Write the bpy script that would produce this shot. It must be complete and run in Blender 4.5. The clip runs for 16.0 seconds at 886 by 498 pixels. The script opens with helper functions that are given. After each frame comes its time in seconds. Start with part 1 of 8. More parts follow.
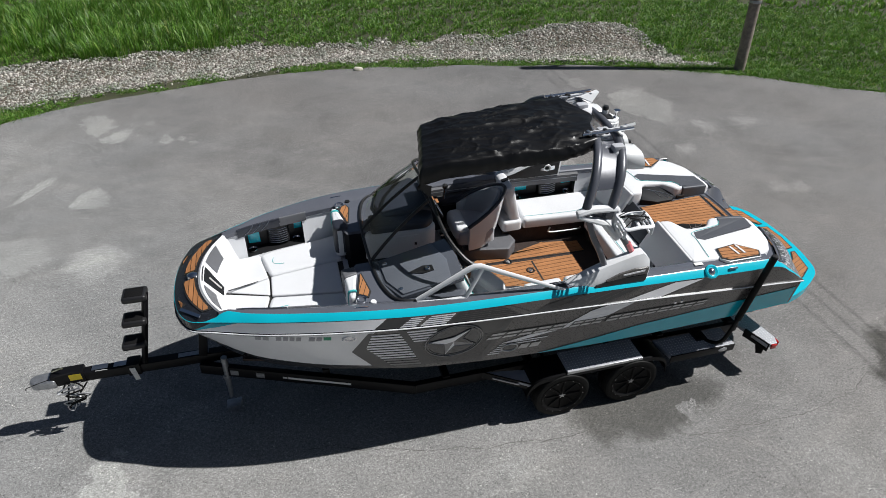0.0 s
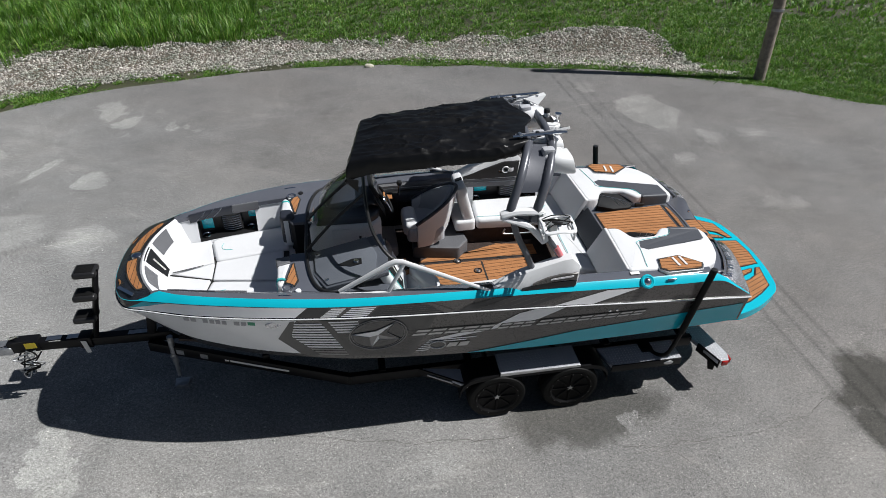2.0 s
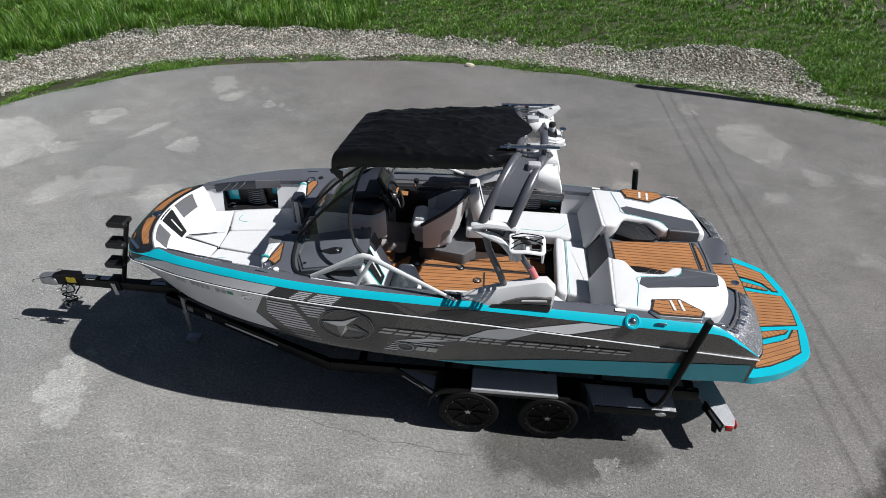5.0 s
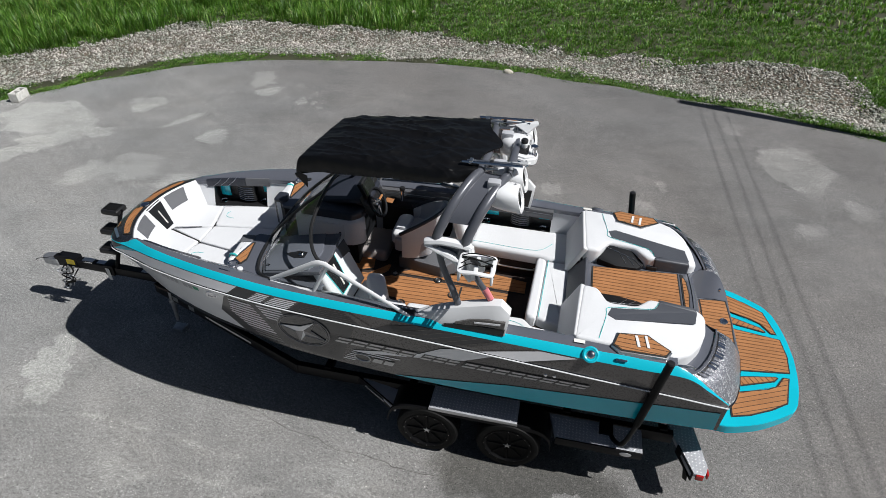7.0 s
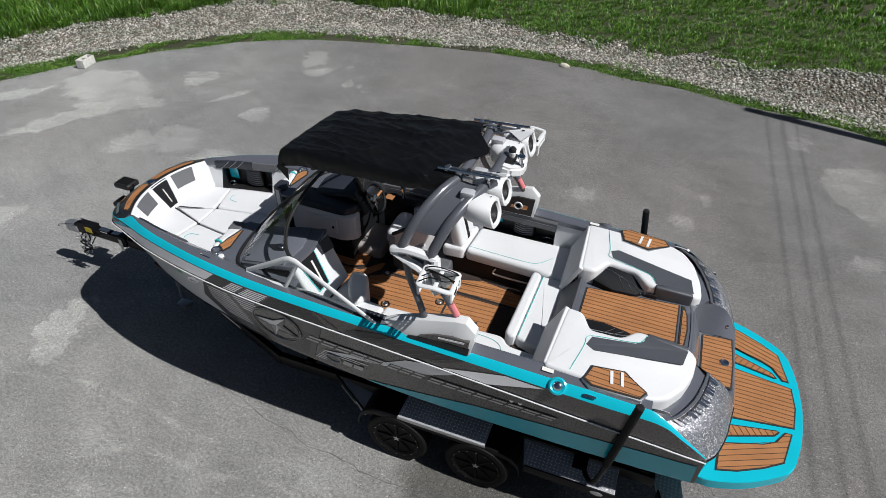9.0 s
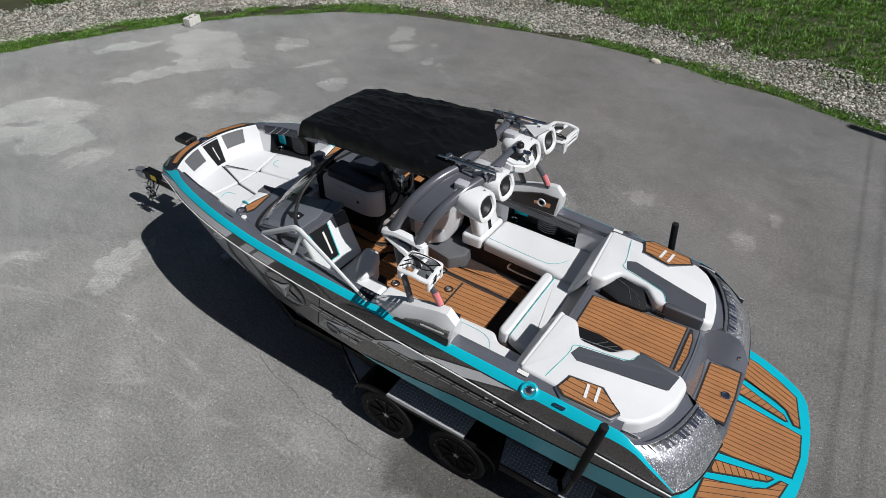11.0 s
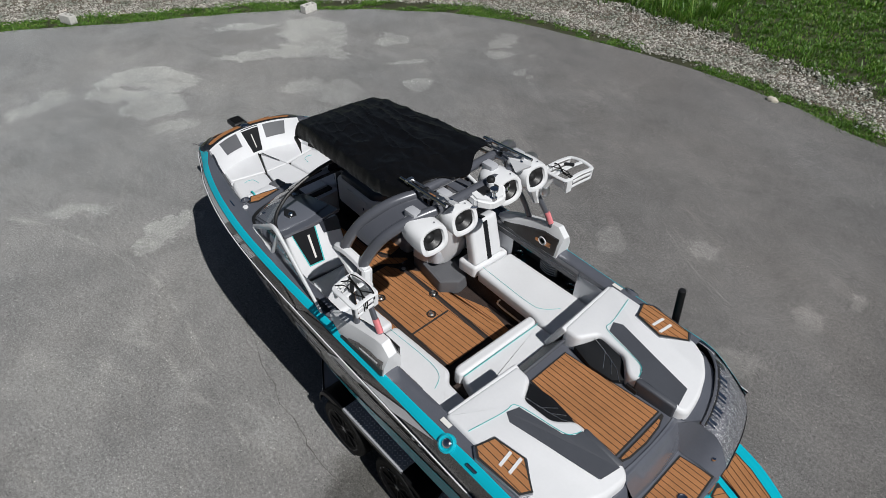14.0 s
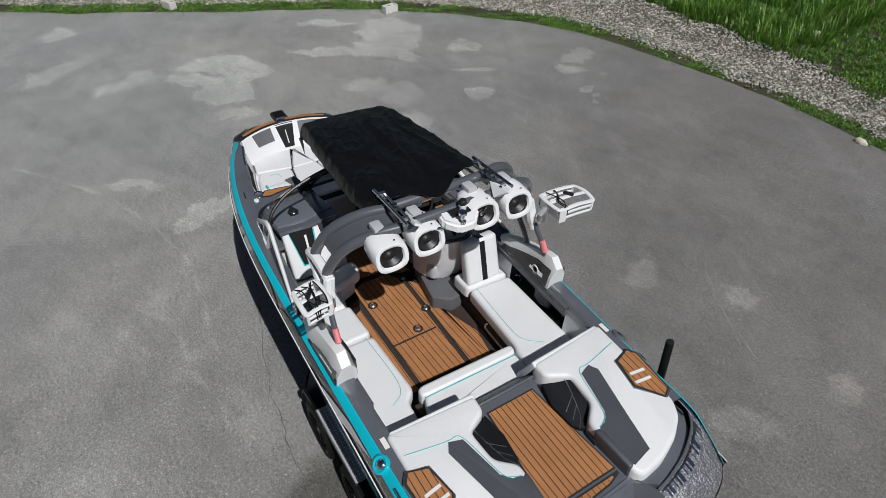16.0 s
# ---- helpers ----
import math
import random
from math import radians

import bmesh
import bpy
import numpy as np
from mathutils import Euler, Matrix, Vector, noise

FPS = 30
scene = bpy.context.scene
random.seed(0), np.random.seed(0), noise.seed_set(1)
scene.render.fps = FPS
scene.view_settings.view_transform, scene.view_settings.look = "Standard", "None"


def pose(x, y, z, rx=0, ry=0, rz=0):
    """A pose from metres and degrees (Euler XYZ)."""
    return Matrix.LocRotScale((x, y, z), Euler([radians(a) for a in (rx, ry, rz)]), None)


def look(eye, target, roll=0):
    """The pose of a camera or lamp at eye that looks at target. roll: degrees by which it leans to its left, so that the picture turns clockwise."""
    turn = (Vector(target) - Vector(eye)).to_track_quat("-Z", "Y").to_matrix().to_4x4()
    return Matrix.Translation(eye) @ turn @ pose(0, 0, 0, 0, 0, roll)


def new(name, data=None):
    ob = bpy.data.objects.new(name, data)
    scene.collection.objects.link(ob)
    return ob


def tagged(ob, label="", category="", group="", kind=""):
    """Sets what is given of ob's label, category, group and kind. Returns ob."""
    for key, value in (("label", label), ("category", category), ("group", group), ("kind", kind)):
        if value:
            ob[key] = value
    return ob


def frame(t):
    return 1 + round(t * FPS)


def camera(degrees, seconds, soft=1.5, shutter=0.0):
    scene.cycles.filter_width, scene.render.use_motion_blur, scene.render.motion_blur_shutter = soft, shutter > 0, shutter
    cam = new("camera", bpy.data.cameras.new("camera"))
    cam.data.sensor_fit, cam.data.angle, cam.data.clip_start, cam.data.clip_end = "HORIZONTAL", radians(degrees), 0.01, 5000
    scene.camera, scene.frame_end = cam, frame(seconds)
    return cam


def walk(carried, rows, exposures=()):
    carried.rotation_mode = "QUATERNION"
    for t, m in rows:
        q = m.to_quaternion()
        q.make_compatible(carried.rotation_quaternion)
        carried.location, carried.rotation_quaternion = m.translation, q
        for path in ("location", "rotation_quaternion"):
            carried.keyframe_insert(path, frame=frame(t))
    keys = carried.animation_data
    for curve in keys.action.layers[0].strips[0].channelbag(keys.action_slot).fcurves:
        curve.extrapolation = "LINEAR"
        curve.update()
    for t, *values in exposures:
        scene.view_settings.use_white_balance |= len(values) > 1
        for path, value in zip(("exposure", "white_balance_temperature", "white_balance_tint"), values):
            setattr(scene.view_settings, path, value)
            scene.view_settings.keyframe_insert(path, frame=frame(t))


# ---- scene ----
cam = camera(71.8, 16.0, soft=0.55)
METRES, EYE, TURN = 7.929, 5.85, -15.6
ROWS = [
    (0.0, 0.0, 0.0, 0.0, 0.65, -37.05, -0.86),
    (0.5, 0.036, -0.0033, 0.0003, 3.57, -37.08, -0.79),
    (1.0, 0.0746, -0.0049, 0.0019, 4.22, -37.09, -0.81),
    (1.5, 0.1138, -0.0026, 0.0026, 4.62, -37.09, -0.84),
    (2.0, 0.1457, -0.0015, 0.003, 5.86, -37.09, -0.88),
    (2.5, 0.1773, 0.0027, 0.0032, 8.07, -37.1, -0.88),
    (3.0, 0.2094, 0.0095, 0.0037, 10.54, -37.11, -0.87),
    (3.5, 0.2407, 0.0179, 0.0034, 12.97, -37.11, -0.84),
    (4.0, 0.2712, 0.0283, 0.002, 15.32, -37.13, -0.83),
    (6.5, 0.4047, 0.1091, -0.0006, 27.49, -37.13, -0.75),
    (7.0, 0.429, 0.1309, 0.0008, 28.18, -37.12, -0.77),
    (7.5, 0.4506, 0.1539, 0.0006, 29.23, -37.37, -0.78),
    (8.0, 0.4684, 0.1779, 0.0011, 30.87, -38.08, -0.8),
    (8.5, 0.4824, 0.2039, 0.0014, 33.34, -38.68, -0.8),
    (9.0, 0.4985, 0.2291, 0.0022, 36.59, -38.68, -0.78),
    (11.5, 0.5917, 0.3321, 0.0096, 49.93, -40.85, -0.75),
    (12.0, 0.6029, 0.3612, 0.0094, 51.34, -40.8, -0.76),
    (12.5, 0.6115, 0.39, 0.0078, 53.3, -40.78, -0.78),
    (13.0, 0.6182, 0.4223, 0.0075, 56.46, -40.76, -0.76),
    (13.5, 0.6269, 0.4525, 0.0088, 59.93, -40.76, -0.73),
    (14.0, 0.6357, 0.4794, 0.0103, 63.02, -40.74, -0.71),
    (14.5, 0.6447, 0.5073, 0.0123, 65.57, -40.7, -0.69),
    (15.0, 0.6515, 0.5378, 0.0144, 68.0, -40.67, -0.68),
    (15.5, 0.6556, 0.5694, 0.0157, 70.53, -40.64, -0.68),
    (16.0, 0.6601, 0.5971, 0.0163, 73.54, -40.61, -0.67),
]
walk(cam, [(t, pose(1.59, -5.278, EYE, 0, 0, TURN) @ pose(METRES * x, METRES * y, METRES * z, 90 + pitch, roll, yaw)) for t, x, y, z, yaw, pitch, roll in ROWS],
     [(0.0, 0.13), (3.5, 0.13), (7.0, 0.04), (9.0, -0.06), (12.5, -0.27), (16.0, -0.38)])

# ---- world, sun, exposure ----
SUN_WAY = Vector((4.72, -0.40, 5.95)).normalized()
world = bpy.data.worlds.new("sky")
scene.world = world
world.use_nodes = True
wn = world.node_tree
sky = wn.nodes.new("ShaderNodeTexSky")
sky.sky_type, sky.sun_disc = "NISHITA", False
sky.sun_elevation = math.asin(SUN_WAY.z)
sky.sun_rotation = math.atan2(SUN_WAY.x, SUN_WAY.y)
wn.links.new(sky.outputs[0], wn.nodes["Background"].inputs[0])
wn.nodes["Background"].inputs[1].default_value = 0.028
sun = new("sun", bpy.data.lights.new("sun", "SUN"))
sun.data.energy, sun.data.angle, sun.data.color = 5.3, radians(0.53), (1.0, 0.99, 0.972)
sun.matrix_world = look(SUN_WAY * 40, (0, 0, 0))


# ---- materials ----
def nodes_of(name):
    m = bpy.data.materials.new(name)
    m.use_nodes = True
    return m, m.node_tree, m.node_tree.nodes["Principled BSDF"]


def noise_node(nt, scale, detail=4.0, rough=0.55, coord="Object"):
    tc = nt.nodes.new("ShaderNodeTexCoord")
    n = nt.nodes.new("ShaderNodeTexNoise")
    n.inputs["Scale"].default_value, n.inputs["Detail"].default_value, n.inputs["Roughness"].default_value = scale, detail, rough
    nt.links.new(tc.outputs[coord], n.inputs["Vector"])
    return n


def ramp(nt, src, stops):
    r = nt.nodes.new("ShaderNodeValToRGB")
    while len(r.color_ramp.elements) < len(stops):
        r.color_ramp.elements.new(0.5)
    for e, (p, c) in zip(r.color_ramp.elements, stops):
        e.position, e.color = p, (*c, 1) if len(c) == 3 else c
    nt.links.new(src, r.inputs[0])
    return r


def mixc(nt, kind, fac, a, b):
    m = nt.nodes.new("ShaderNodeMix")
    m.data_type, m.blend_type = "RGBA", kind
    for sock, v in ((m.inputs["Factor"], fac), (m.inputs["A"], a), (m.inputs["B"], b)):
        if isinstance(v, (int, float)):
            sock.default_value = v
        elif isinstance(v, tuple):
            sock.default_value = (*v, 1)
        else:
            nt.links.new(v, sock)
    return m.outputs["Result"]


def surface(name, col, rough=0.5, metal=0.0, var=0.12, scale=3.0, fine=60.0, bump=0.0, bscale=250.0, coat=0.0, spec=0.5, rand=0.0):
    """A plain surface with variation at two scales and fine relief."""
    m, nt, p = nodes_of(name)
    a = noise_node(nt, scale, 5)
    b = noise_node(nt, fine, 3)
    lo, hi = tuple(c * (1 - var) for c in col), tuple(min(1, c * (1 + var)) for c in col)
    base = ramp(nt, a.outputs["Fac"], [(0.3, lo), (0.7, hi)]).outputs[0]
    gr = ramp(nt, b.outputs["Fac"], [(0.3, (1 - var * 0.6,) * 3), (0.7, (1, 1, 1))]).outputs[0]
    out = mixc(nt, "MULTIPLY", 1.0, base, gr)
    if rand:
        oi = nt.nodes.new("ShaderNodeObjectInfo")
        rr = ramp(nt, oi.outputs["Random"], [(0, (1 - rand,) * 3), (1, (1 + rand,) * 3)]).outputs[0]
        out = mixc(nt, "MULTIPLY", 1.0, out, rr)
    nt.links.new(out, p.inputs["Base Color"])
    rr = nt.nodes.new("ShaderNodeMapRange")
    rr.inputs["To Min"].default_value, rr.inputs["To Max"].default_value = max(0.02, rough * 0.8), min(1, rough * 1.2)
    nt.links.new(b.outputs["Fac"], rr.inputs["Value"])
    nt.links.new(rr.outputs[0], p.inputs["Roughness"])
    p.inputs["Metallic"].default_value = metal
    p.inputs["Coat Weight"].default_value = coat
    p.inputs["Coat Roughness"].default_value = 0.05
    p.inputs["Specular IOR Level"].default_value = spec
    if bump:
        n = noise_node(nt, bscale, 3)
        bp = nt.nodes.new("ShaderNodeBump")
        bp.inputs["Strength"].default_value, bp.inputs["Distance"].default_value = bump, 0.004
        nt.links.new(n.outputs["Fac"], bp.inputs["Height"])
        nt.links.new(bp.outputs[0], p.inputs["Normal"])
    return m


WHITE_VINYL = surface("white_vinyl", (0.65, 0.66, 0.68), 0.48, var=0.03, scale=2.5, fine=40, bump=0.25, bscale=420)
LIGHT_GREY_VINYL = surface("light_grey_vinyl", (0.42, 0.43, 0.46), 0.5, var=0.05, bump=0.25, bscale=420)
GREY_VINYL = surface("grey_vinyl", (0.105, 0.108, 0.118), 0.5, var=0.08, bump=0.3, bscale=420)
BLACK_VINYL = surface("black_vinyl", (0.010, 0.011, 0.013), 0.6, var=0.15, bump=0.1, bscale=300, spec=0.15)
TAUPE_VINYL = surface("taupe_vinyl", (0.34, 0.31, 0.30), 0.55, var=0.08, bump=0.3, bscale=420)
NAVY_VINYL = surface("dark_navy_vinyl", (0.022, 0.025, 0.035), 0.4, var=0.12, bump=0.3, bscale=300)
TEAL = surface("teal_gelcoat", (0.004, 0.44, 0.56), 0.22, var=0.04, coat=0.5)
RIM_BLACK = surface("satin_black_alloy", (0.0035, 0.0035, 0.004), 0.5, var=0.15, spec=0.14)
SLATE_VINYL = surface("slate_grey_vinyl", (0.060, 0.065, 0.078), 0.5, var=0.08, bump=0.3, bscale=420)
# deck grey with the sky's reflection over the hatch lifted into its colour
HATCH_GREY = surface("grey_gelcoat_sky_sheen", (0.155, 0.165, 0.195), 0.25, metal=0.1, var=0.06, coat=0.6)
TEAL_PIPING = surface("teal_piping", (0.05, 0.44, 0.45), 0.5, var=0.05)
DECK_GREY = surface("grey_gelcoat", (0.108, 0.115, 0.138), 0.24, metal=0.1, var=0.08, coat=0.6)
HULL_TAUPE = surface("dark_taupe_metallic", (0.088, 0.082, 0.079), 0.28, metal=0.2, var=0.08, coat=0.6)
HULL_BLACK = surface("black_gelcoat", (0.010, 0.010, 0.012), 0.2, var=0.1, coat=0.6)
HULL_SILVER = surface("silver_gelcoat", (0.86, 0.86, 0.88), 0.25, metal=0.0, var=0.04, coat=0.6)
HULL_LIGHT = surface("pale_grey_graphic", (0.80, 0.80, 0.82), 0.3, var=0.05, coat=0.4)
HULL_DARK = surface("dark_graphite_gelcoat", (0.022, 0.022, 0.025), 0.25, var=0.08, coat=0.6)
HULL_GREY = surface("mid_grey_graphic", (0.26, 0.25, 0.25), 0.3, var=0.05, coat=0.4)
CHARCOAL = surface("charcoal_graphic", (0.028, 0.028, 0.03), 0.3, var=0.1, coat=0.5)
WHITE_PAINT = surface("white_powder_coat", (0.70, 0.71, 0.725), 0.3, var=0.03, coat=0.3)
GREY_TUBE = surface("grey_powder_coat", (0.095, 0.10, 0.118), 0.3, metal=0.15, var=0.07, coat=0.4)
CHROME = surface("polished_steel", (0.72, 0.72, 0.74), 0.12, metal=1.0, var=0.05)
ALU = surface("brushed_aluminium", (0.6, 0.61, 0.63), 0.32, metal=1.0, var=0.08)
BLACK_PLASTIC = surface("black_plastic", (0.013, 0.013, 0.014), 0.4, var=0.15, bump=0.2, bscale=500)
RUBBER = surface("black_rubber", (0.005, 0.005, 0.005), 0.65, var=0.2, bump=0.4, bscale=120, spec=0.2)
CANVAS = surface("black_canvas", (0.0045, 0.0045, 0.005), 0.36, var=0.2, scale=6, bump=0.12, bscale=500, spec=0.32)
TRAILER_BLACK = surface("black_trailer_paint", (0.005, 0.005, 0.006), 0.4, var=0.15, spec=0.2)
TEAK = surface("tan_foam_decking", (0.37, 0.165, 0.066), 0.75, var=0.1, scale=5, fine=150, bump=0.5, bscale=500, rand=0.05, spec=0.25)
CAULK = surface("black_foam_seam", (0.018, 0.017, 0.016), 0.8, var=0.1)
RED_LENS = surface("red_lens", (0.42, 0.01, 0.008), 0.15, var=0.05, coat=0.5)
PINK_LABEL = surface("red_warning_label", (0.72, 0.22, 0.24), 0.5, var=0.05)
LABEL_WHITE = surface("white_label", (0.7, 0.69, 0.66), 0.5, var=0.04)
YELLOW_LABEL = surface("yellow_label", (0.65, 0.5, 0.03), 0.5, var=0.05)
GALV = surface("galvanised_steel", (0.42, 0.43, 0.45), 0.4, metal=0.8, var=0.2, scale=25)
CONCRETE = surface("concrete", (0.58, 0.57, 0.54), 0.9, var=0.15, scale=12, bump=0.7, bscale=150)
WOOD_POLE = surface("weathered_wood", (0.27, 0.23, 0.19), 0.85, var=0.3, scale=9, bump=0.8, bscale=60)
CARPET = surface("dark_brown_carpet", (0.035, 0.022, 0.018), 0.95, var=0.25, scale=10, bump=0.8, bscale=500)
GREEN_LABEL = surface("green_sticker", (0.03, 0.3, 0.16), 0.5, var=0.05)


def flake_material():
    m, nt, p = nodes_of("silver_metal_flake")
    v = nt.nodes.new("ShaderNodeTexVoronoi")
    tc = nt.nodes.new("ShaderNodeTexCoord")
    v.inputs["Scale"].default_value = 150
    nt.links.new(tc.outputs["Object"], v.inputs["Vector"])
    sep = nt.nodes.new("ShaderNodeSeparateColor")
    nt.links.new(v.outputs["Color"], sep.inputs[0])
    r = ramp(nt, sep.outputs[0], [(0.0, (0.07, 0.074, 0.09)), (0.6, (0.16, 0.165, 0.19)), (0.86, (0.30, 0.31, 0.34)), (0.95, (0.92, 0.93, 0.95))])
    nt.links.new(r.outputs[0], p.inputs["Base Color"])
    p.inputs["Metallic"].default_value, p.inputs["Roughness"].default_value = 0.45, 0.42
    p.inputs["Coat Weight"].default_value, p.inputs["Coat Roughness"].default_value = 0.4, 0.06
    mix = nt.nodes.new("ShaderNodeBump")
    mix.inputs["Strength"].default_value, mix.inputs["Distance"].default_value = 0.35, 0.003
    nt.links.new(sep.outputs[1], mix.inputs["Height"])
    nt.links.new(mix.outputs[0], p.inputs["Normal"])
    return m


FLAKE = flake_material()


def glass_material(name, tint, rough=0.0):
    m, nt, p = nodes_of(name)
    nt.nodes.remove(p)
    out = nt.nodes["Material Output"]
    tr = nt.nodes.new("ShaderNodeBsdfTransparent")
    tr.inputs[0].default_value = (*tint, 1)
    gl = nt.nodes.new("ShaderNodeBsdfGlossy")
    gl.inputs["Roughness"].default_value = 0.02
    fr = nt.nodes.new("ShaderNodeFresnel")
    fr.inputs[0].default_value = 1.33
    mx = nt.nodes.new("ShaderNodeMixShader")
    nt.links.new(fr.outputs[0], mx.inputs[0])
    nt.links.new(tr.outputs[0], mx.inputs[1])
    nt.links.new(gl.outputs[0], mx.inputs[2])
    nt.links.new(mx.outputs[0], out.inputs[0])
    return m


GLASS = glass_material("tinted_glass", (0.93, 0.96, 0.95))


TREAD = surface("aluminium_tread_plate", (0.40, 0.41, 0.44), 0.5, metal=0.2, var=0.12, scale=7, fine=90)
TREAD_LUG = surface("pale_tread_lugs", (0.80, 0.80, 0.81), 0.38, metal=0.3, var=0.08)


def math_node(nt, op, a, b=0.0):
    n = nt.nodes.new("ShaderNodeMath")
    n.operation = op
    for k, v in enumerate((a, b)):
        if isinstance(v, (int, float)):
            n.inputs[k].default_value = v
        else:
            nt.links.new(v, n.inputs[k])
    return n.outputs[0]


def blob(nt, vec, cx, cy, rx, ry, ang, soft=0.13):
    """A stain: a soft ellipse on the ground, its edge broken by the warp in vec."""
    mp = nt.nodes.new("ShaderNodeMapping")
    mp.vector_type = "TEXTURE"
    mp.inputs["Location"].default_value = (cx, cy, 0)
    mp.inputs["Rotation"].default_value = (0, 0, radians(ang))
    mp.inputs["Scale"].default_value = (rx, ry, 1000)
    nt.links.new(vec, mp.inputs["Vector"])
    ln = nt.nodes.new("ShaderNodeVectorMath")
    ln.operation = "LENGTH"
    nt.links.new(mp.outputs[0], ln.inputs[0])
    mr = nt.nodes.new("ShaderNodeMapRange")
    mr.interpolation_type = "SMOOTHSTEP"
    mr.inputs["From Min"].default_value, mr.inputs["From Max"].default_value = 1.0, 1.0 - soft
    nt.links.new(ln.outputs["Value"], mr.inputs["Value"])
    return mr.outputs[0]


# stains on the asphalt: x, y, radii, turn
PALE = [(-7.36, 3.85, 1.0, 0.26, 60), (-5.70, 4.78, 0.9, 1.35, 60), (-5.46, 3.38, 1.25, 0.36, 60), (-5.84, 0.57, 1.1, 0.85, 59), (-4.68, 0.35, 0.72, 0.5, 59), (-2.35, 8.15, 0.34, 0.55, 15), (-1.92, 7.42, 0.27, 0.28, 0), (-1.33, 8.02, 0.15, 0.24, 20), (-1.93, 4.9, 0.32, 0.4, 30), (-0.92, 7.07, 0.22, 0.2, 59), (-0.49, 7.05, 0.15, 0.15, 0), (-4.30, 4.59, 0.27, 0.32, 60), (-4.26, 6.14, 0.42, 0.38, 30), (-0.77, -1.09, 0.24, 0.66, 12), (9.60, 6.51, 0.72, 1.0, -3), (-3.0, 5.6, 0.5, 0.2, 70)]
FAINT = [(-3.49, 3.15, 0.5, 0.42, 59), (-9.95, -2.17, 0.35, 0.5, 60), (-3.68, 0.33, 0.7, 0.26, 59), (4.02, 3.69, 0.42, 0.36, 59), (4.98, 4.64, 0.36, 0.34, 59), (6.41, 2.84, 0.5, 0.38, 58), (6.70, 4.34, 0.32, 0.4, 58), (-2.09, -2.02, 0.7, 0.25, 59), (-1.59, 3.10, 0.6, 0.5, -4), (8.73, 8.04, 0.4, 0.34, -3), (10.35, 5.0, 0.3, 0.36, 0), (11.32, 5.17, 0.32, 0.24, -3), (10.39, 2.38, 0.45, 0.28, -4), (-2.83, 3.51, 0.6, 0.57, -4), (9.25, 4.23, 0.24, 0.3, -4), (7.0, 5.2, 0.17, 0.16, -3), (-7.6, -2.6, 0.5, 1.2, 30), (-6.2, -1.4, 0.4, 0.9, 20)]
# bare dark asphalt left inside the big stain
BARE = [(-6.55, 4.05, 0.75, 0.24, 62), (-5.75, 0.35, 0.42, 0.12, 50)]
# broad soft areas of paler asphalt, mixed in at about half strength
BROAD_PALE = [(1.2, -3.2, 1.2, 0.8, 30), (5.6, -3.1, 1.7, 0.7, -5), (7.4, -2.7, 1.9, 1.0, 5), (4.0, -3.9, 2.8, 1.4, -5), (3.4, -1.85, 1.2, 0.22, -4), (6.6, -1.65, 0.6, 0.3, -4), (0.9, -2.3, 0.5, 0.35, 20), (2.2, -2.35, 0.45, 0.3, -20)]
DARK = [(5.2, -1.38, 1.2, 0.62, -8), (8.95, -1.55, 0.75, 0.6, 35), (8.8, -2.4, 0.75, 0.6, -30)]
DRY = [(5.62, -1.72, 0.11, 0.19, -10)]


# pale scuffed trails, as chains of points
TRAILS = [[(-3.9, -3.8), (-2.89, -3.0), (-1.97, -2.38), (-0.82, -1.95), (0.02, -1.73), (0.6, -1.66), (1.2, -1.72), (1.92, -1.82), (2.35, -1.80)], [(1.0, -2.5), (1.5, -2.1), (2.3, -2.2), (2.9, -2.0), (3.6, -2.05)]]


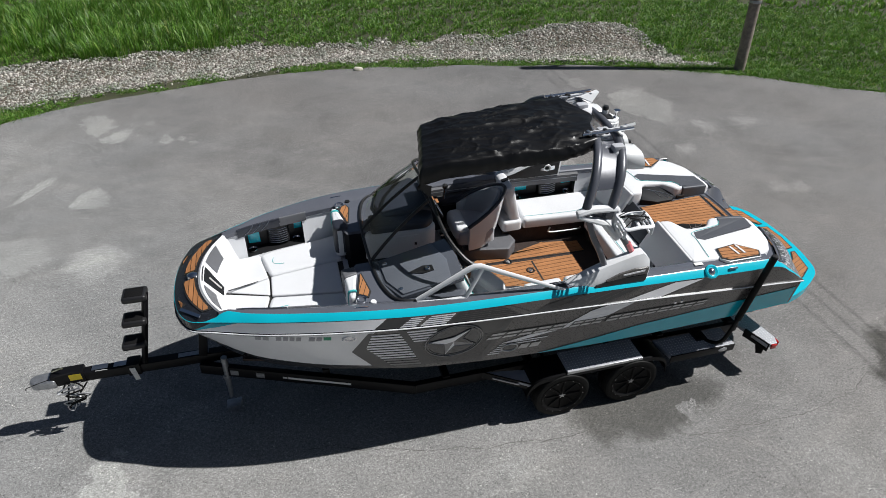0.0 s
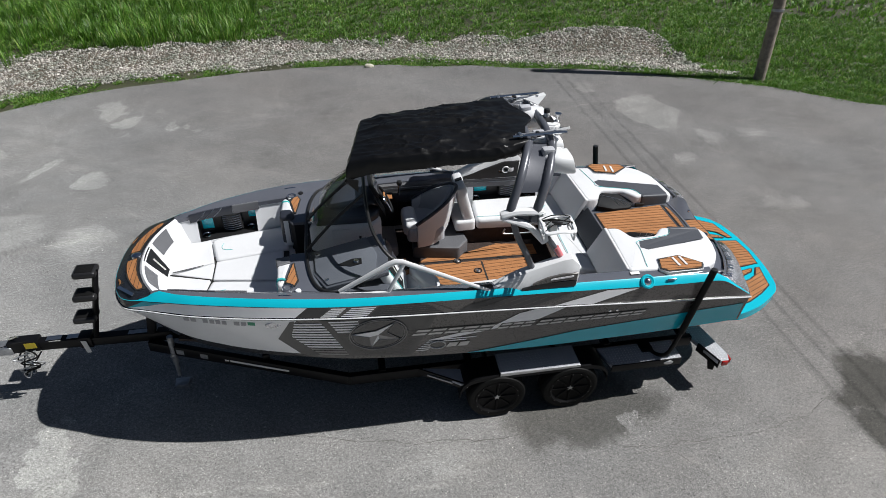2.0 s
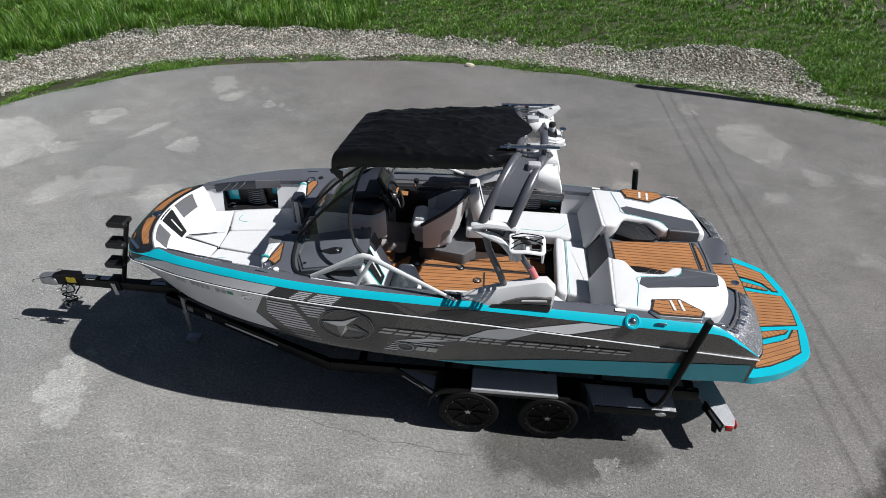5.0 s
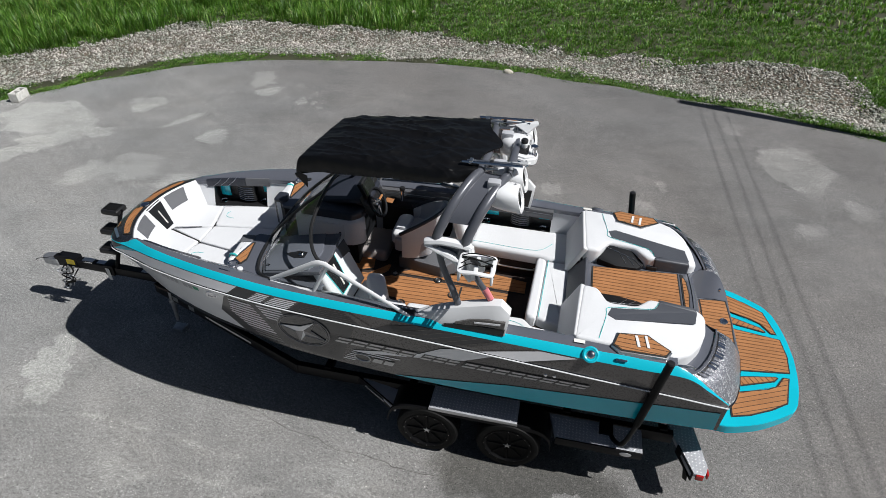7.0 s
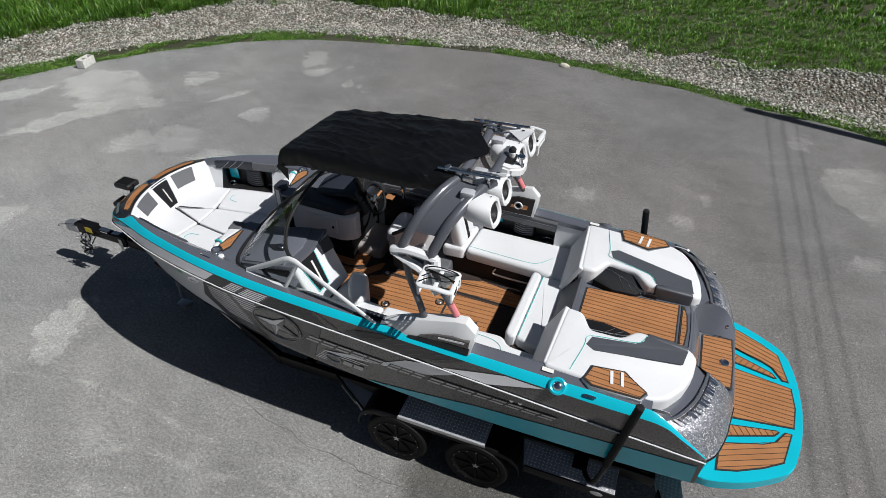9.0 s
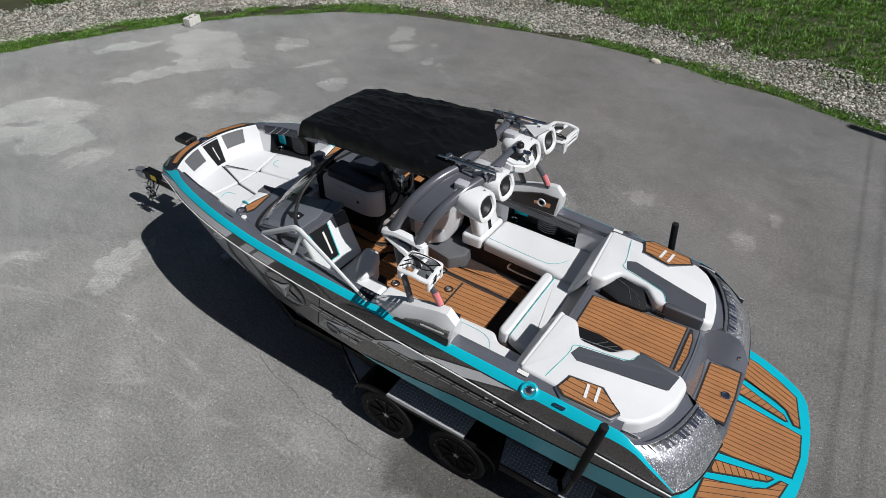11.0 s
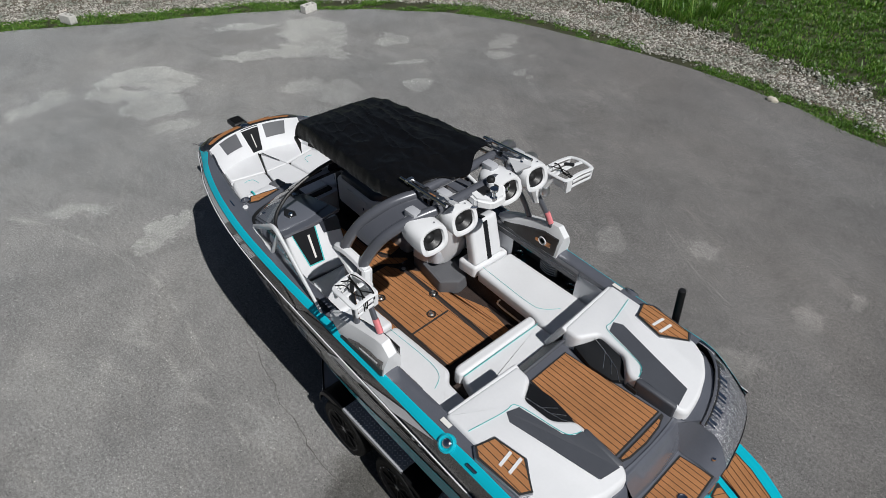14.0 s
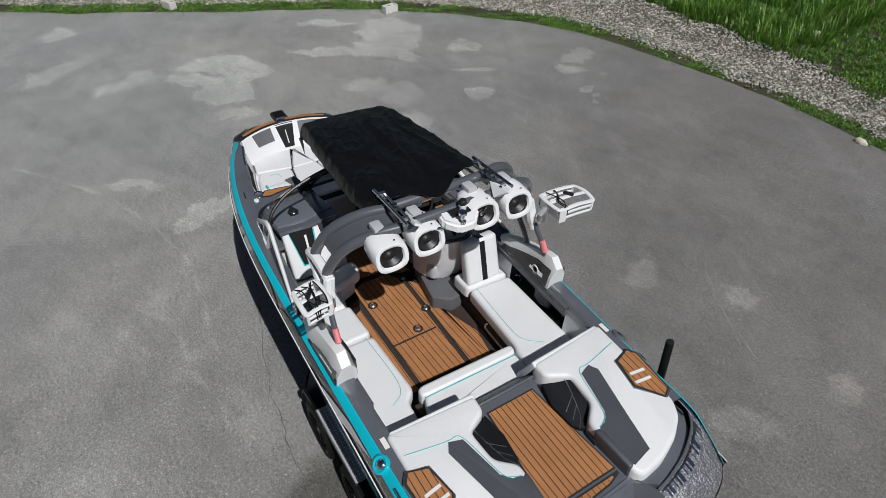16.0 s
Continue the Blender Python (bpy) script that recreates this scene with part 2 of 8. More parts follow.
def asphalt_material():
    m, nt, p = nodes_of("worn_asphalt")
    tc = nt.nodes.new("ShaderNodeTexCoord")
    wob = noise_node(nt, 1.3, 5, 0.6)
    wob2 = noise_node(nt, 6.0, 4, 0.65)
    sub = nt.nodes.new("ShaderNodeVectorMath")
    sub.operation = "MULTIPLY_ADD"
    nt.links.new(wob.outputs["Color"], sub.inputs[0])
    sub.inputs[1].default_value, sub.inputs[2].default_value = (1.2, 1.2, 0), (-0.75, -0.75, 0)
    sub2 = nt.nodes.new("ShaderNodeVectorMath")
    sub2.operation = "MULTIPLY_ADD"
    nt.links.new(wob2.outputs["Color"], sub2.inputs[0])
    sub2.inputs[1].default_value = (0.22, 0.22, 0)
    nt.links.new(sub.outputs[0], sub2.inputs[2])
    add = nt.nodes.new("ShaderNodeVectorMath")
    nt.links.new(tc.outputs["Object"], add.inputs[0])
    nt.links.new(sub2.outputs[0], add.inputs[1])
    vec = add.outputs[0]
    big = noise_node(nt, 0.35, 6, 0.6)
    mid = noise_node(nt, 2.6, 9, 0.72)
    grain = noise_node(nt, 78, 5, 0.82)
    cloud = noise_node(nt, 1.15, 7, 0.66)
    speck = nt.nodes.new("ShaderNodeTexVoronoi")
    speck.inputs["Scale"].default_value = 115
    nt.links.new(tc.outputs["Object"], speck.inputs["Vector"])
    base = ramp(nt, big.outputs["Fac"], [(0.35, (0.138, 0.133, 0.1305)), (0.65, (0.180, 0.1745, 0.171))]).outputs[0]
    base = mixc(nt, "MULTIPLY", 1.0, base, ramp(nt, mid.outputs["Fac"], [(0.30, (0.90,) * 3), (0.5, (1.0,) * 3), (0.70, (1.10,) * 3)]).outputs[0])
    base = mixc(nt, "MULTIPLY", 1.0, base, ramp(nt, cloud.outputs["Fac"], [(0.34, (0.90, 0.90, 0.895)), (0.5, (1.0,) * 3), (0.66, (1.08, 1.08, 1.075))]).outputs[0])
    # paler towards low x and, a little less, low y
    sx = nt.nodes.new("ShaderNodeSeparateXYZ")
    nt.links.new(vec, sx.inputs[0])
    mr = nt.nodes.new("ShaderNodeMapRange")
    mr.interpolation_type = "SMOOTHSTEP"
    mr.inputs["From Min"].default_value, mr.inputs["From Max"].default_value = 6.5, -4.0
    nt.links.new(math_node(nt, "ADD", math_node(nt, "MULTIPLY", sx.outputs["Y"], 0.5), math_node(nt, "MULTIPLY", sx.outputs["X"], 0.65)), mr.inputs["Value"])
    base = mixc(nt, "MIX", math_node(nt, "MULTIPLY", mr.outputs[0], 0.75), base, mixc(nt, "MULTIPLY", 1.0, base, (1.84, 1.93, 1.95)))
    patch = None
    for b in PALE:
        k = blob(nt, vec, *b)
        patch = k if patch is None else math_node(nt, "MAXIMUM", patch, k)
    for b in BARE:
        patch = math_node(nt, "MULTIPLY", patch, math_node(nt, "SUBTRACT", 1.0, blob(nt, vec, *b, 0.4)))
    broken = ramp(nt, mid.outputs["Fac"], [(0.25, (0.75,) * 3), (0.55, (1,) * 3)]).outputs[0]
    base = mixc(nt, "MIX", math_node(nt, "MULTIPLY", math_node(nt, "MULTIPLY", patch, broken), 0.8), base, mixc(nt, "MULTIPLY", 1.0, base, (1.50, 1.52, 1.49)))
    faint = None
    for b in FAINT + BROAD_PALE:
        k = blob(nt, vec, *b, 0.45) if b in FAINT else math_node(nt, "MULTIPLY", blob(nt, vec, *b, 0.95), 0.55)
        faint = k if faint is None else math_node(nt, "MAXIMUM", faint, k)
    base = mixc(nt, "MIX", math_node(nt, "MULTIPLY", math_node(nt, "MULTIPLY", faint, broken), 0.8), base, mixc(nt, "MULTIPLY", 1.0, base, (1.45, 1.46, 1.44)))
    near = nt.nodes.new("ShaderNodeVectorMath")
    near.operation = "MULTIPLY_ADD"
    nt.links.new(wob2.outputs["Color"], near.inputs[0])
    near.inputs[1].default_value = (0.16, 0.16, 0)
    nt.links.new(tc.outputs["Object"], near.inputs[2])
    trail = None
    for chain in TRAILS:
        for (xa, ya), (xb, yb) in zip(chain, chain[1:]):
            k = blob(nt, near.outputs[0], (xa + xb) / 2 + 0.08, (ya + yb) / 2 + 0.08, math.hypot(xb - xa, yb - ya) * 0.56, 0.052, math.degrees(math.atan2(yb - ya, xb - xa)), 0.8)
            trail = k if trail is None else math_node(nt, "MAXIMUM", trail, k)
    base = mixc(nt, "MIX", math_node(nt, "MULTIPLY", math_node(nt, "MULTIPLY", trail, broken), 0.7), base, mixc(nt, "MULTIPLY", 1.0, base, (1.36, 1.36, 1.33)))
    hue = noise_node(nt, 0.16, 4, 0.6)
    base = mixc(nt, "MULTIPLY", 1.0, base, ramp(nt, hue.outputs["Fac"], [(0.35, (0.98, 1.0, 1.015)), (0.65, (1.015, 1.0, 0.985))]).outputs[0])
    # long faint drag marks
    for turn, sc in ((28, (0.25, 3.2, 1)), (-16, (0.3, 4.5, 1))):
        mp = nt.nodes.new("ShaderNodeMapping")
        mp.vector_type = "POINT"
        mp.inputs["Rotation"].default_value = (0, 0, radians(turn))
        rot = mp.outputs[0]
        nt.links.new(tc.outputs["Object"], mp.inputs["Vector"])
        m2 = nt.nodes.new("ShaderNodeMapping")
        m2.inputs["Scale"].default_value = sc
        nt.links.new(rot, m2.inputs["Vector"])
        st = nt.nodes.new("ShaderNodeTexNoise")
        st.inputs["Scale"].default_value, st.inputs["Detail"].default_value, st.inputs["Roughness"].default_value = 1.0, 7, 0.7
        nt.links.new(m2.outputs[0], st.inputs["Vector"])
        base = mixc(nt, "MULTIPLY", 1.0, base, ramp(nt, st.outputs["Fac"], [(0.33, (0.94,) * 3), (0.5, (1,) * 3), (0.60, (1.02, 1.015, 1.01)), (0.70, (1.20, 1.195, 1.17))]).outputs[0])
    wet = None
    for b in DARK:
        k = math_node(nt, "MULTIPLY", blob(nt, vec, *b, 0.45), 0.78 if b is DARK[0] else 1.0)
        wet = k if wet is None else math_node(nt, "MAXIMUM", wet, k)
    for b in DRY:
        wet = math_node(nt, "MULTIPLY", wet, math_node(nt, "SUBTRACT", 1.0, blob(nt, vec, *b)))
    base = mixc(nt, "MULTIPLY", math_node(nt, "MULTIPLY", wet, 0.95), base, (0.27, 0.27, 0.245))
    base = mixc(nt, "MULTIPLY", 1.0, base, ramp(nt, grain.outputs["Fac"], [(0.32, (0.30,) * 3), (0.5, (0.98,) * 3), (0.68, (2.1,) * 3)]).outputs[0])
    coarse = noise_node(nt, 30, 3, 0.7)
    base = mixc(nt, "MULTIPLY", 1.0, base, ramp(nt, coarse.outputs["Fac"], [(0.30, (0.66,) * 3), (0.5, (1.0,) * 3), (0.70, (1.42,) * 3)]).outputs[0])
    base = mixc(nt, "MULTIPLY", 0.6, base, ramp(nt, speck.outputs["Distance"], [(0.0, (1.35,) * 3), (0.55, (0.75,) * 3)]).outputs[0])
    chip = nt.nodes.new("ShaderNodeTexVoronoi")
    chip.inputs["Scale"].default_value = 52
    nt.links.new(tc.outputs["Object"], chip.inputs["Vector"])
    cs = nt.nodes.new("ShaderNodeSeparateColor")
    nt.links.new(chip.outputs["Color"], cs.inputs[0])
    core = ramp(nt, chip.outputs["Distance"], [(0.25, (1,) * 3), (0.45, (0,) * 3)]).outputs[0]
    base = mixc(nt, "MULTIPLY", core, base, ramp(nt, cs.outputs[0], [(0.0, (0.22,) * 3), (0.10, (0.75,) * 3), (0.3, (1,) * 3), (0.93, (1.08,) * 3), (0.985, (2.3, 2.27, 2.2))]).outputs[0])
    nt.links.new(base, p.inputs["Base Color"])
    p.inputs["Roughness"].default_value = 0.72
    p.inputs["Specular IOR Level"].default_value = 0.3
    bp = nt.nodes.new("ShaderNodeBump")
    bp.inputs["Strength"].default_value, bp.inputs["Distance"].default_value = 0.6, 0.006
    nt.links.new(grain.outputs["Fac"], bp.inputs["Height"])
    nt.links.new(bp.outputs[0], p.inputs["Normal"])
    return m


ASPHALT = asphalt_material()
SOIL = surface("grassy_soil", (0.042, 0.046, 0.019), 0.95, var=0.35, scale=1.2, fine=25, bump=0.8, bscale=30)
GRAVEL_BED = surface("gravel_bed", (0.115, 0.092, 0.068), 0.95, var=0.35, scale=4, fine=60, bump=1.0, bscale=60)


def island_material(name, stops, rough=0.85, spec=0.4, trans=0.0):
    """A crowd of small pieces, each its own shade."""
    m, nt, p = nodes_of(name)
    g = nt.nodes.new("ShaderNodeNewGeometry")
    r = ramp(nt, g.outputs["Random Per Island"], stops)
    n = noise_node(nt, 1.6, 6, 0.7)
    out = mixc(nt, "MULTIPLY", 1.0, r.outputs[0], ramp(nt, n.outputs["Fac"], [(0.32, (0.52, 0.6, 0.5)), (0.68, (1.28, 1.22, 1.15))]).outputs[0])
    nt.links.new(out, p.inputs["Base Color"])
    p.inputs["Roughness"].default_value = rough
    p.inputs["Specular IOR Level"].default_value = spec
    return m


STONES = island_material("grey_gravel", [(0, (0.12, 0.11, 0.10)), (0.45, (0.30, 0.29, 0.28)), (1, (0.58, 0.57, 0.56))])
BLADES = island_material("grass_blades", [(0, (0.042, 0.118, 0.012)), (0.5, (0.098, 0.245, 0.023)), (0.85, (0.18, 0.36, 0.05)), (1, (0.34, 0.38, 0.14))], 0.45, 0.45)


def leafy(m):
    """Lets part of the light through the blades."""
    nt = m.node_tree
    p, out = nt.nodes["Principled BSDF"], nt.nodes["Material Output"]
    tr = nt.nodes.new("ShaderNodeBsdfTranslucent")
    nt.links.new(p.inputs["Base Color"].links[0].from_socket, tr.inputs[0])
    mx = nt.nodes.new("ShaderNodeMixShader")
    mx.inputs[0].default_value = 0.33
    nt.links.new(p.outputs[0], mx.inputs[1])
    nt.links.new(tr.outputs[0], mx.inputs[2])
    nt.links.new(mx.outputs[0], out.inputs[0])


leafy(BLADES)


# ---- mesh helpers ----
def smooth_curve(pts, per=8, closed=False):
    """A smooth line through a few points."""
    P = [Vector(p) for p in pts]
    n = len(P)
    out = []
    for i in range(n if closed else n - 1):
        a, b, c, d = (P[(i + k - 1) % n] if closed else P[min(max(i + k - 1, 0), n - 1)] for k in range(4))
        for j in range(per):
            t = j / per
            out.append(0.5 * ((2 * b) + (c - a) * t + (2 * a - 5 * b + 4 * c - d) * t * t + (3 * b - a - 3 * c + d) * t ** 3))
    if not closed:
        out.append(P[-1].copy())
    return out


def link(name, me, material, parent=None, label="", smooth=False, loc=None):
    ob = new(name, me)
    for mt in material if isinstance(material, (list, tuple)) else [material]:
        me.materials.append(mt)
    if smooth:
        me.shade_smooth()
        me.set_sharp_from_angle(angle=radians(38))
        # large level faces keep their own flat normal
        for f in me.polygons:
            if f.area > 0.03 and abs(f.normal.z) > 0.9995:
                f.use_smooth = False
    if parent:
        ob.parent = parent
        m = parent.matrix_basis.copy()
        if parent.parent:
            m = parent.parent.matrix_basis @ parent.matrix_parent_inverse @ m
        ob.matrix_parent_inverse = m.inverted()
    if label:
        tagged(ob, label)
    if loc is not None:
        ob.matrix_basis = loc
    return ob


def part(name, bm, material, parent, label="", smooth=True, loc=None):
    """Links a bmesh as one mesh object under a thing or a part."""
    bmesh.ops.recalc_face_normals(bm, faces=bm.faces)
    me = bpy.data.meshes.new(name)
    bm.to_mesh(me)
    bm.free()
    return link(name, me, material, parent, label, smooth, loc)


def thing(name, place, label, category, group="", kind=""):
    ob = new(name)
    ob.empty_display_size = 0.2
    ob.location = place
    return tagged(ob, label, category, group, kind)


def bm_from(V, F):
    bm = bmesh.new()
    vs = [bm.verts.new(v) for v in V]
    for f in F:
        try:
            bm.faces.new([vs[i] for i in f])
        except ValueError:
            pass
    return bm


def grid_bm(rows, closed_u=False, closed_v=False):
    """A skin over rows of points."""
    n, k = len(rows), len(rows[0])
    V = [tuple(p) for r in rows for p in r]
    F = []
    for i in range(n if closed_u else n - 1):
        for j in range(k if closed_v else k - 1):
            a, b = i * k + j, i * k + (j + 1) % k
            c, d = ((i + 1) % n) * k + (j + 1) % k, ((i + 1) % n) * k + j
            F.append((a, b, c, d))
    bm = bm_from(V, F)
    bmesh.ops.remove_doubles(bm, verts=bm.verts, dist=1e-5)
    return bm


def thick(bm, t):
    """Gives a skin thickness."""
    bmesh.ops.recalc_face_normals(bm, faces=bm.faces)
    bmesh.ops.solidify(bm, geom=bm.faces[:], thickness=t)
    return bm


def tube_bm(pts, r, n=10, closed=False, flat=1.0, bm=None):
    """A tube along points; r may be a list; flat squashes it sideways."""
    P = [Vector(p) for p in pts]
    rr = r if isinstance(r, (list, tuple)) else [r] * len(P)
    rows, up = [], None
    for i, p in enumerate(P):
        d = ((P[(i + 1) % len(P)] - P[i - 1]) if closed else (P[min(i + 1, len(P) - 1)] - P[max(i - 1, 0)])).normalized()
        if up is None:
            up = Vector((0, 0, 1)) if abs(d.z) < 0.9 else Vector((1, 0, 0))
        side = d.cross(up).normalized()
        up = side.cross(d).normalized()
        rows.append([p + side * math.cos(a) * rr[i] * flat + up * math.sin(a) * rr[i] for a in (2 * math.pi * k / n for k in range(n))])
    out = bm or bmesh.new()
    V = [[out.verts.new(q) for q in row] for row in rows]
    m = len(V)
    for i in range(m if closed else m - 1):
        for k in range(n):
            out.faces.new((V[i][k], V[i][(k + 1) % n], V[(i + 1) % m][(k + 1) % n], V[(i + 1) % m][k]))
    if not closed:
        out.faces.new(V[0][::-1])
        out.faces.new(V[-1])
    return out


def slab_bm(poly, z0, z1, r=0.0, seg=3, warp=None, both=False, cuts=0):
    """A plate or cushion over a plan outline with rounded upper edges; warp(x, y) lifts it."""
    if r >= 0.025 and seg >= 3 and not both:
        return soft_slab_bm(poly, z0, z1, r, warp)
    bm = bmesh.new()
    n = len(poly)
    lo = [bm.verts.new((p[0], p[1], z0)) for p in poly]
    hi = [bm.verts.new((p[0], p[1], z1)) for p in poly]
    bm.faces.new(lo[::-1])
    top = bm.faces.new(hi)
    for i in range(n):
        bm.faces.new((lo[i], lo[(i + 1) % n], hi[(i + 1) % n], hi[i]))
    if r:
        es = list(top.edges)
        es += [e for e in bm.edges if e not in es and abs(e.verts[0].co.z - e.verts[1].co.z) > 1e-6 and n < 9]
        if both:
            es = list(bm.edges)
        bmesh.ops.bevel(bm, geom=es, offset=r, segments=seg, profile=0.6, affect="EDGES", clamp_overlap=True)
    if cuts:
        bmesh.ops.triangulate(bm, faces=bm.faces[:])
        for _ in range(cuts):
            bmesh.ops.subdivide_edges(bm, edges=[e for e in bm.edges if e.calc_length() > 0.12], cuts=1)
            bmesh.ops.triangulate(bm, faces=bm.faces[:])
    if warp:
        for v in bm.verts:
            v.co.z += warp(v.co.x, v.co.y)
    return bm


def soft_slab_bm(poly, z0, z1, r, warp=None):
    """An upholstered block: outline with rounded corners, upper edge rolled over."""
    P = [Vector(p[:2]) for p in poly]
    out = []
    n = len(P)
    for i in range(n):
        a, b, c = P[i - 1], P[i], P[(i + 1) % n]
        la, lc = (a - b).length, (c - b).length
        ka, kc = min(r * 1.3, la * 0.42) / la, min(r * 1.3, lc * 0.42) / lc
        p, q = b.lerp(a, ka), b.lerp(c, kc)
        for t in (0.0, 0.33, 0.67, 1.0):
            out.append(tuple(p.lerp(b, t).lerp(b.lerp(q, t), t)))
    area = abs(sum(P[i].x * P[(i + 1) % n].y - P[(i + 1) % n].x * P[i].y for i in range(n))) / 2
    around = sum((P[(i + 1) % n] - P[i]).length for i in range(n))
    r = min(r, (z1 - z0) * 0.9, 0.62 * area / around)
    rings = [[(x, y, z0) for x, y in out], [(x, y, z1 - r) for x, y in out]]
    for a in (25, 50, 72, 90):
        s, c = math.sin(radians(a)), math.cos(radians(a))
        rings.append([(x, y, z1 - r + r * s) for x, y in inset(out, r * (1 - c))])
    bm = bmesh.new()
    V = [[bm.verts.new(p) for p in ring] for ring in rings]
    k = len(out)
    for i in range(len(V) - 1):
        for j in range(k):
            bm.faces.new((V[i][j], V[i][(j + 1) % k], V[i + 1][(j + 1) % k], V[i + 1][j]))
    bm.faces.new(V[0][::-1])
    bm.faces.new(V[-1])
    if warp:
        for v in bm.verts:
            v.co.z += warp(v.co.x, v.co.y)
    return bm


def box_bm(cx, cy, cz, sx, sy, sz, r=0.0, seg=2, m=None, bm=None):
    """A box by centre and size, its edges rounded."""
    b = bmesh.new()
    bmesh.ops.create_cube(b, size=1.0)
    for v in b.verts:
        v.co = Vector((v.co.x * sx, v.co.y * sy, v.co.z * sz))
    if r:
        bmesh.ops.bevel(b, geom=b.edges[:], offset=r, segments=seg, profile=0.6, affect="EDGES", clamp_overlap=True)
    M = Matrix.Translation((cx, cy, cz)) @ (m or Matrix())
    bmesh.ops.transform(b, matrix=M, verts=b.verts)
    if bm is None:
        return b
    me = bpy.data.meshes.new("tmp")
    b.to_mesh(me)
    b.free()
    bm.from_mesh(me)
    bpy.data.meshes.remove(me)
    return bm


def lathe_bm(profile, n=24, m=None, cap=True):
    """A turned body: profile of (radius, height), about z."""
    rows = [[(r * math.cos(2 * math.pi * k / n), r * math.sin(2 * math.pi * k / n), h) for k in range(n)] for r, h in profile]
    bm = grid_bm(rows, closed_v=True)
    for row_end in (0, len(profile) - 1):
        if cap and profile[row_end][0] > 1e-4:
            h = profile[row_end][1]
            vs = [v for v in bm.verts if abs(v.co.z - h) < 1e-6 and abs(v.co.xy.length - profile[row_end][0]) < 1e-5]
            vs.sort(key=lambda v: math.atan2(v.co.y, v.co.x))
            try:
                bm.faces.new(vs)
            except ValueError:
                pass
    if m:
        bmesh.ops.transform(bm, matrix=m, verts=bm.verts)
    return bm


def clip(poly, ax, ay, c):
    """The part of a plan outline where ax*x + ay*y <= c."""
    out = []
    for i, p in enumerate(poly):
        q = poly[(i + 1) % len(poly)]
        dp, dq = ax * p[0] + ay * p[1] - c, ax * q[0] + ay * q[1] - c
        if dp <= 0:
            out.append(p)
        if dp * dq < 0:
            t = dp / (dp - dq)
            out.append((p[0] + (q[0] - p[0]) * t, p[1] + (q[1] - p[1]) * t))
    return out


def inset(poly, d):
    """A plan outline drawn in by d."""
    n = len(poly)
    area = sum(poly[i][0] * poly[(i + 1) % n][1] - poly[(i + 1) % n][0] * poly[i][1] for i in range(n))
    s = 1 if area > 0 else -1
    out = []
    for i in range(n):
        a, b, c = Vector(poly[i - 1][:2]), Vector(poly[i][:2]), Vector(poly[(i + 1) % n][:2])
        u, v = (b - a).normalized(), (c - b).normalized()
        nu, nv = Vector((-u.y, u.x)) * s, Vector((-v.y, v.x)) * s
        k = max(0.35, 1 + nu.dot(nv))
        out.append(tuple(b + (nu + nv) * d / k))
    return out


def teak(name, poly, z, parent, along=0.0, width=0.058, warp=None, label="", gap=0.007):
    """Foam decking: a dark sheet with raised tan planks, one object each."""
    base = part(name, slab_bm(poly, z, z + 0.006, 0, warp=warp), CAULK, parent, label or "tan faux-teak foam deck panel with black seams", smooth=False)
    inner = inset(poly, 0.014)
    a = radians(along)
    ax, ay = -math.sin(a), math.cos(a)
    ds = [ax * p[0] + ay * p[1] for p in inner]
    k0, k1 = math.floor(min(ds) / width), math.ceil(max(ds) / width)
    for k in range(k0, k1):
        strip = clip(clip(inner, ax, ay, (k + 1) * width - gap / 2), -ax, -ay, -(k * width + gap / 2))
        if len(strip) >= 3:
            area = abs(sum(strip[i][0] * strip[(i + 1) % len(strip)][1] - strip[(i + 1) % len(strip)][0] * strip[i][1] for i in range(len(strip)))) / 2
            if area > 0.0006:
                part("plank", slab_bm(strip, z + 0.006, z + 0.010, 0, warp=warp), TEAK, base, smooth=False)
    return base


def piping(name, pts, parent, r=0.004, material=None, label="teal piping"):
    return part(name, tube_bm(smooth_curve(pts, 6), r, 6), material or TEAL_PIPING, parent, label)


# ---- ground ----
# the turning circle's edge: radius about (2.6, -4.0) by direction
def edge_radius(a):
    """Distance of the asphalt's edge from the centre of the turning circle, at direction a (radians)."""
    d = (math.degrees(a) + 360) % 360
    A = [0, 20, 40, 47, 53, 60, 70, 80, 92, 105, 117, 126, 135, 145, 155, 170, 200, 230, 300, 360]
    R = [22, 19, 16.0, 15.7, 15.3, 14.9, 14.4, 14.2, 14.3, 14.3, 14.5, 14.2, 13.9, 13.5, 13.3, 14.0, 18, 24, 24, 22]
    r = float(np.interp(d, A, R))
    return r + 0.07 * noise.noise((math.cos(a) * 14, math.sin(a) * 14, 0.0)) + 0.03 * noise.noise((math.cos(a) * 55, math.sin(a) * 55, 3.0))


CENTRE = (2.6, -4.0)


def edge_point(a, extra=0.0):
    r = edge_radius(a) + extra
    return CENTRE[0] + r * math.cos(a), CENTRE[1] + r * math.sin(a)


def ground_height(x, y):
    """Nearly level; the verge dips into a shallow ditch and rises in the grass."""
    a = math.atan2(y - CENTRE[1], x - CENTRE[0])
    out = math.hypot(x - CENTRE[0], y - CENTRE[1]) - edge_radius(a)
    if out < 0:
        return -0.03
    return -0.03 + 0.02 * noise.noise((x * 0.8, y * 0.8, 0)) - 0.10 * math.exp(-((out - 1.6) / 0.9) ** 2) + 0.05 * max(0, min(1, (out - 2.5) / 3))


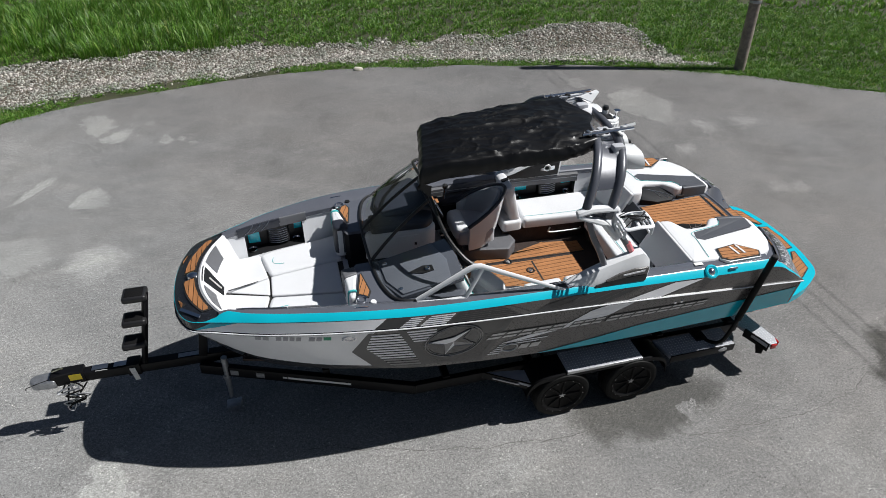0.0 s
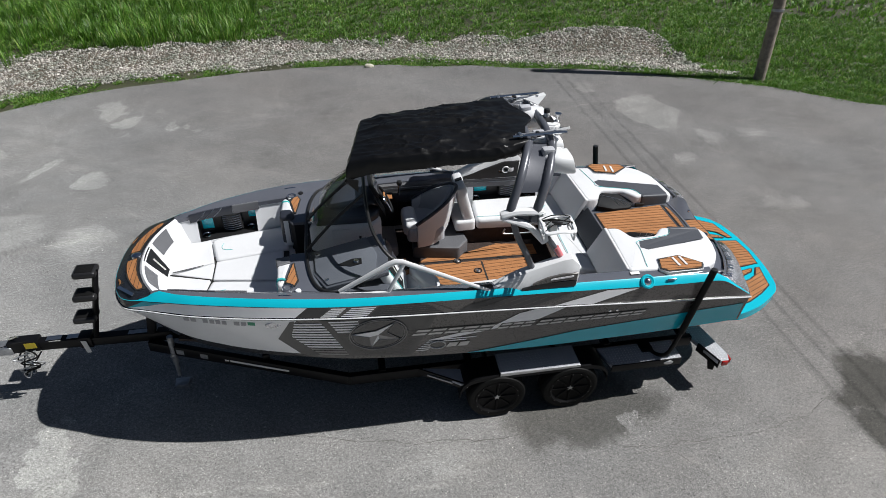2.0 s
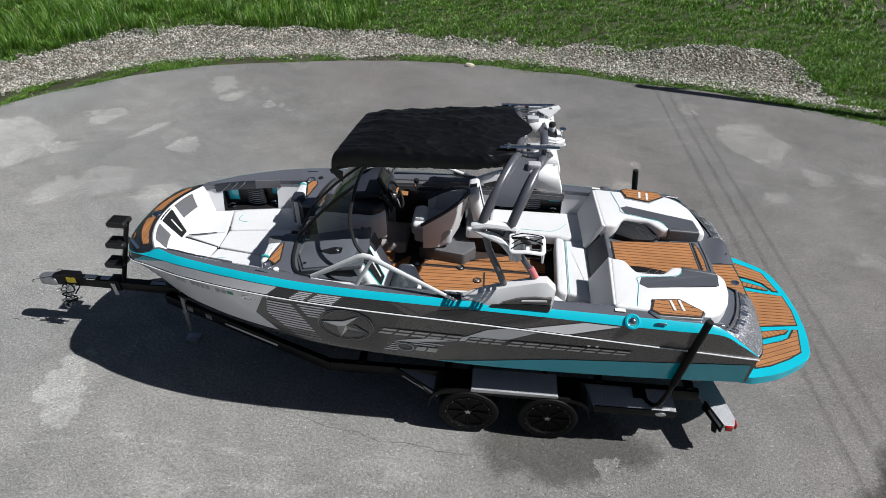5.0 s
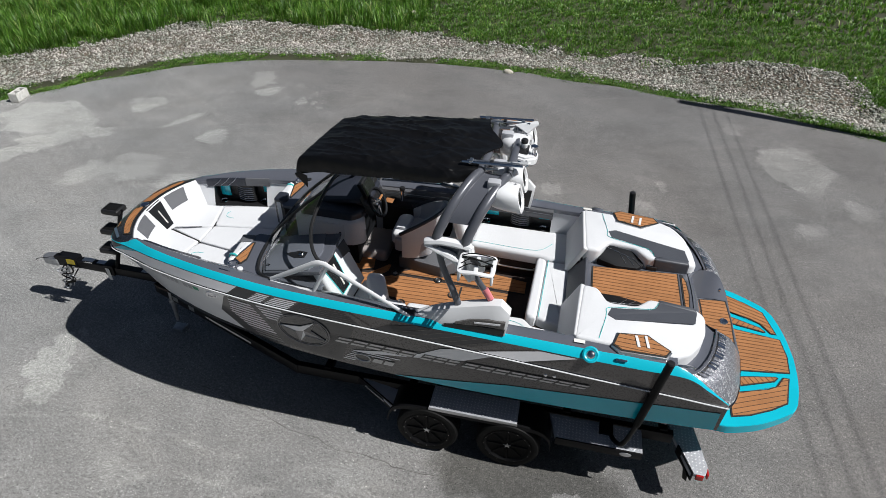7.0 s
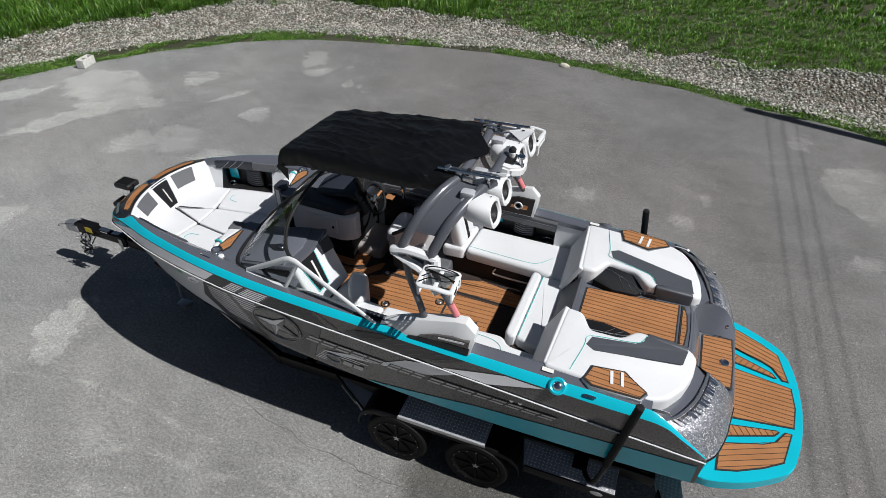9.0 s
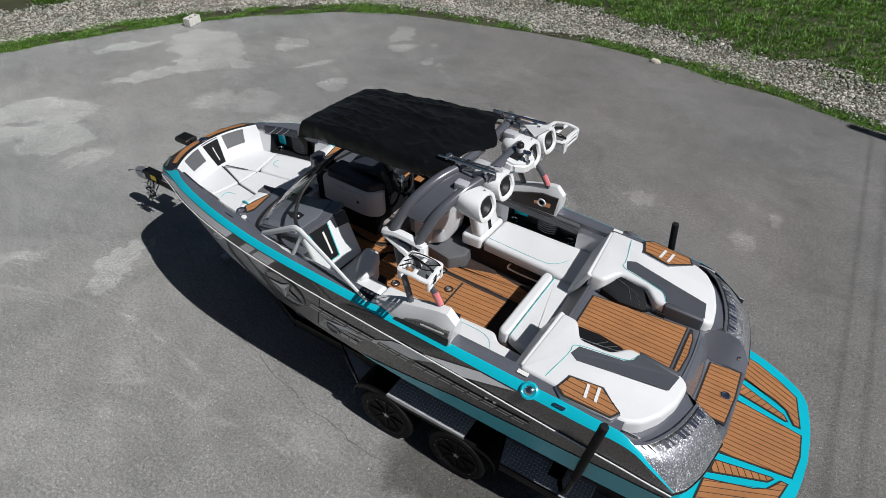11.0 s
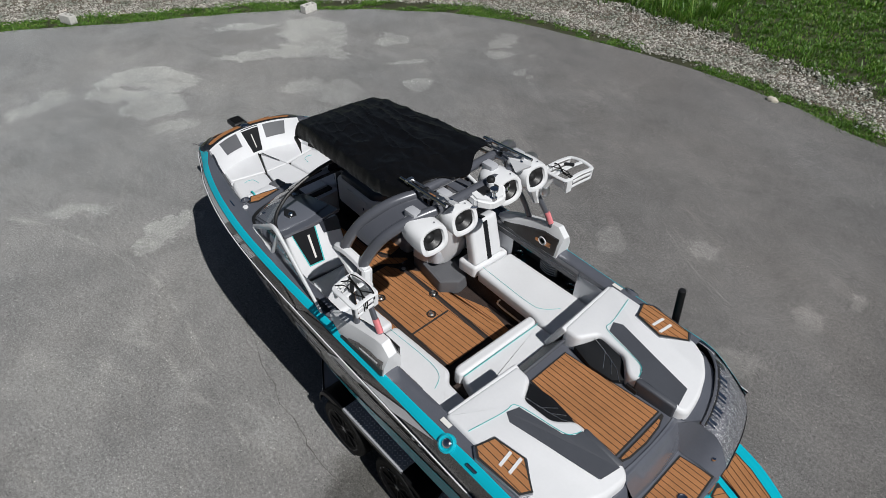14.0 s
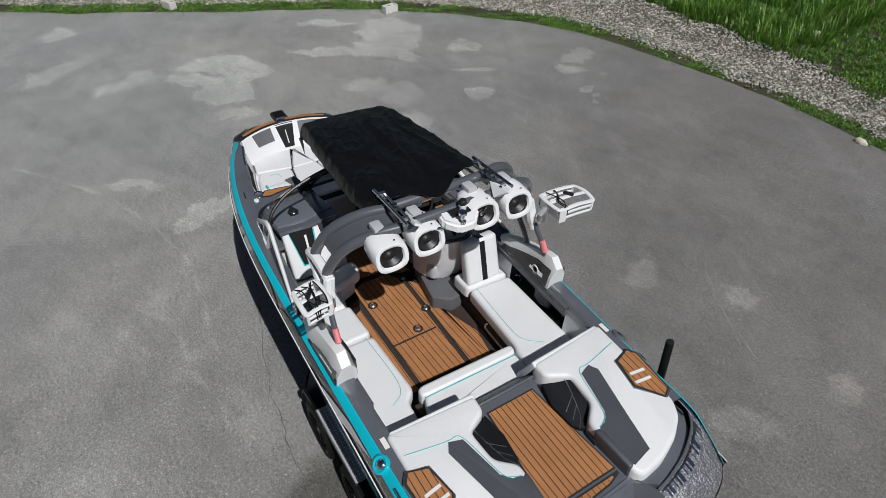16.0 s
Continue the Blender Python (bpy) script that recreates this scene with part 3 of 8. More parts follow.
def build_ground():
    rows = []
    rad = [0.0, 4, 8, 11, 12, 13] + list(np.arange(13.4, 22, 0.3)) + list(np.arange(22.5, 40, 1.5)) + [50, 70, 110, 200, 400]
    for r in rad:
        row = []
        for k in range(220):
            a = 2 * math.pi * k / 220
            x, y = CENTRE[0] + r * math.cos(a), CENTRE[1] + r * math.sin(a)
            row.append((x, y, ground_height(x, y) - (0.05 if r < 11 else 0)))
        rows.append(row)
    tagged(part("ground", grid_bm(rows, closed_v=True), SOIL, None, smooth=True), "grassy soil ground round an asphalt turning circle", "ground", kind="structure")
    N = 360
    V = [(*CENTRE, 0.0)]
    for r in (0.5, 1.0):
        for k in range(N):
            a = 2 * math.pi * k / N
            q = edge_radius(a)
            V.append((CENTRE[0] + r * q * math.cos(a), CENTRE[1] + r * q * math.sin(a), 0.0 if r < 1 else -0.004))
    for k in range(N):
        V.append((V[1 + N + k][0], V[1 + N + k][1], -0.09))
    F = [(0, 1 + k, 1 + (k + 1) % N) for k in range(N)]
    for j in range(2):
        F += [(1 + j * N + k, 1 + (j + 1) * N + k, 1 + (j + 1) * N + (k + 1) % N, 1 + j * N + (k + 1) % N) for k in range(N)]
    tagged(part("pavement", bm_from(V, F), ASPHALT, None, smooth=False), "worn grey asphalt with pale stains and hairline cracks", "pavement", kind="structure")


build_ground()


def crack(pts, w, material, label, seed, jag=0.05):
    """A thin ragged line on the asphalt."""
    r = random.Random(seed)
    line = smooth_curve([(x, y, 0) for x, y in pts], 14)
    rows = []
    for i, p in enumerate(line):
        d = (line[min(i + 1, len(line) - 1)] - line[max(i - 1, 0)]).normalized()
        n = Vector((-d.y, d.x, 0))
        q = p + n * (jag * noise.noise(p * 3 + Vector((seed, 0, 0))) + jag * 0.6 * noise.noise(p * 11) + r.uniform(-0.006, 0.006))
        k = w * (0.4 + 0.9 * abs(noise.noise(p * 5 + Vector((0, 0, seed)))))
        rows.append([q - n * k + Vector((0, 0, 0.0012)), q + n * k + Vector((0, 0, 0.0012))])
    tagged(part("pavement_crack", grid_bm(rows), material, None, smooth=False), label, "crack", kind="structure")


CRACK_DARK = surface("crack_dirt", (0.10, 0.095, 0.09), 0.95, var=0.3, scale=8)
CRACK_PALE = surface("pale_scuff", (0.245, 0.24, 0.23), 0.95, var=0.25, scale=8)
crack([(1.3, -1.0), (1.91, -1.14), (2.83, -1.40), (3.59, -1.50), (4.48, -1.57), (4.83, -1.73), (5.38, -1.82), (5.96, -1.94), (6.9, -1.94), (7.49, -1.89), (8.3, -1.6)], 0.006, CRACK_DARK, "hairline crack in the asphalt", 1)
crack([(5.96, -1.94), (6.3, -2.5), (6.2, -3.2), (6.6, -4.2)], 0.004, CRACK_DARK, "hairline crack in the asphalt", 2)
crack([(4.3, 4.75), (5.06, 4.20), (5.65, 3.96), (6.3, 3.74)], 0.010, CRACK_PALE, "pale scuffed line on the asphalt", 4, 0.03)
crack([(-7.2, 0.2), (-4.2, 1.9), (-2.2, 2.4)], 0.008, CRACK_PALE, "pale scuffed line on the asphalt", 5, 0.03)
for k, line in enumerate((((-6.9, -3.6), (-5.93, -2.65), (-5.51, -1.74), (-4.95, -0.84), (-3.57, 1.14), (-2.9, 2.6)), ((-4.37, 4.64), (-3.29, 3.82), (-2.31, 3.36)), ((5.04, 8.61), (5.25, 9.93)), ((1.04, 7.49), (1.44, 9.74)), ((6.69, 2.80), (7.07, 2.73), (7.49, 2.60)), ((10.25, 4.28), (11.43, 4.97), (12.2, 5.3)), ((1.15, 9.57), (1.35, 7.72)), ((-0.47, -2.01), (0.88, -1.76), (2.37, -1.59)), ((2.2, -2.9), (4.1, -2.75), (5.9, -2.4)))):
    crack(line, 0.007, CRACK_PALE, "pale scuffed line on the asphalt", 20 + k, 0.03)


# ---- the boat: hull ----
BOAT = thing("wakeboard_boat", (3.7, 0, 0.6), "grey and white open-bow wakeboard boat with teal stripes on a trailer", "boat")

# stations from the stem to the transom: sheer edge x, half beam, height; rub rail height; chine x, half beam, height; keel x, height
STATIONS = [
    (0.235, 0.00, 1.765, 1.70, 0.34, 0.00, 1.47, 0.34, 1.47),
    (0.25, 0.235, 1.766, 1.701, 0.37, 0.15, 1.43, 0.42, 1.33),
    (0.305, 0.455, 1.773, 1.698, 0.44, 0.29, 1.37, 0.53, 1.20),
    (0.42, 0.635, 1.795, 1.705, 0.55, 0.43, 1.30, 0.66, 1.09),
    (0.63, 0.722, 1.82, 1.715, 0.71, 0.54, 1.23, 0.82, 0.98),
    (0.87, 0.81, 1.844, 1.719, 0.91, 0.64, 1.165, 1.02, 0.88),
    (1.14, 0.912, 1.874, 1.739, 1.17, 0.735, 1.11, 1.25, 0.79),
    (1.62, 1.042, 1.898, 1.763, 1.63, 0.86, 1.065, 1.66, 0.70),
    (2.10, 1.133, 1.902, 1.775, 2.11, 0.955, 1.04, 2.12, 0.64),
    (2.60, 1.190, 1.893, 1.77, 2.60, 1.04, 1.02, 2.60, 0.60),
    (3.20, 1.222, 1.885, 1.752, 3.20, 1.10, 1.015, 3.20, 0.58),
    (3.80, 1.232, 1.872, 1.725, 3.80, 1.14, 1.015, 3.80, 0.57),
    (4.40, 1.235, 1.85, 1.69, 4.40, 1.17, 1.02, 4.40, 0.57),
    (5.00, 1.232, 1.822, 1.645, 5.00, 1.185, 1.035, 5.00, 0.57),
    (5.60, 1.230, 1.79, 1.596, 5.60, 1.195, 1.055, 5.60, 0.58),
    (6.10, 1.228, 1.77, 1.558, 6.10, 1.20, 1.075, 6.10, 0.59),
    (6.50, 1.222, 1.752, 1.525, 6.50, 1.20, 1.095, 6.50, 0.60),
    (6.72, 1.222, 1.635, 1.507, 6.72, 1.20, 1.105, 6.72, 0.61),
    (6.92, 1.215, 1.498, 1.487, 6.92, 1.195, 1.115, 6.92, 0.62),
]
ST = np.array(STATIONS)


def station(s):
    """All the hull's curves at station number s, smooth between the given ones."""
    n = len(ST)
    i = int(min(max(math.floor(s), 0), n - 2))
    t = s - i
    p0, p1, p2, p3 = ST[max(i - 1, 0)], ST[i], ST[i + 1], ST[min(i + 2, n - 1)]
    if i == 0:
        p0 = 2 * p1 - p2
        p0[1], p0[5] = -p2[1], -p2[5]
        for k in (0, 2, 3, 4, 6, 7, 8):
            p0[k] = p2[k] if k != 7 else 2 * p1[7] - p2[7]
    if i + 2 > n - 1:
        p3 = 2 * p2 - p1
    return 0.5 * ((2 * p1) + (p2 - p0) * t + (2 * p0 - 5 * p1 + 4 * p2 - p3) * t * t + (3 * p1 - p0 - 3 * p2 + p3) * t ** 3)


SS = np.linspace(0, len(ST) - 1, 97)
TABLE = np.array([station(s) for s in SS])


def at_x(x):
    """The hull's curves at a length x from the bow."""
    s = float(np.interp(x, TABLE[:, 0], SS))
    return station(s)


def rail_out(c):
    return c[1] + (0.028 if c[1] > 0.3 else 0.028 * c[1] / 0.3)


def side_point(x, z, side=-1, lift=0.004):
    """A point on the hull's side at length x and height z."""
    c = at_x(x)
    yr, zr = rail_out(c), c[3] - 0.01
    if z > zr:
        t = (z - zr) / (c[2] - zr)
        y, xx = yr + (c[1] - yr) * t, c[0]
    else:
        t = (z - c[6]) / (zr - c[6])
        y, xx = c[5] + (yr - 0.012 - c[5]) * t, c[4] + (c[0] - c[4]) * t
    return Vector((xx, side * (y + lift), z))


TEAL_W = lambda x: float(np.interp(x, [0.55, 0.78, 0.95, 1.3, 4.5, 6.0, 6.44, 6.56, 6.72, 6.92], [0.0, 0.078, 0.062, 0.056, 0.056, 0.07, 0.062, 0.034, 0.02, 0.006]))
DECK_Z = lambda x: float(np.interp(x, [0.25, 0.7, 1.0, 2.0, 2.6, 3.6, 4.5, 5.5, 6.6], [1.80, 1.868, 1.895, 1.908, 1.918, 1.915, 1.90, 1.873, 1.815]))
COAM = lambda x: float(np.interp(x, [0.3, 0.7, 1.0, 1.2, 1.5, 2.0, 2.6, 3.2, 4.2, 5.4, 6.6], [0.06, 0.125, 0.17, 0.187, 0.217, 0.247, 0.22, 0.20, 0.195, 0.2, 0.2]))


def rim_x(y):
    """Length at which the bow backrest's upper rim stands, at a half width y."""
    return 0.478 + 0.19 * (min(abs(y), 0.72) / 0.6) ** 2.2


FORE = []


def fore_z(x, y):
    """Height of the foredeck at a place, blended from its nearest points."""
    P = np.array(FORE)
    d = (P[:, 0] - x) ** 2 + (P[:, 1] - abs(y)) ** 2 + 1e-5
    near = np.argsort(d)[:4]
    return float(np.sum(P[near, 2] / d[near]) / np.sum(1 / d[near]))


def build_hull():
    hull = part("hull", grid_bm([[(c[7], 0, c[8]), (c[4], -c[5], c[6]), *((c[4] + (c[0] - c[4]) * t, -(c[5] + (rail_out(c) - 0.012 - c[5]) * t), c[6] + (c[3] - 0.01 - c[6]) * t) for t in (0.25, 0.5, 0.75, 1.0))] for c in TABLE]), [HULL_TAUPE, HULL_BLACK], BOAT, "dark taupe metallic hull with black bottom")
    me = hull.data
    # the bottom is black
    for f in me.polygons:
        if all(me.vertices[i].co.z < at_x(me.vertices[i].co.x)[6] + 0.005 for i in f.vertices):
            f.material_index = 1
    star = part("hull", grid_bm([[(c[7], 0, c[8]), (c[4], c[5], c[6]), (c[0], rail_out(c) - 0.012, c[3] - 0.01)] for c in TABLE]), HULL_TAUPE, BOAT, "dark taupe metallic hull side")
    for sgn, nm in ((-1, "port"), (1, "starboard")):
        part("rub_rail", tube_bm([(c[0], sgn * (rail_out(c) - 0.006), c[3]) for c in TABLE], 0.016, 8), HULL_BLACK, BOAT, "black rub rail")
        # chrome insert; its sun highlight is put in as plain white paint
        part("rub_rail_insert", tube_bm([(c[0], sgn * (rail_out(c) + 0.009), c[3] + 0.006) for c in TABLE], 0.0065, 6), WHITE_PAINT, BOAT, "chrome rub rail insert with its sun highlight painted white")
        part("topside", grid_bm([[(c[0], sgn * (rail_out(c) - 0.006), c[3] + 0.01), (c[0], sgn * c[1], c[2])] for c in TABLE]), HULL_TAUPE, BOAT, "dark grey topside band")
        rows, deck = [], []
        for c in TABLE:
            x, y, z = c[0], c[1], c[2]
            w = TEAL_W(x)
            d = Vector((0, -1)) if x > 0.7 else Vector((0.5, -1)).normalized() if y > 0.3 else Vector((1, -0.3)).normalized()
            wo = max(w, 0.004) * float(np.interp(x, [1.0, 1.8], [1.22, 1.0]))
            rise = float(np.interp(x, [1.0, 1.8], [0.68, 1.0]))
            rows.append([(x, sgn * y, z), (x + d.x * wo * 0.85, sgn * max(0, y + d.y * wo * 0.85), z + 0.95 * wo * rise), (x + d.x * wo, sgn * max(0, y + d.y * wo), z + wo * rise)])
        part("teal_stripe", grid_bm(rows), TEAL, BOAT, "glossy teal gunwale stripe")
        for c, r in zip(TABLE, rows):
            x, y = c[0], c[1]
            if x < 0.69 or x > 6.42:
                continue
            yi = max(0.0, y - COAM(x))
            zi = DECK_Z(x)
            deck.append([r[2], (x, sgn * (yi + (abs(r[2][1]) - yi) * 0.5), (r[2][2] + zi) / 2 + 0.012), (x, sgn * (yi + 0.012), zi), (x, sgn * yi, zi - 0.012), (x, sgn * (yi - 0.004), zi - 0.06)])
        part("gunwale_deck", grid_bm(deck), DECK_GREY, BOAT, "glossy grey gunwale deck")
    # foredeck: crowned plate from the stem to the bow seats
    rows = []
    for c in [c for c in TABLE if c[0] < 0.74]:
        for_row = []
        x0, y0, z0 = c[0], c[1], c[2]
        yi = y0 * 0.83
        xi = rim_x(yi)
        for t in (0, 0.1, 0.3, 0.55, 0.8, 1.0):
            for_row.append((x0 + (xi - x0) * t, y0 + (yi - y0) * t, z0 + (1.858 - z0) * (1 - (1 - t) ** 1.6)))
            FORE.append(for_row[-1])
        for_row.append((xi + 0.01, yi, 1.82))
        rows.append(for_row)
    full = [[(p[0], -p[1], p[2]) for p in r] for r in rows[::-1]] + rows[1:]
    part("foredeck", grid_bm(full), FLAKE_DARK, BOAT, "dark metal-flake foredeck")


def flake_dark():
    m = FLAKE.copy()
    m.name = "dark_metal_flake"
    for n in m.node_tree.nodes:
        if n.type == "VALTORGB":
            for e, c in zip(n.color_ramp.elements, ((0.012, 0.014, 0.020), (0.020, 0.023, 0.03), (0.028, 0.032, 0.04), (0.07, 0.08, 0.10))):
                e.color = (*c, 1)
    return m


FLAKE_DARK = flake_dark()
build_hull()


def decal(name, pts, material, parent=BOAT, label="", lift=0.004, step=0.06):
    """A vinyl graphic on the port side: outline in (length, height), laid on the hull."""
    bm = bmesh.new()
    f = bm.faces.new([bm.verts.new((p[0], 0, p[1])) for p in pts])
    bmesh.ops.triangulate(bm, faces=bm.faces[:])
    for _ in range(5):
        es = [e for e in bm.edges if e.calc_length() > step]
        if not es:
            break
        bmesh.ops.subdivide_edges(bm, edges=es, cuts=1)
        bmesh.ops.triangulate(bm, faces=[f for f in bm.faces if len(f.verts) > 3])
    for v in bm.verts:
        v.co = side_point(v.co.x, v.co.z, -1, lift)
    return part(name, bm, material, parent, label, smooth=False)


# ---- the boat: liner, floor, seats ----
def yin(x):
    """Half width of the open inside at length x."""
    return float(at_x(x)[1]) - COAM(x)


FLOOR = 1.20
# recesses in the side walls: side, from, to, sill, lintel
RECESSES = [(1, 0.93, 1.58, 1.53, 1.80), (-1, 1.02, 1.56, 1.56, 1.80), (1, 4.30, 5.15, 1.53, 1.80), (-1, 3.05, 4.0, 1.60, 1.80)]


def wall_y(x, z):
    """Half width of the inner wall; the bow's walls lean outwards."""
    lean = float(np.interp(x, [1.75, 2.1], [0.13, 0.03]))
    return yin(x) + 0.004 - lean * (1 - min(1, max(0, (z - 1.3) / 0.5)))


def build_liner():
    floor_poly = [(x, yin(x)) for x in np.linspace(0.8, 5.6, 24)] + [(x, -yin(x)) for x in np.linspace(5.6, 0.8, 24)]
    part("cockpit_floor", slab_bm(floor_poly, FLOOR - 0.03, FLOOR), CARPET, BOAT, "dark cockpit floor", smooth=False)
    for sgn in (-1, 1):
        rec = [r for r in RECESSES if r[0] == sgn]
        xs = sorted(set(list(np.linspace(0.70, 5.62, 42)) + [v for r in rec for v in (r[1], r[2])]))
        V, F = [], []
        zs = [FLOOR, 1.50, 1.53, 1.56, 1.60, 1.80, 1.84]
        for x in xs:
            for z in zs + [DECK_Z(x) - 0.05]:
                V.append((x, sgn * wall_y(x, z), z))
        k = len(zs) + 1
        for i in range(len(xs) - 1):
            for j in range(k - 1):
                zc, xc = (zs + [1.9])[j] + 0.01, (xs[i] + xs[i + 1]) / 2
                if any(r[1] < xc < r[2] and r[3] - 1e-6 <= zc < r[4] for r in rec):
                    continue
                F.append((i * k + j, i * k + j + 1, (i + 1) * k + j + 1, (i + 1) * k + j))
        part("side_liner", bm_from(V, F), WHITE_VINYL, BOAT, "white vinyl side liner", smooth=False)
        for _, a, b, z0, z1 in rec:
            xs2 = np.linspace(a, b, 6)
            d = 0.11
            rows = [[(x, sgn * wall_y(x, z0), z0), (x, sgn * (yin(x) + d), z0), (x, sgn * (yin(x) + d), z1), (x, sgn * wall_y(x, z1), z1)] for x in xs2]
            bm = grid_bm(rows)
            for x in (a, b):
                bm.faces.new([bm.verts.new(p) for p in ((x, sgn * wall_y(x, z0), z0), (x, sgn * (yin(x) + d), z0), (x, sgn * (yin(x) + d), z1), (x, sgn * wall_y(x, z1), z1))])
            rc = part("side_recess", bm, BLACK_PLASTIC, BOAT, "black side storage recess", smooth=False)
            if sgn > 0:
                # teal lining, speaker with ribs, cup holder
                L = b - a
                part("teal_lining", box_bm(a + L * 0.14, yin(a) + d - 0.012, (z0 + z1) / 2 + 0.03, L * 0.2, 0.012, (z1 - z0) * 0.6, 0.004), TEAL, rc, "teal recess lining")
                part("teal_lining", box_bm(b - L * 0.1, yin(b) + d - 0.012, (z0 + z1) / 2 + 0.05, L * 0.16, 0.012, (z1 - z0) * 0.5, 0.004), TEAL, rc, "teal recess lining")
                cx = a + L * 0.56
                sp = part("speaker", box_bm(cx, yin(cx) + d - 0.05, (z0 + z1) / 2 + 0.01, 0.24, 0.07, min(0.27, z1 - z0 - 0.02), 0.03, 3), BLACK_PLASTIC, rc, "black ribbed recess speaker")
                for q in range(7):
                    zz = (z0 + z1) / 2 - 0.085 + q * 0.03
                    part("rib", tube_bm(smooth_curve([(cx - 0.1, yin(cx) + d - 0.09, zz), (cx, yin(cx) + d - 0.105, zz - 0.012), (cx + 0.1, yin(cx) + d - 0.09, zz)], 4), 0.004, 5), ALU, rc, "silver speaker rib")
                for cxx in (a + 0.06, b - 0.09):
                    part("cup_holder", lathe_bm([(0.048, 0), (0.052, 0.012), (0.046, 0.014), (0.04, 0.0)], 18, Matrix.Translation((cxx, yin(cxx) + 0.045, z0 + 0.012))), CHROME, rc, "steel cup holder ring")


build_liner()


def cushion(name, poly, z0, z1, r, material, label="", warp=None, parent=None, cuts=0):
    return part(name, slab_bm(poly, z0, z1, r, 4, warp, cuts=cuts), material, parent or BOAT, label)


def board(name, quad, t, material, parent=None, label="", r=0.02, puff=0.0):
    """A cushion or panel laid on four corners in space (top-left, top-right, bottom-right, bottom-left), t thick, standing off along its normal."""
    A, B, C, D = (Vector(p) for p in quad)
    n = (B - A).cross(D - A).normalized()
    bm = bmesh.new()
    f = bm.faces.new([bm.verts.new(p) for p in (A, B, C, D)])
    ex = bmesh.ops.extrude_face_region(bm, geom=[f])
    vs = [v for v in ex["geom"] if isinstance(v, bmesh.types.BMVert)]
    bmesh.ops.translate(bm, vec=n * t, verts=vs)
    bmesh.ops.recalc_face_normals(bm, faces=bm.faces)
    if r:
        bmesh.ops.bevel(bm, geom=bm.edges[:], offset=r, segments=3, profile=0.6, affect="EDGES", clamp_overlap=True)
    return part(name, bm, material, parent or BOAT, label)


def mirror_poly(poly):
    return [(p[0], -p[1]) for p in poly][::-1]


def build_bow():
    # seat base and cushions
    base = [(0.78, -0.46)] + [(x, -wall_y(x, 1.5) + 0.01) for x in np.linspace(0.95, 2.02, 8)] + [(x, wall_y(x, 1.5) - 0.01) for x in np.linspace(2.02, 0.95, 8)] + [(0.78, 0.46)]
    part("bow_seat_base", slab_bm(base, FLOOR, 1.50), WHITE_VINYL, BOAT, "white bow seat base", smooth=False)
    side = [(1.16, 0.175), (1.90, 0.285), (1.96, 0.31)] + [(x, wall_y(x, 1.5) - 0.03) for x in np.linspace(1.96, 1.20, 5)] + [(1.06, 0.58)]
    cushion("bow_seat_cushion", side, 1.44, 1.565, 0.035, WHITE_VINYL, "white vinyl bow seat cushion")
    cushion("bow_seat_cushion", mirror_poly(side), 1.44, 1.565, 0.035, WHITE_VINYL, "white vinyl bow seat cushion")
    # front cushions, parted by an open seam that fans out from the middle
    for s in (-1, 1):
        fc = [(0.69, s * 0.015), (1.14, s * 0.155), (1.05, s * 0.60), (0.80, s * 0.56), (0.69, s * 0.40)]
        cushion("bow_front_cushion", fc if s > 0 else fc[::-1], 1.44, 1.56, 0.022, WHITE_VINYL, "white vinyl bow front cushion")
    wedge = [(0.735, 0.0), (1.145, 0.146), (1.145, -0.146)]
    cushion("bow_wedge_cushion", wedge, 1.44, 1.558, 0.02, WHITE_VINYL, "white vinyl wedge cushion")
    part("cushion_seam", tube_bm([(0.72, 0.03, 1.5595), (0.85, 0.062, 1.5605), (1.03, 0.112, 1.5605)], 0.004, 6), CAULK, BOAT, "dark cushion seam")
    part("cushion_seam", tube_bm([(0.70, -0.012, 1.556), (0.92, -0.085, 1.557), (1.15, -0.16, 1.556)], 0.008, 6), CAULK, BOAT, "dark cushion seam")
    fill = [(1.165, -0.158), (1.90, -0.268), (1.90, 0.268), (1.165, 0.158)]
    cushion("bow_filler_cushion", fill, 1.44, 1.562, 0.018, WHITE_VINYL, "white vinyl filler cushion with dark seams")
    # added dark block that stands for the shade down between the cushions
    part("bow_gap_shade_block", box_bm(1.53, 0, 1.495, 0.86, 0.58, 0.07), CAULK, BOAT, "dark block standing for the shade in the gaps between cushions", smooth=False)
    for s in (-1, 1):
        piping("piping", [(1.21, s * 0.49, 1.566), (1.195, s * 0.43, 1.567), (1.225, s * 0.375, 1.567), (1.32, s * 0.36, 1.567)], BOAT, 0.003)
    # backrest round the front of the bow
    prof = [(0.0, 1.85), (0.022, 1.866), (0.05, 1.855), (0.10, 1.76), (0.16, 1.65), (0.22, 1.545)]
    rows = []
    for y in np.linspace(-0.66, 0.66, 27):
        rows.append([(rim_x(y) + 0.004 + dx * (1 - 0.35 * (abs(y) / 0.66) ** 3), y, z) for dx, z in prof])
    br = part("bow_backrest", grid_bm(rows), WHITE_VINYL, BOAT, "white vinyl bow backrest with grey inserts")

    def on_back(y, t, lift=0.006):
        x0 = rim_x(y) + 0.004
        k = 1 - 0.35 * (abs(y) / 0.66) ** 3
        P = [Vector((x0 + dx * k, y, z)) for dx, z in prof]
        seg = [(P[i + 1] - P[i]).length for i in range(len(P) - 1)]
        d = t * sum(seg)
        for i, L in enumerate(seg):
            if d <= L or i == len(seg) - 1:
                q = P[i].lerp(P[i + 1], min(1, d / L))
                break
            d -= L
        return q + Vector((0.7, 0, 0.7)) * lift

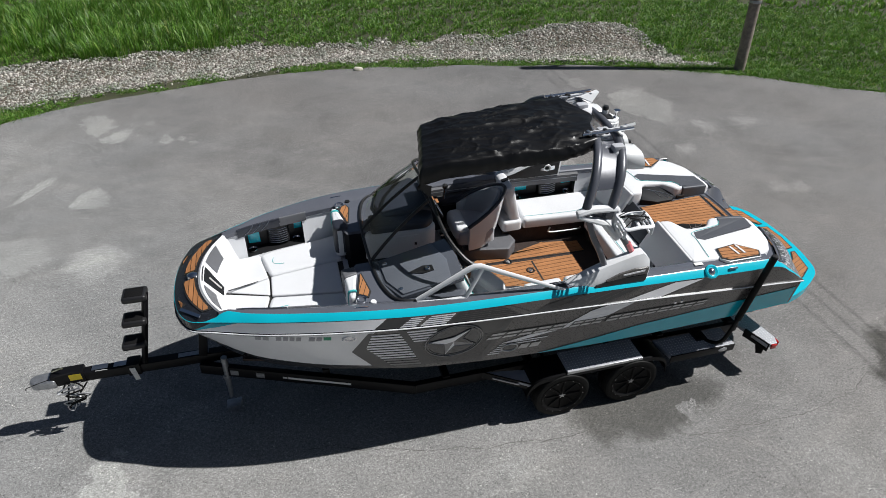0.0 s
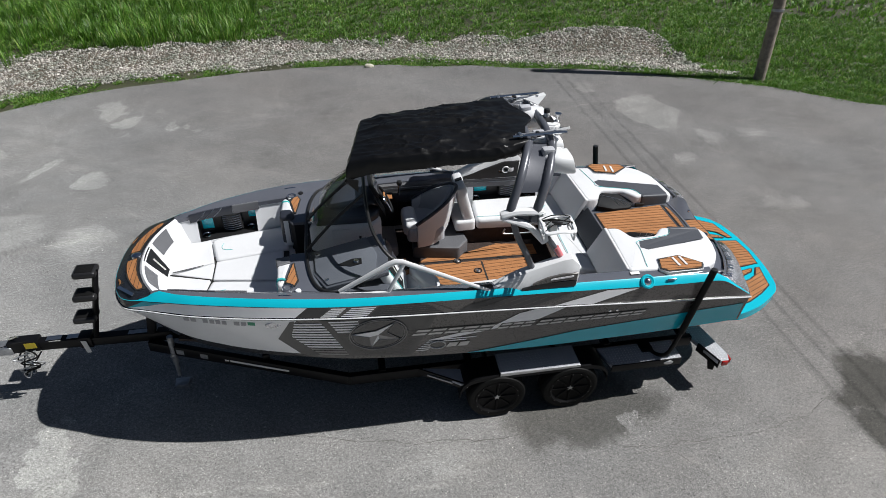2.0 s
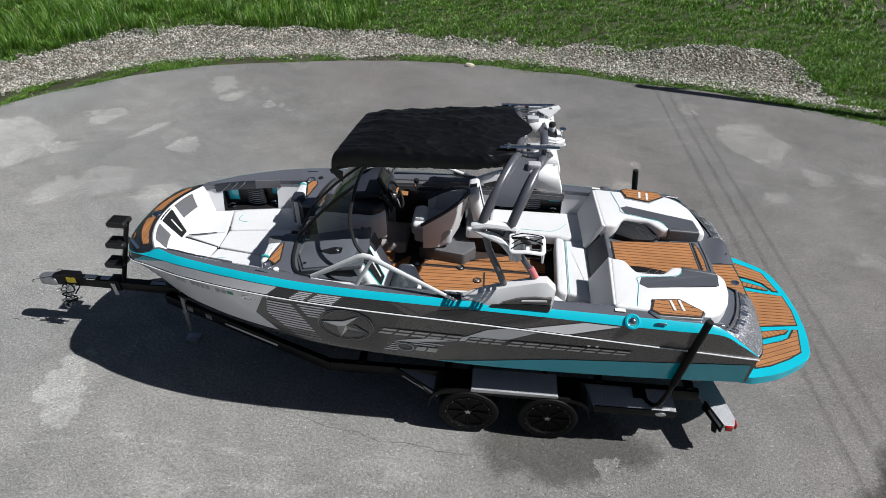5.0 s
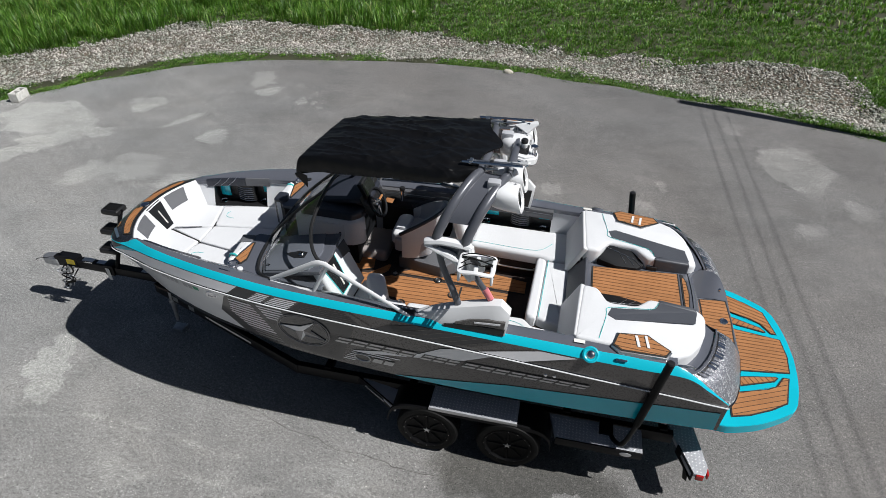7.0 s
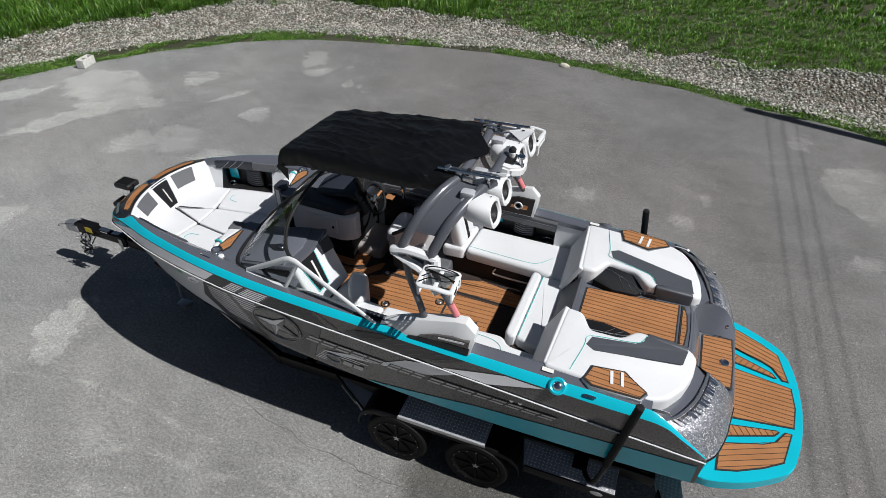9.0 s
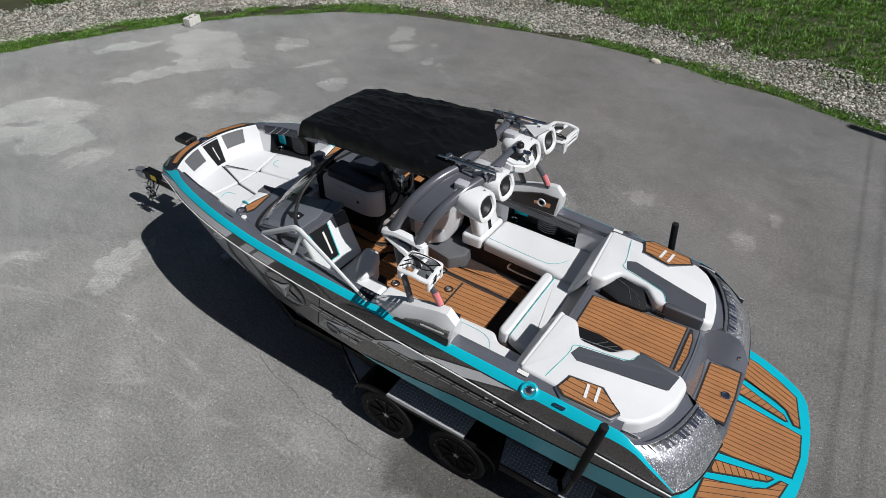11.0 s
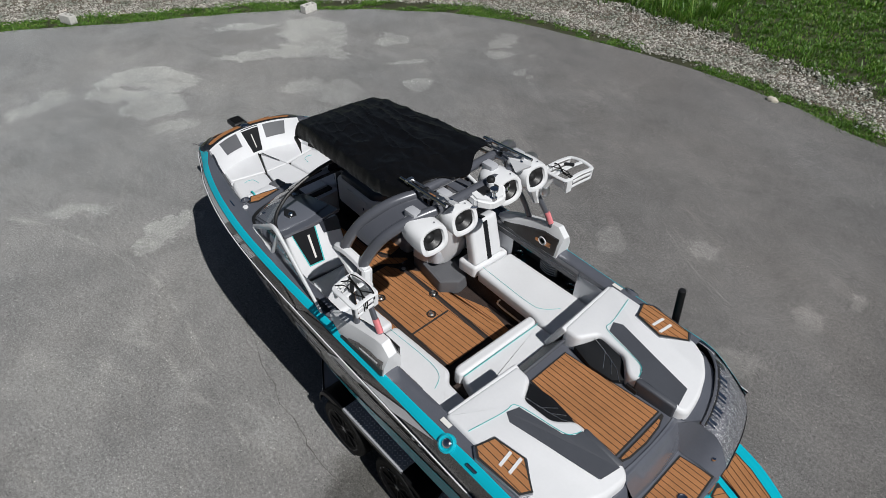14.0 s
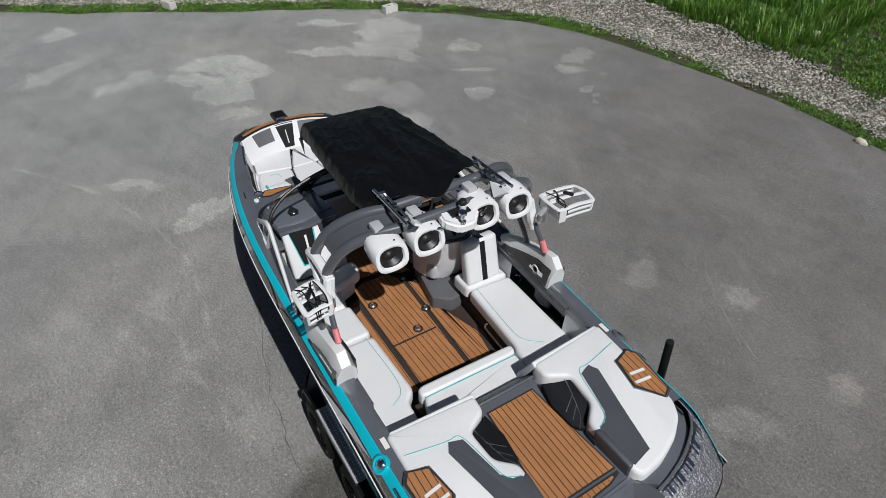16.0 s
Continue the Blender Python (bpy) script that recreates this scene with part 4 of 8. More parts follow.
    def patch(name, y0, y1, t0, t1, mat, label, y0b=None, y1b=None, up=0.006):
        y0b, y1b = y0 if y0b is None else y0b, y1 if y1b is None else y1b
        rows = [[on_back((y0 + (y0b - y0) * v) + ((y1 + (y1b - y1) * v) - (y0 + (y0b - y0) * v)) * u, t0 + (t1 - t0) * v, up) for u in np.linspace(0, 1, 7)] for v in np.linspace(0, 1, 7)]
        part(name, thick(grid_bm(rows), 0.008), mat, br, label)

    for s in (-1, 1):
        patch("grey_insert", s * 0.19, s * 0.47, 0.14, 0.58, GREY_VINYL, "grey vinyl insert", s * 0.175, s * 0.42)
    patch("emblem_panel", -0.12, 0.13, 0.10, 0.90, BLACK_VINYL, "black panel with pale lettering bar", -0.065, 0.065)
    part("lettering_bar", tube_bm([on_back(0.0, t, 0.012) for t in (0.34, 0.5, 0.65, 0.78)], 0.009, 6, flat=0.8), LABEL_WHITE, br, "pale lettering bar")
    # aft backrests on both sides of the walk-through
    for s in (-1, 1):
        b = part("bow_rear_backrest", slab_bm([(1.90, s * 0.36), (2.03, s * 0.34), (2.06, s * 0.45), (1.985, s * 0.79), (1.92, s * 0.80)], 1.56, 1.915 if s < 0 else 1.93, 0.035, 3), WHITE_VINYL, BOAT, "white vinyl bow backrest")
        if s > 0:
            part("headrest", slab_bm([(1.90, s * 0.36), (2.05, s * 0.34), (2.075, s * 0.40), (2.03, s * 0.54), (1.90, s * 0.54)], 1.60, 1.945, 0.03, 3), NAVY_VINYL, b, "dark navy vinyl headrest")
        else:
            part("corner_panel", slab_bm([(1.885, s * 0.36), (2.03, s * 0.34), (2.045, s * 0.46), (1.905, s * 0.50)], 1.66, 1.93, 0.02, 3), GREY_VINYL, b, "grey vinyl corner panel")
        piping("piping", [(1.918, s * 0.72, 1.70), (1.916, s * 0.72, 1.88), (1.93, s * 0.72, 1.928), (1.985, s * 0.72, 1.93), (1.998, s * 0.72, 1.90)], b, 0.011)
    # dark bolster strips on the inner gunwale
    for s in (-1, 1):
        for nm, xa, xb, mt, lb in (("side_bolster", 0.86, 1.33, NAVY_VINYL, "dark navy bolster with stitched stripes"), ("side_bolster", 1.335, 1.63, GREY_VINYL, "grey vinyl bolster")):
            rows = [[(x + 0.05 * k, s * (yin(x) + k), DECK_Z(x) + d) for k, d in ((0.014, 0.003), (0.006, 0.007), (-0.006, 0.002), (-0.014, -0.02), (-0.012, -0.10))] for x in np.linspace(xa, xb, 7)]
            bl = part(nm, thick(grid_bm(rows), 0.02), mt, BOAT, lb)
            if mt is NAVY_VINYL:
                for q in range(3):
                    x0 = 0.93 + 0.09 * q
                    part("stitching", tube_bm([(x0, s * (yin(x0) - 0.016), DECK_Z(x0) - 0.095), (x0 + 0.08, s * (yin(x0 + 0.08) - 0.018), DECK_Z(x0) - 0.03), (x0 + 0.11, s * (yin(x0 + 0.11) - 0.006), DECK_Z(x0) + 0.006)], 0.004, 5), ALU, bl, "silver stitching")
    # foam inserts, knobs and the bow light
    for s in (-1, 1):
        ys = np.linspace(0.055, 0.585, 9)
        strip = [(rim_x(y) - 0.145 + 0.03 * (y / 0.6) ** 2, s * y) for y in ys] + [(rim_x(y) - 0.014, s * y) for y in ys[::-1]]
        w = lambda x, y: fore_z(x, y) + 0.004
        teak("bow_deck_pad", strip if s > 0 else strip[::-1], 0.0, BOAT, 90, 0.05, w, "tan foam bow step pad with black seams")
        tri = [(0.285, s * 0.27), (0.325, s * 0.43), (0.385, s * 0.40)]
        teak("bow_corner_pad", tri if s > 0 else tri[::-1], 0.0, BOAT, 90, 0.05, w, "tan foam corner pad")
        kn = [(1.995, s * 0.775), (2.10, s * 0.845), (2.135, s * 0.76), (2.085, s * 0.46), (2.06, s * 0.47)]
        teak("step_pad", kn if s > 0 else kn[::-1], 1.918, BOAT, 70, 0.05, None, "tan foam step pad")
        part("cup_holder", lathe_bm([(0.0, -0.02), (0.036, -0.02), (0.04, 0.012), (0.05, 0.016), (0.055, 0.004), (0.055, -0.01)], 20, Matrix.Translation((2.025, s * 0.85, 1.915))), CHROME, BOAT, "steel cup holder")
        part("fuel_cap", lathe_bm([(0.0, 0.018), (0.026, 0.016), (0.03, 0.008), (0.03, -0.01)], 16, Matrix.Translation((2.13, s * 0.91, 1.912))), WHITE_PAINT if s < 0 else BLACK_PLASTIC, BOAT, "round deck cap")
        part("cleat", tube_bm(smooth_curve([(1.92, s * 0.985, 1.925), (1.95, s * 0.99, 1.942), (2.06, s * 1.005, 1.942), (2.10, s * 1.01, 1.925)], 4), 0.012, 8), CHROME, BOAT, "pull-up deck cleat")
    part("bow_light", lathe_bm([(0.0, 0.03), (0.03, 0.026), (0.05, 0.014), (0.055, -0.01)], 20, Matrix.Translation((0.425, 0.0, 1.85))), CHROME, BOAT, "chrome bow light cap")
    part("nameplate", board_bm([(0.32, -0.455, 1.80), (0.52, -0.66, 1.845), (0.535, -0.63, 1.853), (0.34, -0.43, 1.808)], 0.004), CHROME, BOAT, "small bright nameplate bar")


def board_bm(quad, t):
    A, B, C, D = (Vector(p) for p in quad)
    n = (B - A).cross(D - A).normalized()
    if n.z < 0:
        n = -n
    V = [A, B, C, D] + [p + n * t for p in (A, B, C, D)]
    return bm_from(V, [(3, 2, 1, 0), (4, 5, 6, 7), (0, 1, 5, 4), (1, 2, 6, 5), (2, 3, 7, 6), (3, 0, 4, 7)])


build_bow()


def build_consoles():
    # decks beside the walk-through
    for s in (-1, 1):
        deckp = [(2.0, 0.36), (2.06, 0.30), (2.95, 0.28)] + [(x, yin(x) + 0.02) for x in np.linspace(2.95, 2.06, 8)]
        deckp = deckp if s > 0 else mirror_poly(deckp)
        part("console_body", slab_bm(deckp, FLOOR, 1.878, 0.0), BLACK_VINYL if s > 0 else WHITE_VINYL, BOAT, "console body", smooth=False)
        top = [(1.99, 0.37), (2.05, 0.29), (2.97, 0.27), (3.04, 0.36)] + [(x, yin(x) + 0.012) for x in np.linspace(3.04, 1.99, 8)]
        top = top if s > 0 else mirror_poly(top)
        part("console_deck", slab_bm(top, 1.878, 1.913, 0.012, 2), DECK_GREY, BOAT, "glossy grey console deck")
    # observer side: raised hatch, backrest, seat
    hatch = [(2.28, -0.32), (2.84, -0.30), (2.93, -0.62), (2.90, -0.93), (2.42, -0.92), (2.30, -0.66)]
    hw = lambda x, y: 0.13 * (x - 2.4) / 0.6
    under = [(2.26, -0.31), (3.0, -0.28), (3.04, -0.6), (3.02, -0.95), (2.40, -0.945), (2.27, -0.67)]
    part("console_top", slab_bm(under, 1.90, 1.945, 0.015, 2, hw), DECK_GREY, BOAT, "glossy grey observer console top")
    h = part("glovebox_hatch", slab_bm(hatch, 1.93, 1.962, 0.01, 2, hw), HATCH_GREY, BOAT, "grey observer console hatch")
    part("latch_plate", slab_bm([(2.52, -0.655), (2.68, -0.62), (2.77, -0.65), (2.77, -0.735), (2.66, -0.735)], 1.963, 1.970, 0.0, 2, hw), BLACK_PLASTIC, h, "black latch plate")
    part("latch", lathe_bm([(0, 0.012), (0.02, 0.01), (0.028, 0.002), (0.028, -0.01)], 18, Matrix.Translation((2.715, -0.685, 2.045))), CHROME, h, "round chrome latch")
    for y in (-0.42, -0.84):
        part("hinge", box_bm(2.33 if y > -0.6 else 2.42, y, 1.962, 0.05, 0.035, 0.014, 0.004), CHROME, h, "steel hinge")
    back = board("observer_backrest", [(3.00, -0.93, 2.07), (3.03, -0.33, 2.05), (3.26, -0.35, 1.56), (3.22, -0.93, 1.56)], 0.10, WHITE_VINYL, BOAT, "white vinyl observer backrest", 0.035)
    n_up = Vector((0.5, 0, 0.23)).normalized()

    def on(u, v, lift=0.006):
        a, b, c, d = (Vector(p) for p in ((3.00, -0.93, 2.07), (3.03, -0.33, 2.05), (3.26, -0.35, 1.56), (3.22, -0.93, 1.56)))
        return a.lerp(b, u).lerp(d.lerp(c, u), v) + n_up * lift

    for nm, us, mt, lb, lf in (("teal_edge", ((0.10, 0.03), (0.555, 0.03), (0.51, 0.745), (0.215, 0.745)), TEAL_PIPING, "teal edging", 0.002), ("emblem_panel", ((0.11, 0.03), (0.53, 0.03), (0.485, 0.72), (0.23, 0.72)), BLACK_VINYL, "black panel with teal edge", 0.006),
                               ("lettering_bar", ((0.355, 0.16), (0.395, 0.16), (0.385, 0.62), (0.35, 0.62)), LABEL_WHITE, "pale lettering bar", 0.012), ("navy_shoulder", ((0.63, 0.02), (0.985, 0.02), (0.985, 0.30), (0.66, 0.24)), NAVY_VINYL, "dark navy shoulder panel", 0.006)):
        q = [on(u, v, lf) for u, v in us]
        part(nm, board_bm(q, 0.006), mt, back, lb, smooth=False)
    cushion("observer_seat", [(3.22, -0.96), (3.24, -0.36), (3.52, -0.40), (3.60, -0.60), (3.80, -0.62), (3.80, -0.97)], 1.40, 1.565, 0.04, WHITE_VINYL, "white vinyl observer seat cushion")
    cushion("seat_bolster", [(3.30, -0.46), (3.28, -0.31), (3.46, -0.30), (3.60, -0.62), (3.54, -0.74), (3.44, -0.72)], 1.50, 1.64, 0.05, WHITE_VINYL, "white vinyl seat bolster", cuts=0)
    part("seat_base", slab_bm([(3.1, -0.98), (3.1, -0.38), (3.62, -0.42), (3.7, -0.60), (3.8, -0.60), (3.8, -0.98)], FLOOR, 1.41), BLACK_VINYL, BOAT, "dark observer seat base", smooth=False)
    # helm side: dash hood, screen, wheel
    hood = part("dashboard", slab_bm([(2.46, 0.40), (2.98, 0.36), (3.06, 0.42), (3.06, 0.92), (2.9, 1.01), (2.5, 0.98), (2.40, 0.7)], 1.93, 1.98, 0.03, 3, lambda x, y: 0.12 * max(0, (x - 2.45) / 0.45) if x < 2.9 else 0.12 - 0.5 * (x - 2.9)), NAVY_VINYL, BOAT, "dark navy stitched dash hood")
    part("dash_face", board_bm([(2.98, 0.36, 2.09), (2.98, 0.92, 2.09), (3.10, 0.92, 1.84), (3.10, 0.36, 1.84)], 0.012), BLACK_PLASTIC, BOAT, "black dash face", smooth=False)
    scr = part("dash_screen", box_bm(2.99, 0.60, 2.14, 0.05, 0.30, 0.20, 0.015, 2, Euler((0, radians(-25), 0)).to_matrix().to_4x4()), BLACK_PLASTIC, BOAT, "black dash display")
    part("screen_glass", box_bm(3.017, 0.60, 2.145, 0.004, 0.26, 0.16, 0.0, 2, Euler((0, radians(-25), 0)).to_matrix().to_4x4()), HULL_BLACK, scr, "dark glossy screen", smooth=False)
    for k in range(8):
        part("button", lathe_bm([(0, 0.006), (0.006, 0.005), (0.007, 0)], 8, Matrix.Translation((3.01 + 0.006 * k * 0.4, 0.755, 2.22 - k * 0.02)) @ Euler((0, radians(65), 0)).to_matrix().to_4x4()), CHROME, scr)
    wm = Matrix.Translation((3.12, 0.60, 1.93)) @ Euler((0, radians(62), 0)).to_matrix().to_4x4()
    wheel = part("steering_wheel", tube_bm([wm @ Vector((0.175 * math.cos(a), 0.175 * math.sin(a), 0)) for a in np.linspace(0, 2 * math.pi, 33)[:-1]], 0.017, 8, True), BLACK_VINYL, BOAT, "black steering wheel with tan and chrome spokes")
    part("hub", lathe_bm([(0, 0.02), (0.04, 0.016), (0.055, 0), (0.04, -0.05)], 18, wm), CHROME, wheel, "chrome hub")
    for a in (90, 210, 330):
        part("spoke", tube_bm([wm @ Vector((0.04 * math.cos(radians(a)), 0.04 * math.sin(radians(a)), 0)), wm @ Vector((0.17 * math.cos(radians(a)), 0.17 * math.sin(radians(a)), 0))], 0.014, 6), CHROME if a != 90 else TEAK, wheel, "spoke")
    # light grey helm side panel with an access hatch
    pn = part("helm_side_panel", slab_bm([(2.20, 0.20), (2.92, 0.17), (3.06, 0.27), (3.02, 0.42), (2.3, 0.42)], 1.56, 1.895, 0.07, 3), WHITE_VINYL, BOAT, "pale padded helm side panel")
    part("access_hatch", box_bm(2.66, 0.176, 1.74, 0.36, 0.016, 0.20, 0.007, 2), WHITE_VINYL, pn, "pale grey access hatch")
    part("hatch_latch", box_bm(2.79, 0.172, 1.72, 0.03, 0.012, 0.04, 0.006), BLACK_PLASTIC, pn, "dark latch")
    part("helm_overhang", slab_bm([(2.30, 0.215), (2.92, 0.20), (3.02, 0.29), (3.05, 0.5), (2.3, 0.5)], 1.89, 1.975, 0.035, 3), NAVY_VINYL, BOAT, "dark navy stitched helm overhang")
    part("foot_bench", slab_bm([(2.75, 0.40), (3.25, 0.42), (3.25, 0.92), (2.75, 0.92)], FLOOR, 1.34, 0.04, 3), TAUPE_VINYL, BOAT, "taupe helm footrest box")
    teak("footwell_pad", [(2.52, 0.22), (2.52, 0.52), (2.84, 0.56), (3.12, 0.44), (3.16, 0.24), (2.95, 0.14)], FLOOR + 0.012, BOAT, 30, 0.06, None, "tan foam helm footwell pad")
    # side console with throttle
    part("throttle_console", slab_bm([(3.05, 0.93), (3.95, 0.98), (3.95, 1.06), (3.05, 1.05)], 1.3, 1.80, 0.02), BLACK_PLASTIC, BOAT, "black side console")
    part("side_pocket", box_bm(3.45, 0.965, 1.72, 0.75, 0.06, 0.14, 0.03, 3), NAVY_VINYL, BOAT, "dark stitched side panel")
    thr = part("throttle", tube_bm([(3.32, 0.93, 1.78), (3.33, 0.92, 1.92)], 0.016, 8), CHROME, BOAT, "chrome throttle lever")
    part("knob", lathe_bm([(0, -0.03), (0.03, -0.02), (0.036, 0.0), (0.03, 0.025), (0, 0.035)], 14, Matrix.Translation((3.33, 0.92, 1.95))), BLACK_PLASTIC, thr, "black throttle knob")
    part("teak_trim", box_bm(3.18, 0.86, 1.80, 0.10, 0.10, 0.012, 0.004), TEAK, BOAT, "tan console trim")
    # helm seat: padded bucket on a grey box
    ped = part("helm_pedestal", slab_bm([(3.42, 0.36), (3.98, 0.26), (4.12, 0.42), (4.05, 0.86), (3.46, 0.86)], FLOOR, 1.36, 0.03, 2), GREY_VINYL, BOAT, "grey helm seat pedestal")
    part("helm_seat_cushion", slab_bm([(3.36, 0.40), (3.40, 0.36), (3.82, 0.36), (3.82, 0.88), (3.40, 0.88), (3.36, 0.84)], 1.44, 1.62, 0.05, 4), LIGHT_GREY_VINYL, BOAT, "pale grey helm seat cushion")
    part("helm_seat_roll", slab_bm([(3.32, 0.40), (3.50, 0.38), (3.50, 0.86), (3.32, 0.84)], 1.52, 1.66, 0.06, 4), WHITE_VINYL, BOAT, "white flip-up seat bolster")
    shell = []
    for a in np.linspace(-1, 1, 17):
        # a wrapped shell: side wings and back, leaning aft
        y = 0.62 + 0.30 * math.sin(a * math.pi / 2)
        xb = 3.90 - 0.42 * (1 - math.cos(a * math.pi / 2)) ** 1.1
        top = 2.02 - 0.32 * abs(a) ** 1.8
        shell.append([(xb - 0.10 * (1 - abs(a)), y, 1.38), (xb, y, 1.55), (xb + 0.07 * (1 - abs(a)), y, 1.55 + (top - 1.55) * 0.6), (xb + 0.11 * (1 - abs(a)), y, top)])
    part("helm_seat_shell", thick(grid_bm(shell), 0.045), WHITE_VINYL, BOAT, "white wrap-round helm seat shell")
    inner = []
    for a in np.linspace(-0.82, 0.82, 13):
        y = 0.62 + 0.26 * math.sin(a * math.pi / 2)
        xb = 3.845 - 0.38 * (1 - math.cos(a * math.pi / 2)) ** 1.1
        top = 2.0 - 0.30 * abs(a) ** 1.8
        inner.append([(xb - 0.03, y, 1.60), (xb, y, 1.66), (xb + 0.05 * (1 - abs(a)), y, 1.60 + (top - 1.60) * 0.6), (xb + 0.095 * (1 - abs(a)), y, top + 0.005)])
    part("helm_seat_back", thick(grid_bm(inner), 0.03), LIGHT_GREY_VINYL, BOAT, "pale grey quilted seat back")
    part("helm_seat_trim", tube_bm(smooth_curve([Vector(r[3]) + Vector((-0.02, 0, 0.01)) for r in shell[::2]], 4), 0.022, 8), NAVY_VINYL, BOAT, "navy seat edge trim")


build_consoles()


def build_cockpit():
    # lounges and rear bench
    stbd = [(4.25, 0.54), (5.08, 0.50), (5.16, 0.47), (5.44, 0.46), (5.44, 1.02), (4.28, 1.03)]
    cushion("starboard_lounge", stbd, 1.43, 1.555, 0.04, WHITE_VINYL, "white vinyl side lounge cushion")
    cushion("aft_facing_seat", [(3.98, 0.52), (4.235, 0.53), (4.26, 1.03), (3.98, 1.0)], 1.43, 1.56, 0.035, WHITE_VINYL, "white vinyl jump seat cushion", cuts=0)
    port = [(4.26, -0.96), (4.28, -0.58), (5.02, -0.56), (5.10, -0.66), (5.42, -0.68), (5.44, -1.02), (4.3, -1.02)]
    cushion("port_lounge", port, 1.43, 1.555, 0.04, WHITE_VINYL, "white vinyl side lounge cushion")
    cushion("port_lounge", [(3.80, -0.60), (4.245, -0.585), (4.245, -1.0), (3.80, -0.98)], 1.43, 1.555, 0.035, WHITE_VINYL, "white vinyl side lounge cushion", cuts=0)
    cushion("rear_bench", [(5.13, -0.52), (5.15, 0.45), (5.43, 0.45), (5.42, -0.62)], 1.42, 1.54, 0.03, WHITE_VINYL, "white vinyl rear bench cushion", cuts=0)
    cushion("rear_bench_roll", [(5.02, -0.53), (5.05, 0.48), (5.16, 0.46), (5.14, -0.55)], 1.40, 1.56, 0.05, WHITE_VINYL, "white rear bench front roll", cuts=0)
    part("lounge_base", slab_bm([(4.0, 0.57), (5.1, 0.53), (5.1, 1.02), (4.0, 1.02)], FLOOR, 1.44), CARPET, BOAT, "dark brown lounge base", smooth=False)
    part("lounge_base", slab_bm([(3.8, -1.0), (3.8, -0.63), (5.05, -0.60), (5.1, -1.0)], FLOOR, 1.44), CARPET, BOAT, "dark brown lounge base", smooth=False)
    part("bench_base", slab_bm([(5.10, -0.6), (5.12, 0.55), (5.5, 0.55), (5.5, -0.6)], FLOOR, 1.43), CARPET, BOAT, "dark brown bench base", smooth=False)
    piping("piping", [(4.27, 0.62, 1.557), (4.9, 0.585, 1.558), (5.08, 0.62, 1.558), (5.2, 0.76, 1.557)], BOAT, 0.0022)
    piping("piping", [(4.28, -0.66, 1.557), (4.8, -0.64, 1.558), (5.0, -0.68, 1.558), (5.08, -0.80, 1.557)], BOAT, 0.0025)
    piping("piping", [(5.155, -0.52, 1.553), (5.18, 0.44, 1.553)], BOAT)
    # grab rail on the lounge base
    part("grab_rail", tube_bm(smooth_curve([(4.62, 0.52, 1.40), (4.60, 0.515, 1.36), (4.64, 0.51, 1.33), (5.0, 0.50, 1.33), (5.03, 0.50, 1.36)], 4), 0.010, 8), ALU, BOAT, "silver grab rail")
    # backrest of the jump seat, white with a black stripe
    bk = board("jump_seat_backrest", [(4.10, 0.57, 2.04), (4.10, 0.96, 2.04), (4.22, 0.97, 1.55), (4.22, 0.56, 1.55)], 0.13, WHITE_VINYL, BOAT, "white vinyl backrest with black centre stripe", 0.045)
    part("black_stripe", thick(grid_bm([[(4.105 + 0.12 * (1 - t), y, 1.55 + 0.49 * t) for y in (0.74, 0.80)] for t in np.linspace(0.04, 0.94, 5)]), 0.006), BLACK_VINYL, bk, "black stripe", smooth=False)
    part("black_stripe", board_bm([(4.00, 0.74, 2.018), (4.085, 0.74, 2.040), (4.085, 0.80, 2.040), (4.00, 0.80, 2.018)], 0.005), BLACK_VINYL, bk, "black stripe", smooth=False)
    # aft bench backrest
    for s in (-1, 1):
        q = [(5.585, s * 0.30, 1.878), (5.55, s * 1.05, 1.878), (5.40, s * 1.02, 1.54), (5.42, s * 0.30, 1.54)]
        b = board("bench_backrest", q if s > 0 else [q[1], q[0], q[3], q[2]], 0.06, WHITE_VINYL, BOAT, "white vinyl bench backrest", 0.02)
    board("bench_centre_back", [(5.60, -0.30, 1.77), (5.60, 0.30, 1.77), (5.43, 0.30, 1.54), (5.43, -0.30, 1.54)], 0.03, SLATE_VINYL, BOAT, "grey vinyl centre backrest", 0.012)
    # floor panels
    teak("floor_pad", [(3.30, -0.36), (3.24, -0.22), (3.24, 0.10), (3.42, 0.20), (4.80, 0.165), (4.80, -0.36)], FLOOR, BOAT, 2, 0.062, None, "tan faux-teak cockpit floor with black seams")
    teak("floor_pad", [(3.40, -0.50), (3.40, -0.40), (4.84, -0.39), (4.86, -0.52)], FLOOR, BOAT, 0, 0.06)
    teak("floor_pad", [(3.44, 0.23), (4.0, 0.215), (4.98, 0.19), (4.98, 0.42), (4.5, 0.50), (3.98, 0.34), (3.6, 0.35)], FLOOR, BOAT, 2, 0.062)
    teak("floor_pad", [(2.30, -0.20), (2.30, 0.14), (3.1, 0.16), (3.34, 0.42), (3.34, 0.24), (3.20, 0.06), (3.18, -0.24)], FLOOR, BOAT, 0, 0.06)
    part("floor_hatch_seam", box_bm(4.24, -0.1, FLOOR + 0.009, 0.022, 0.50, 0.007, 0.002, 1), CAULK, BOAT, "black hatch seam")
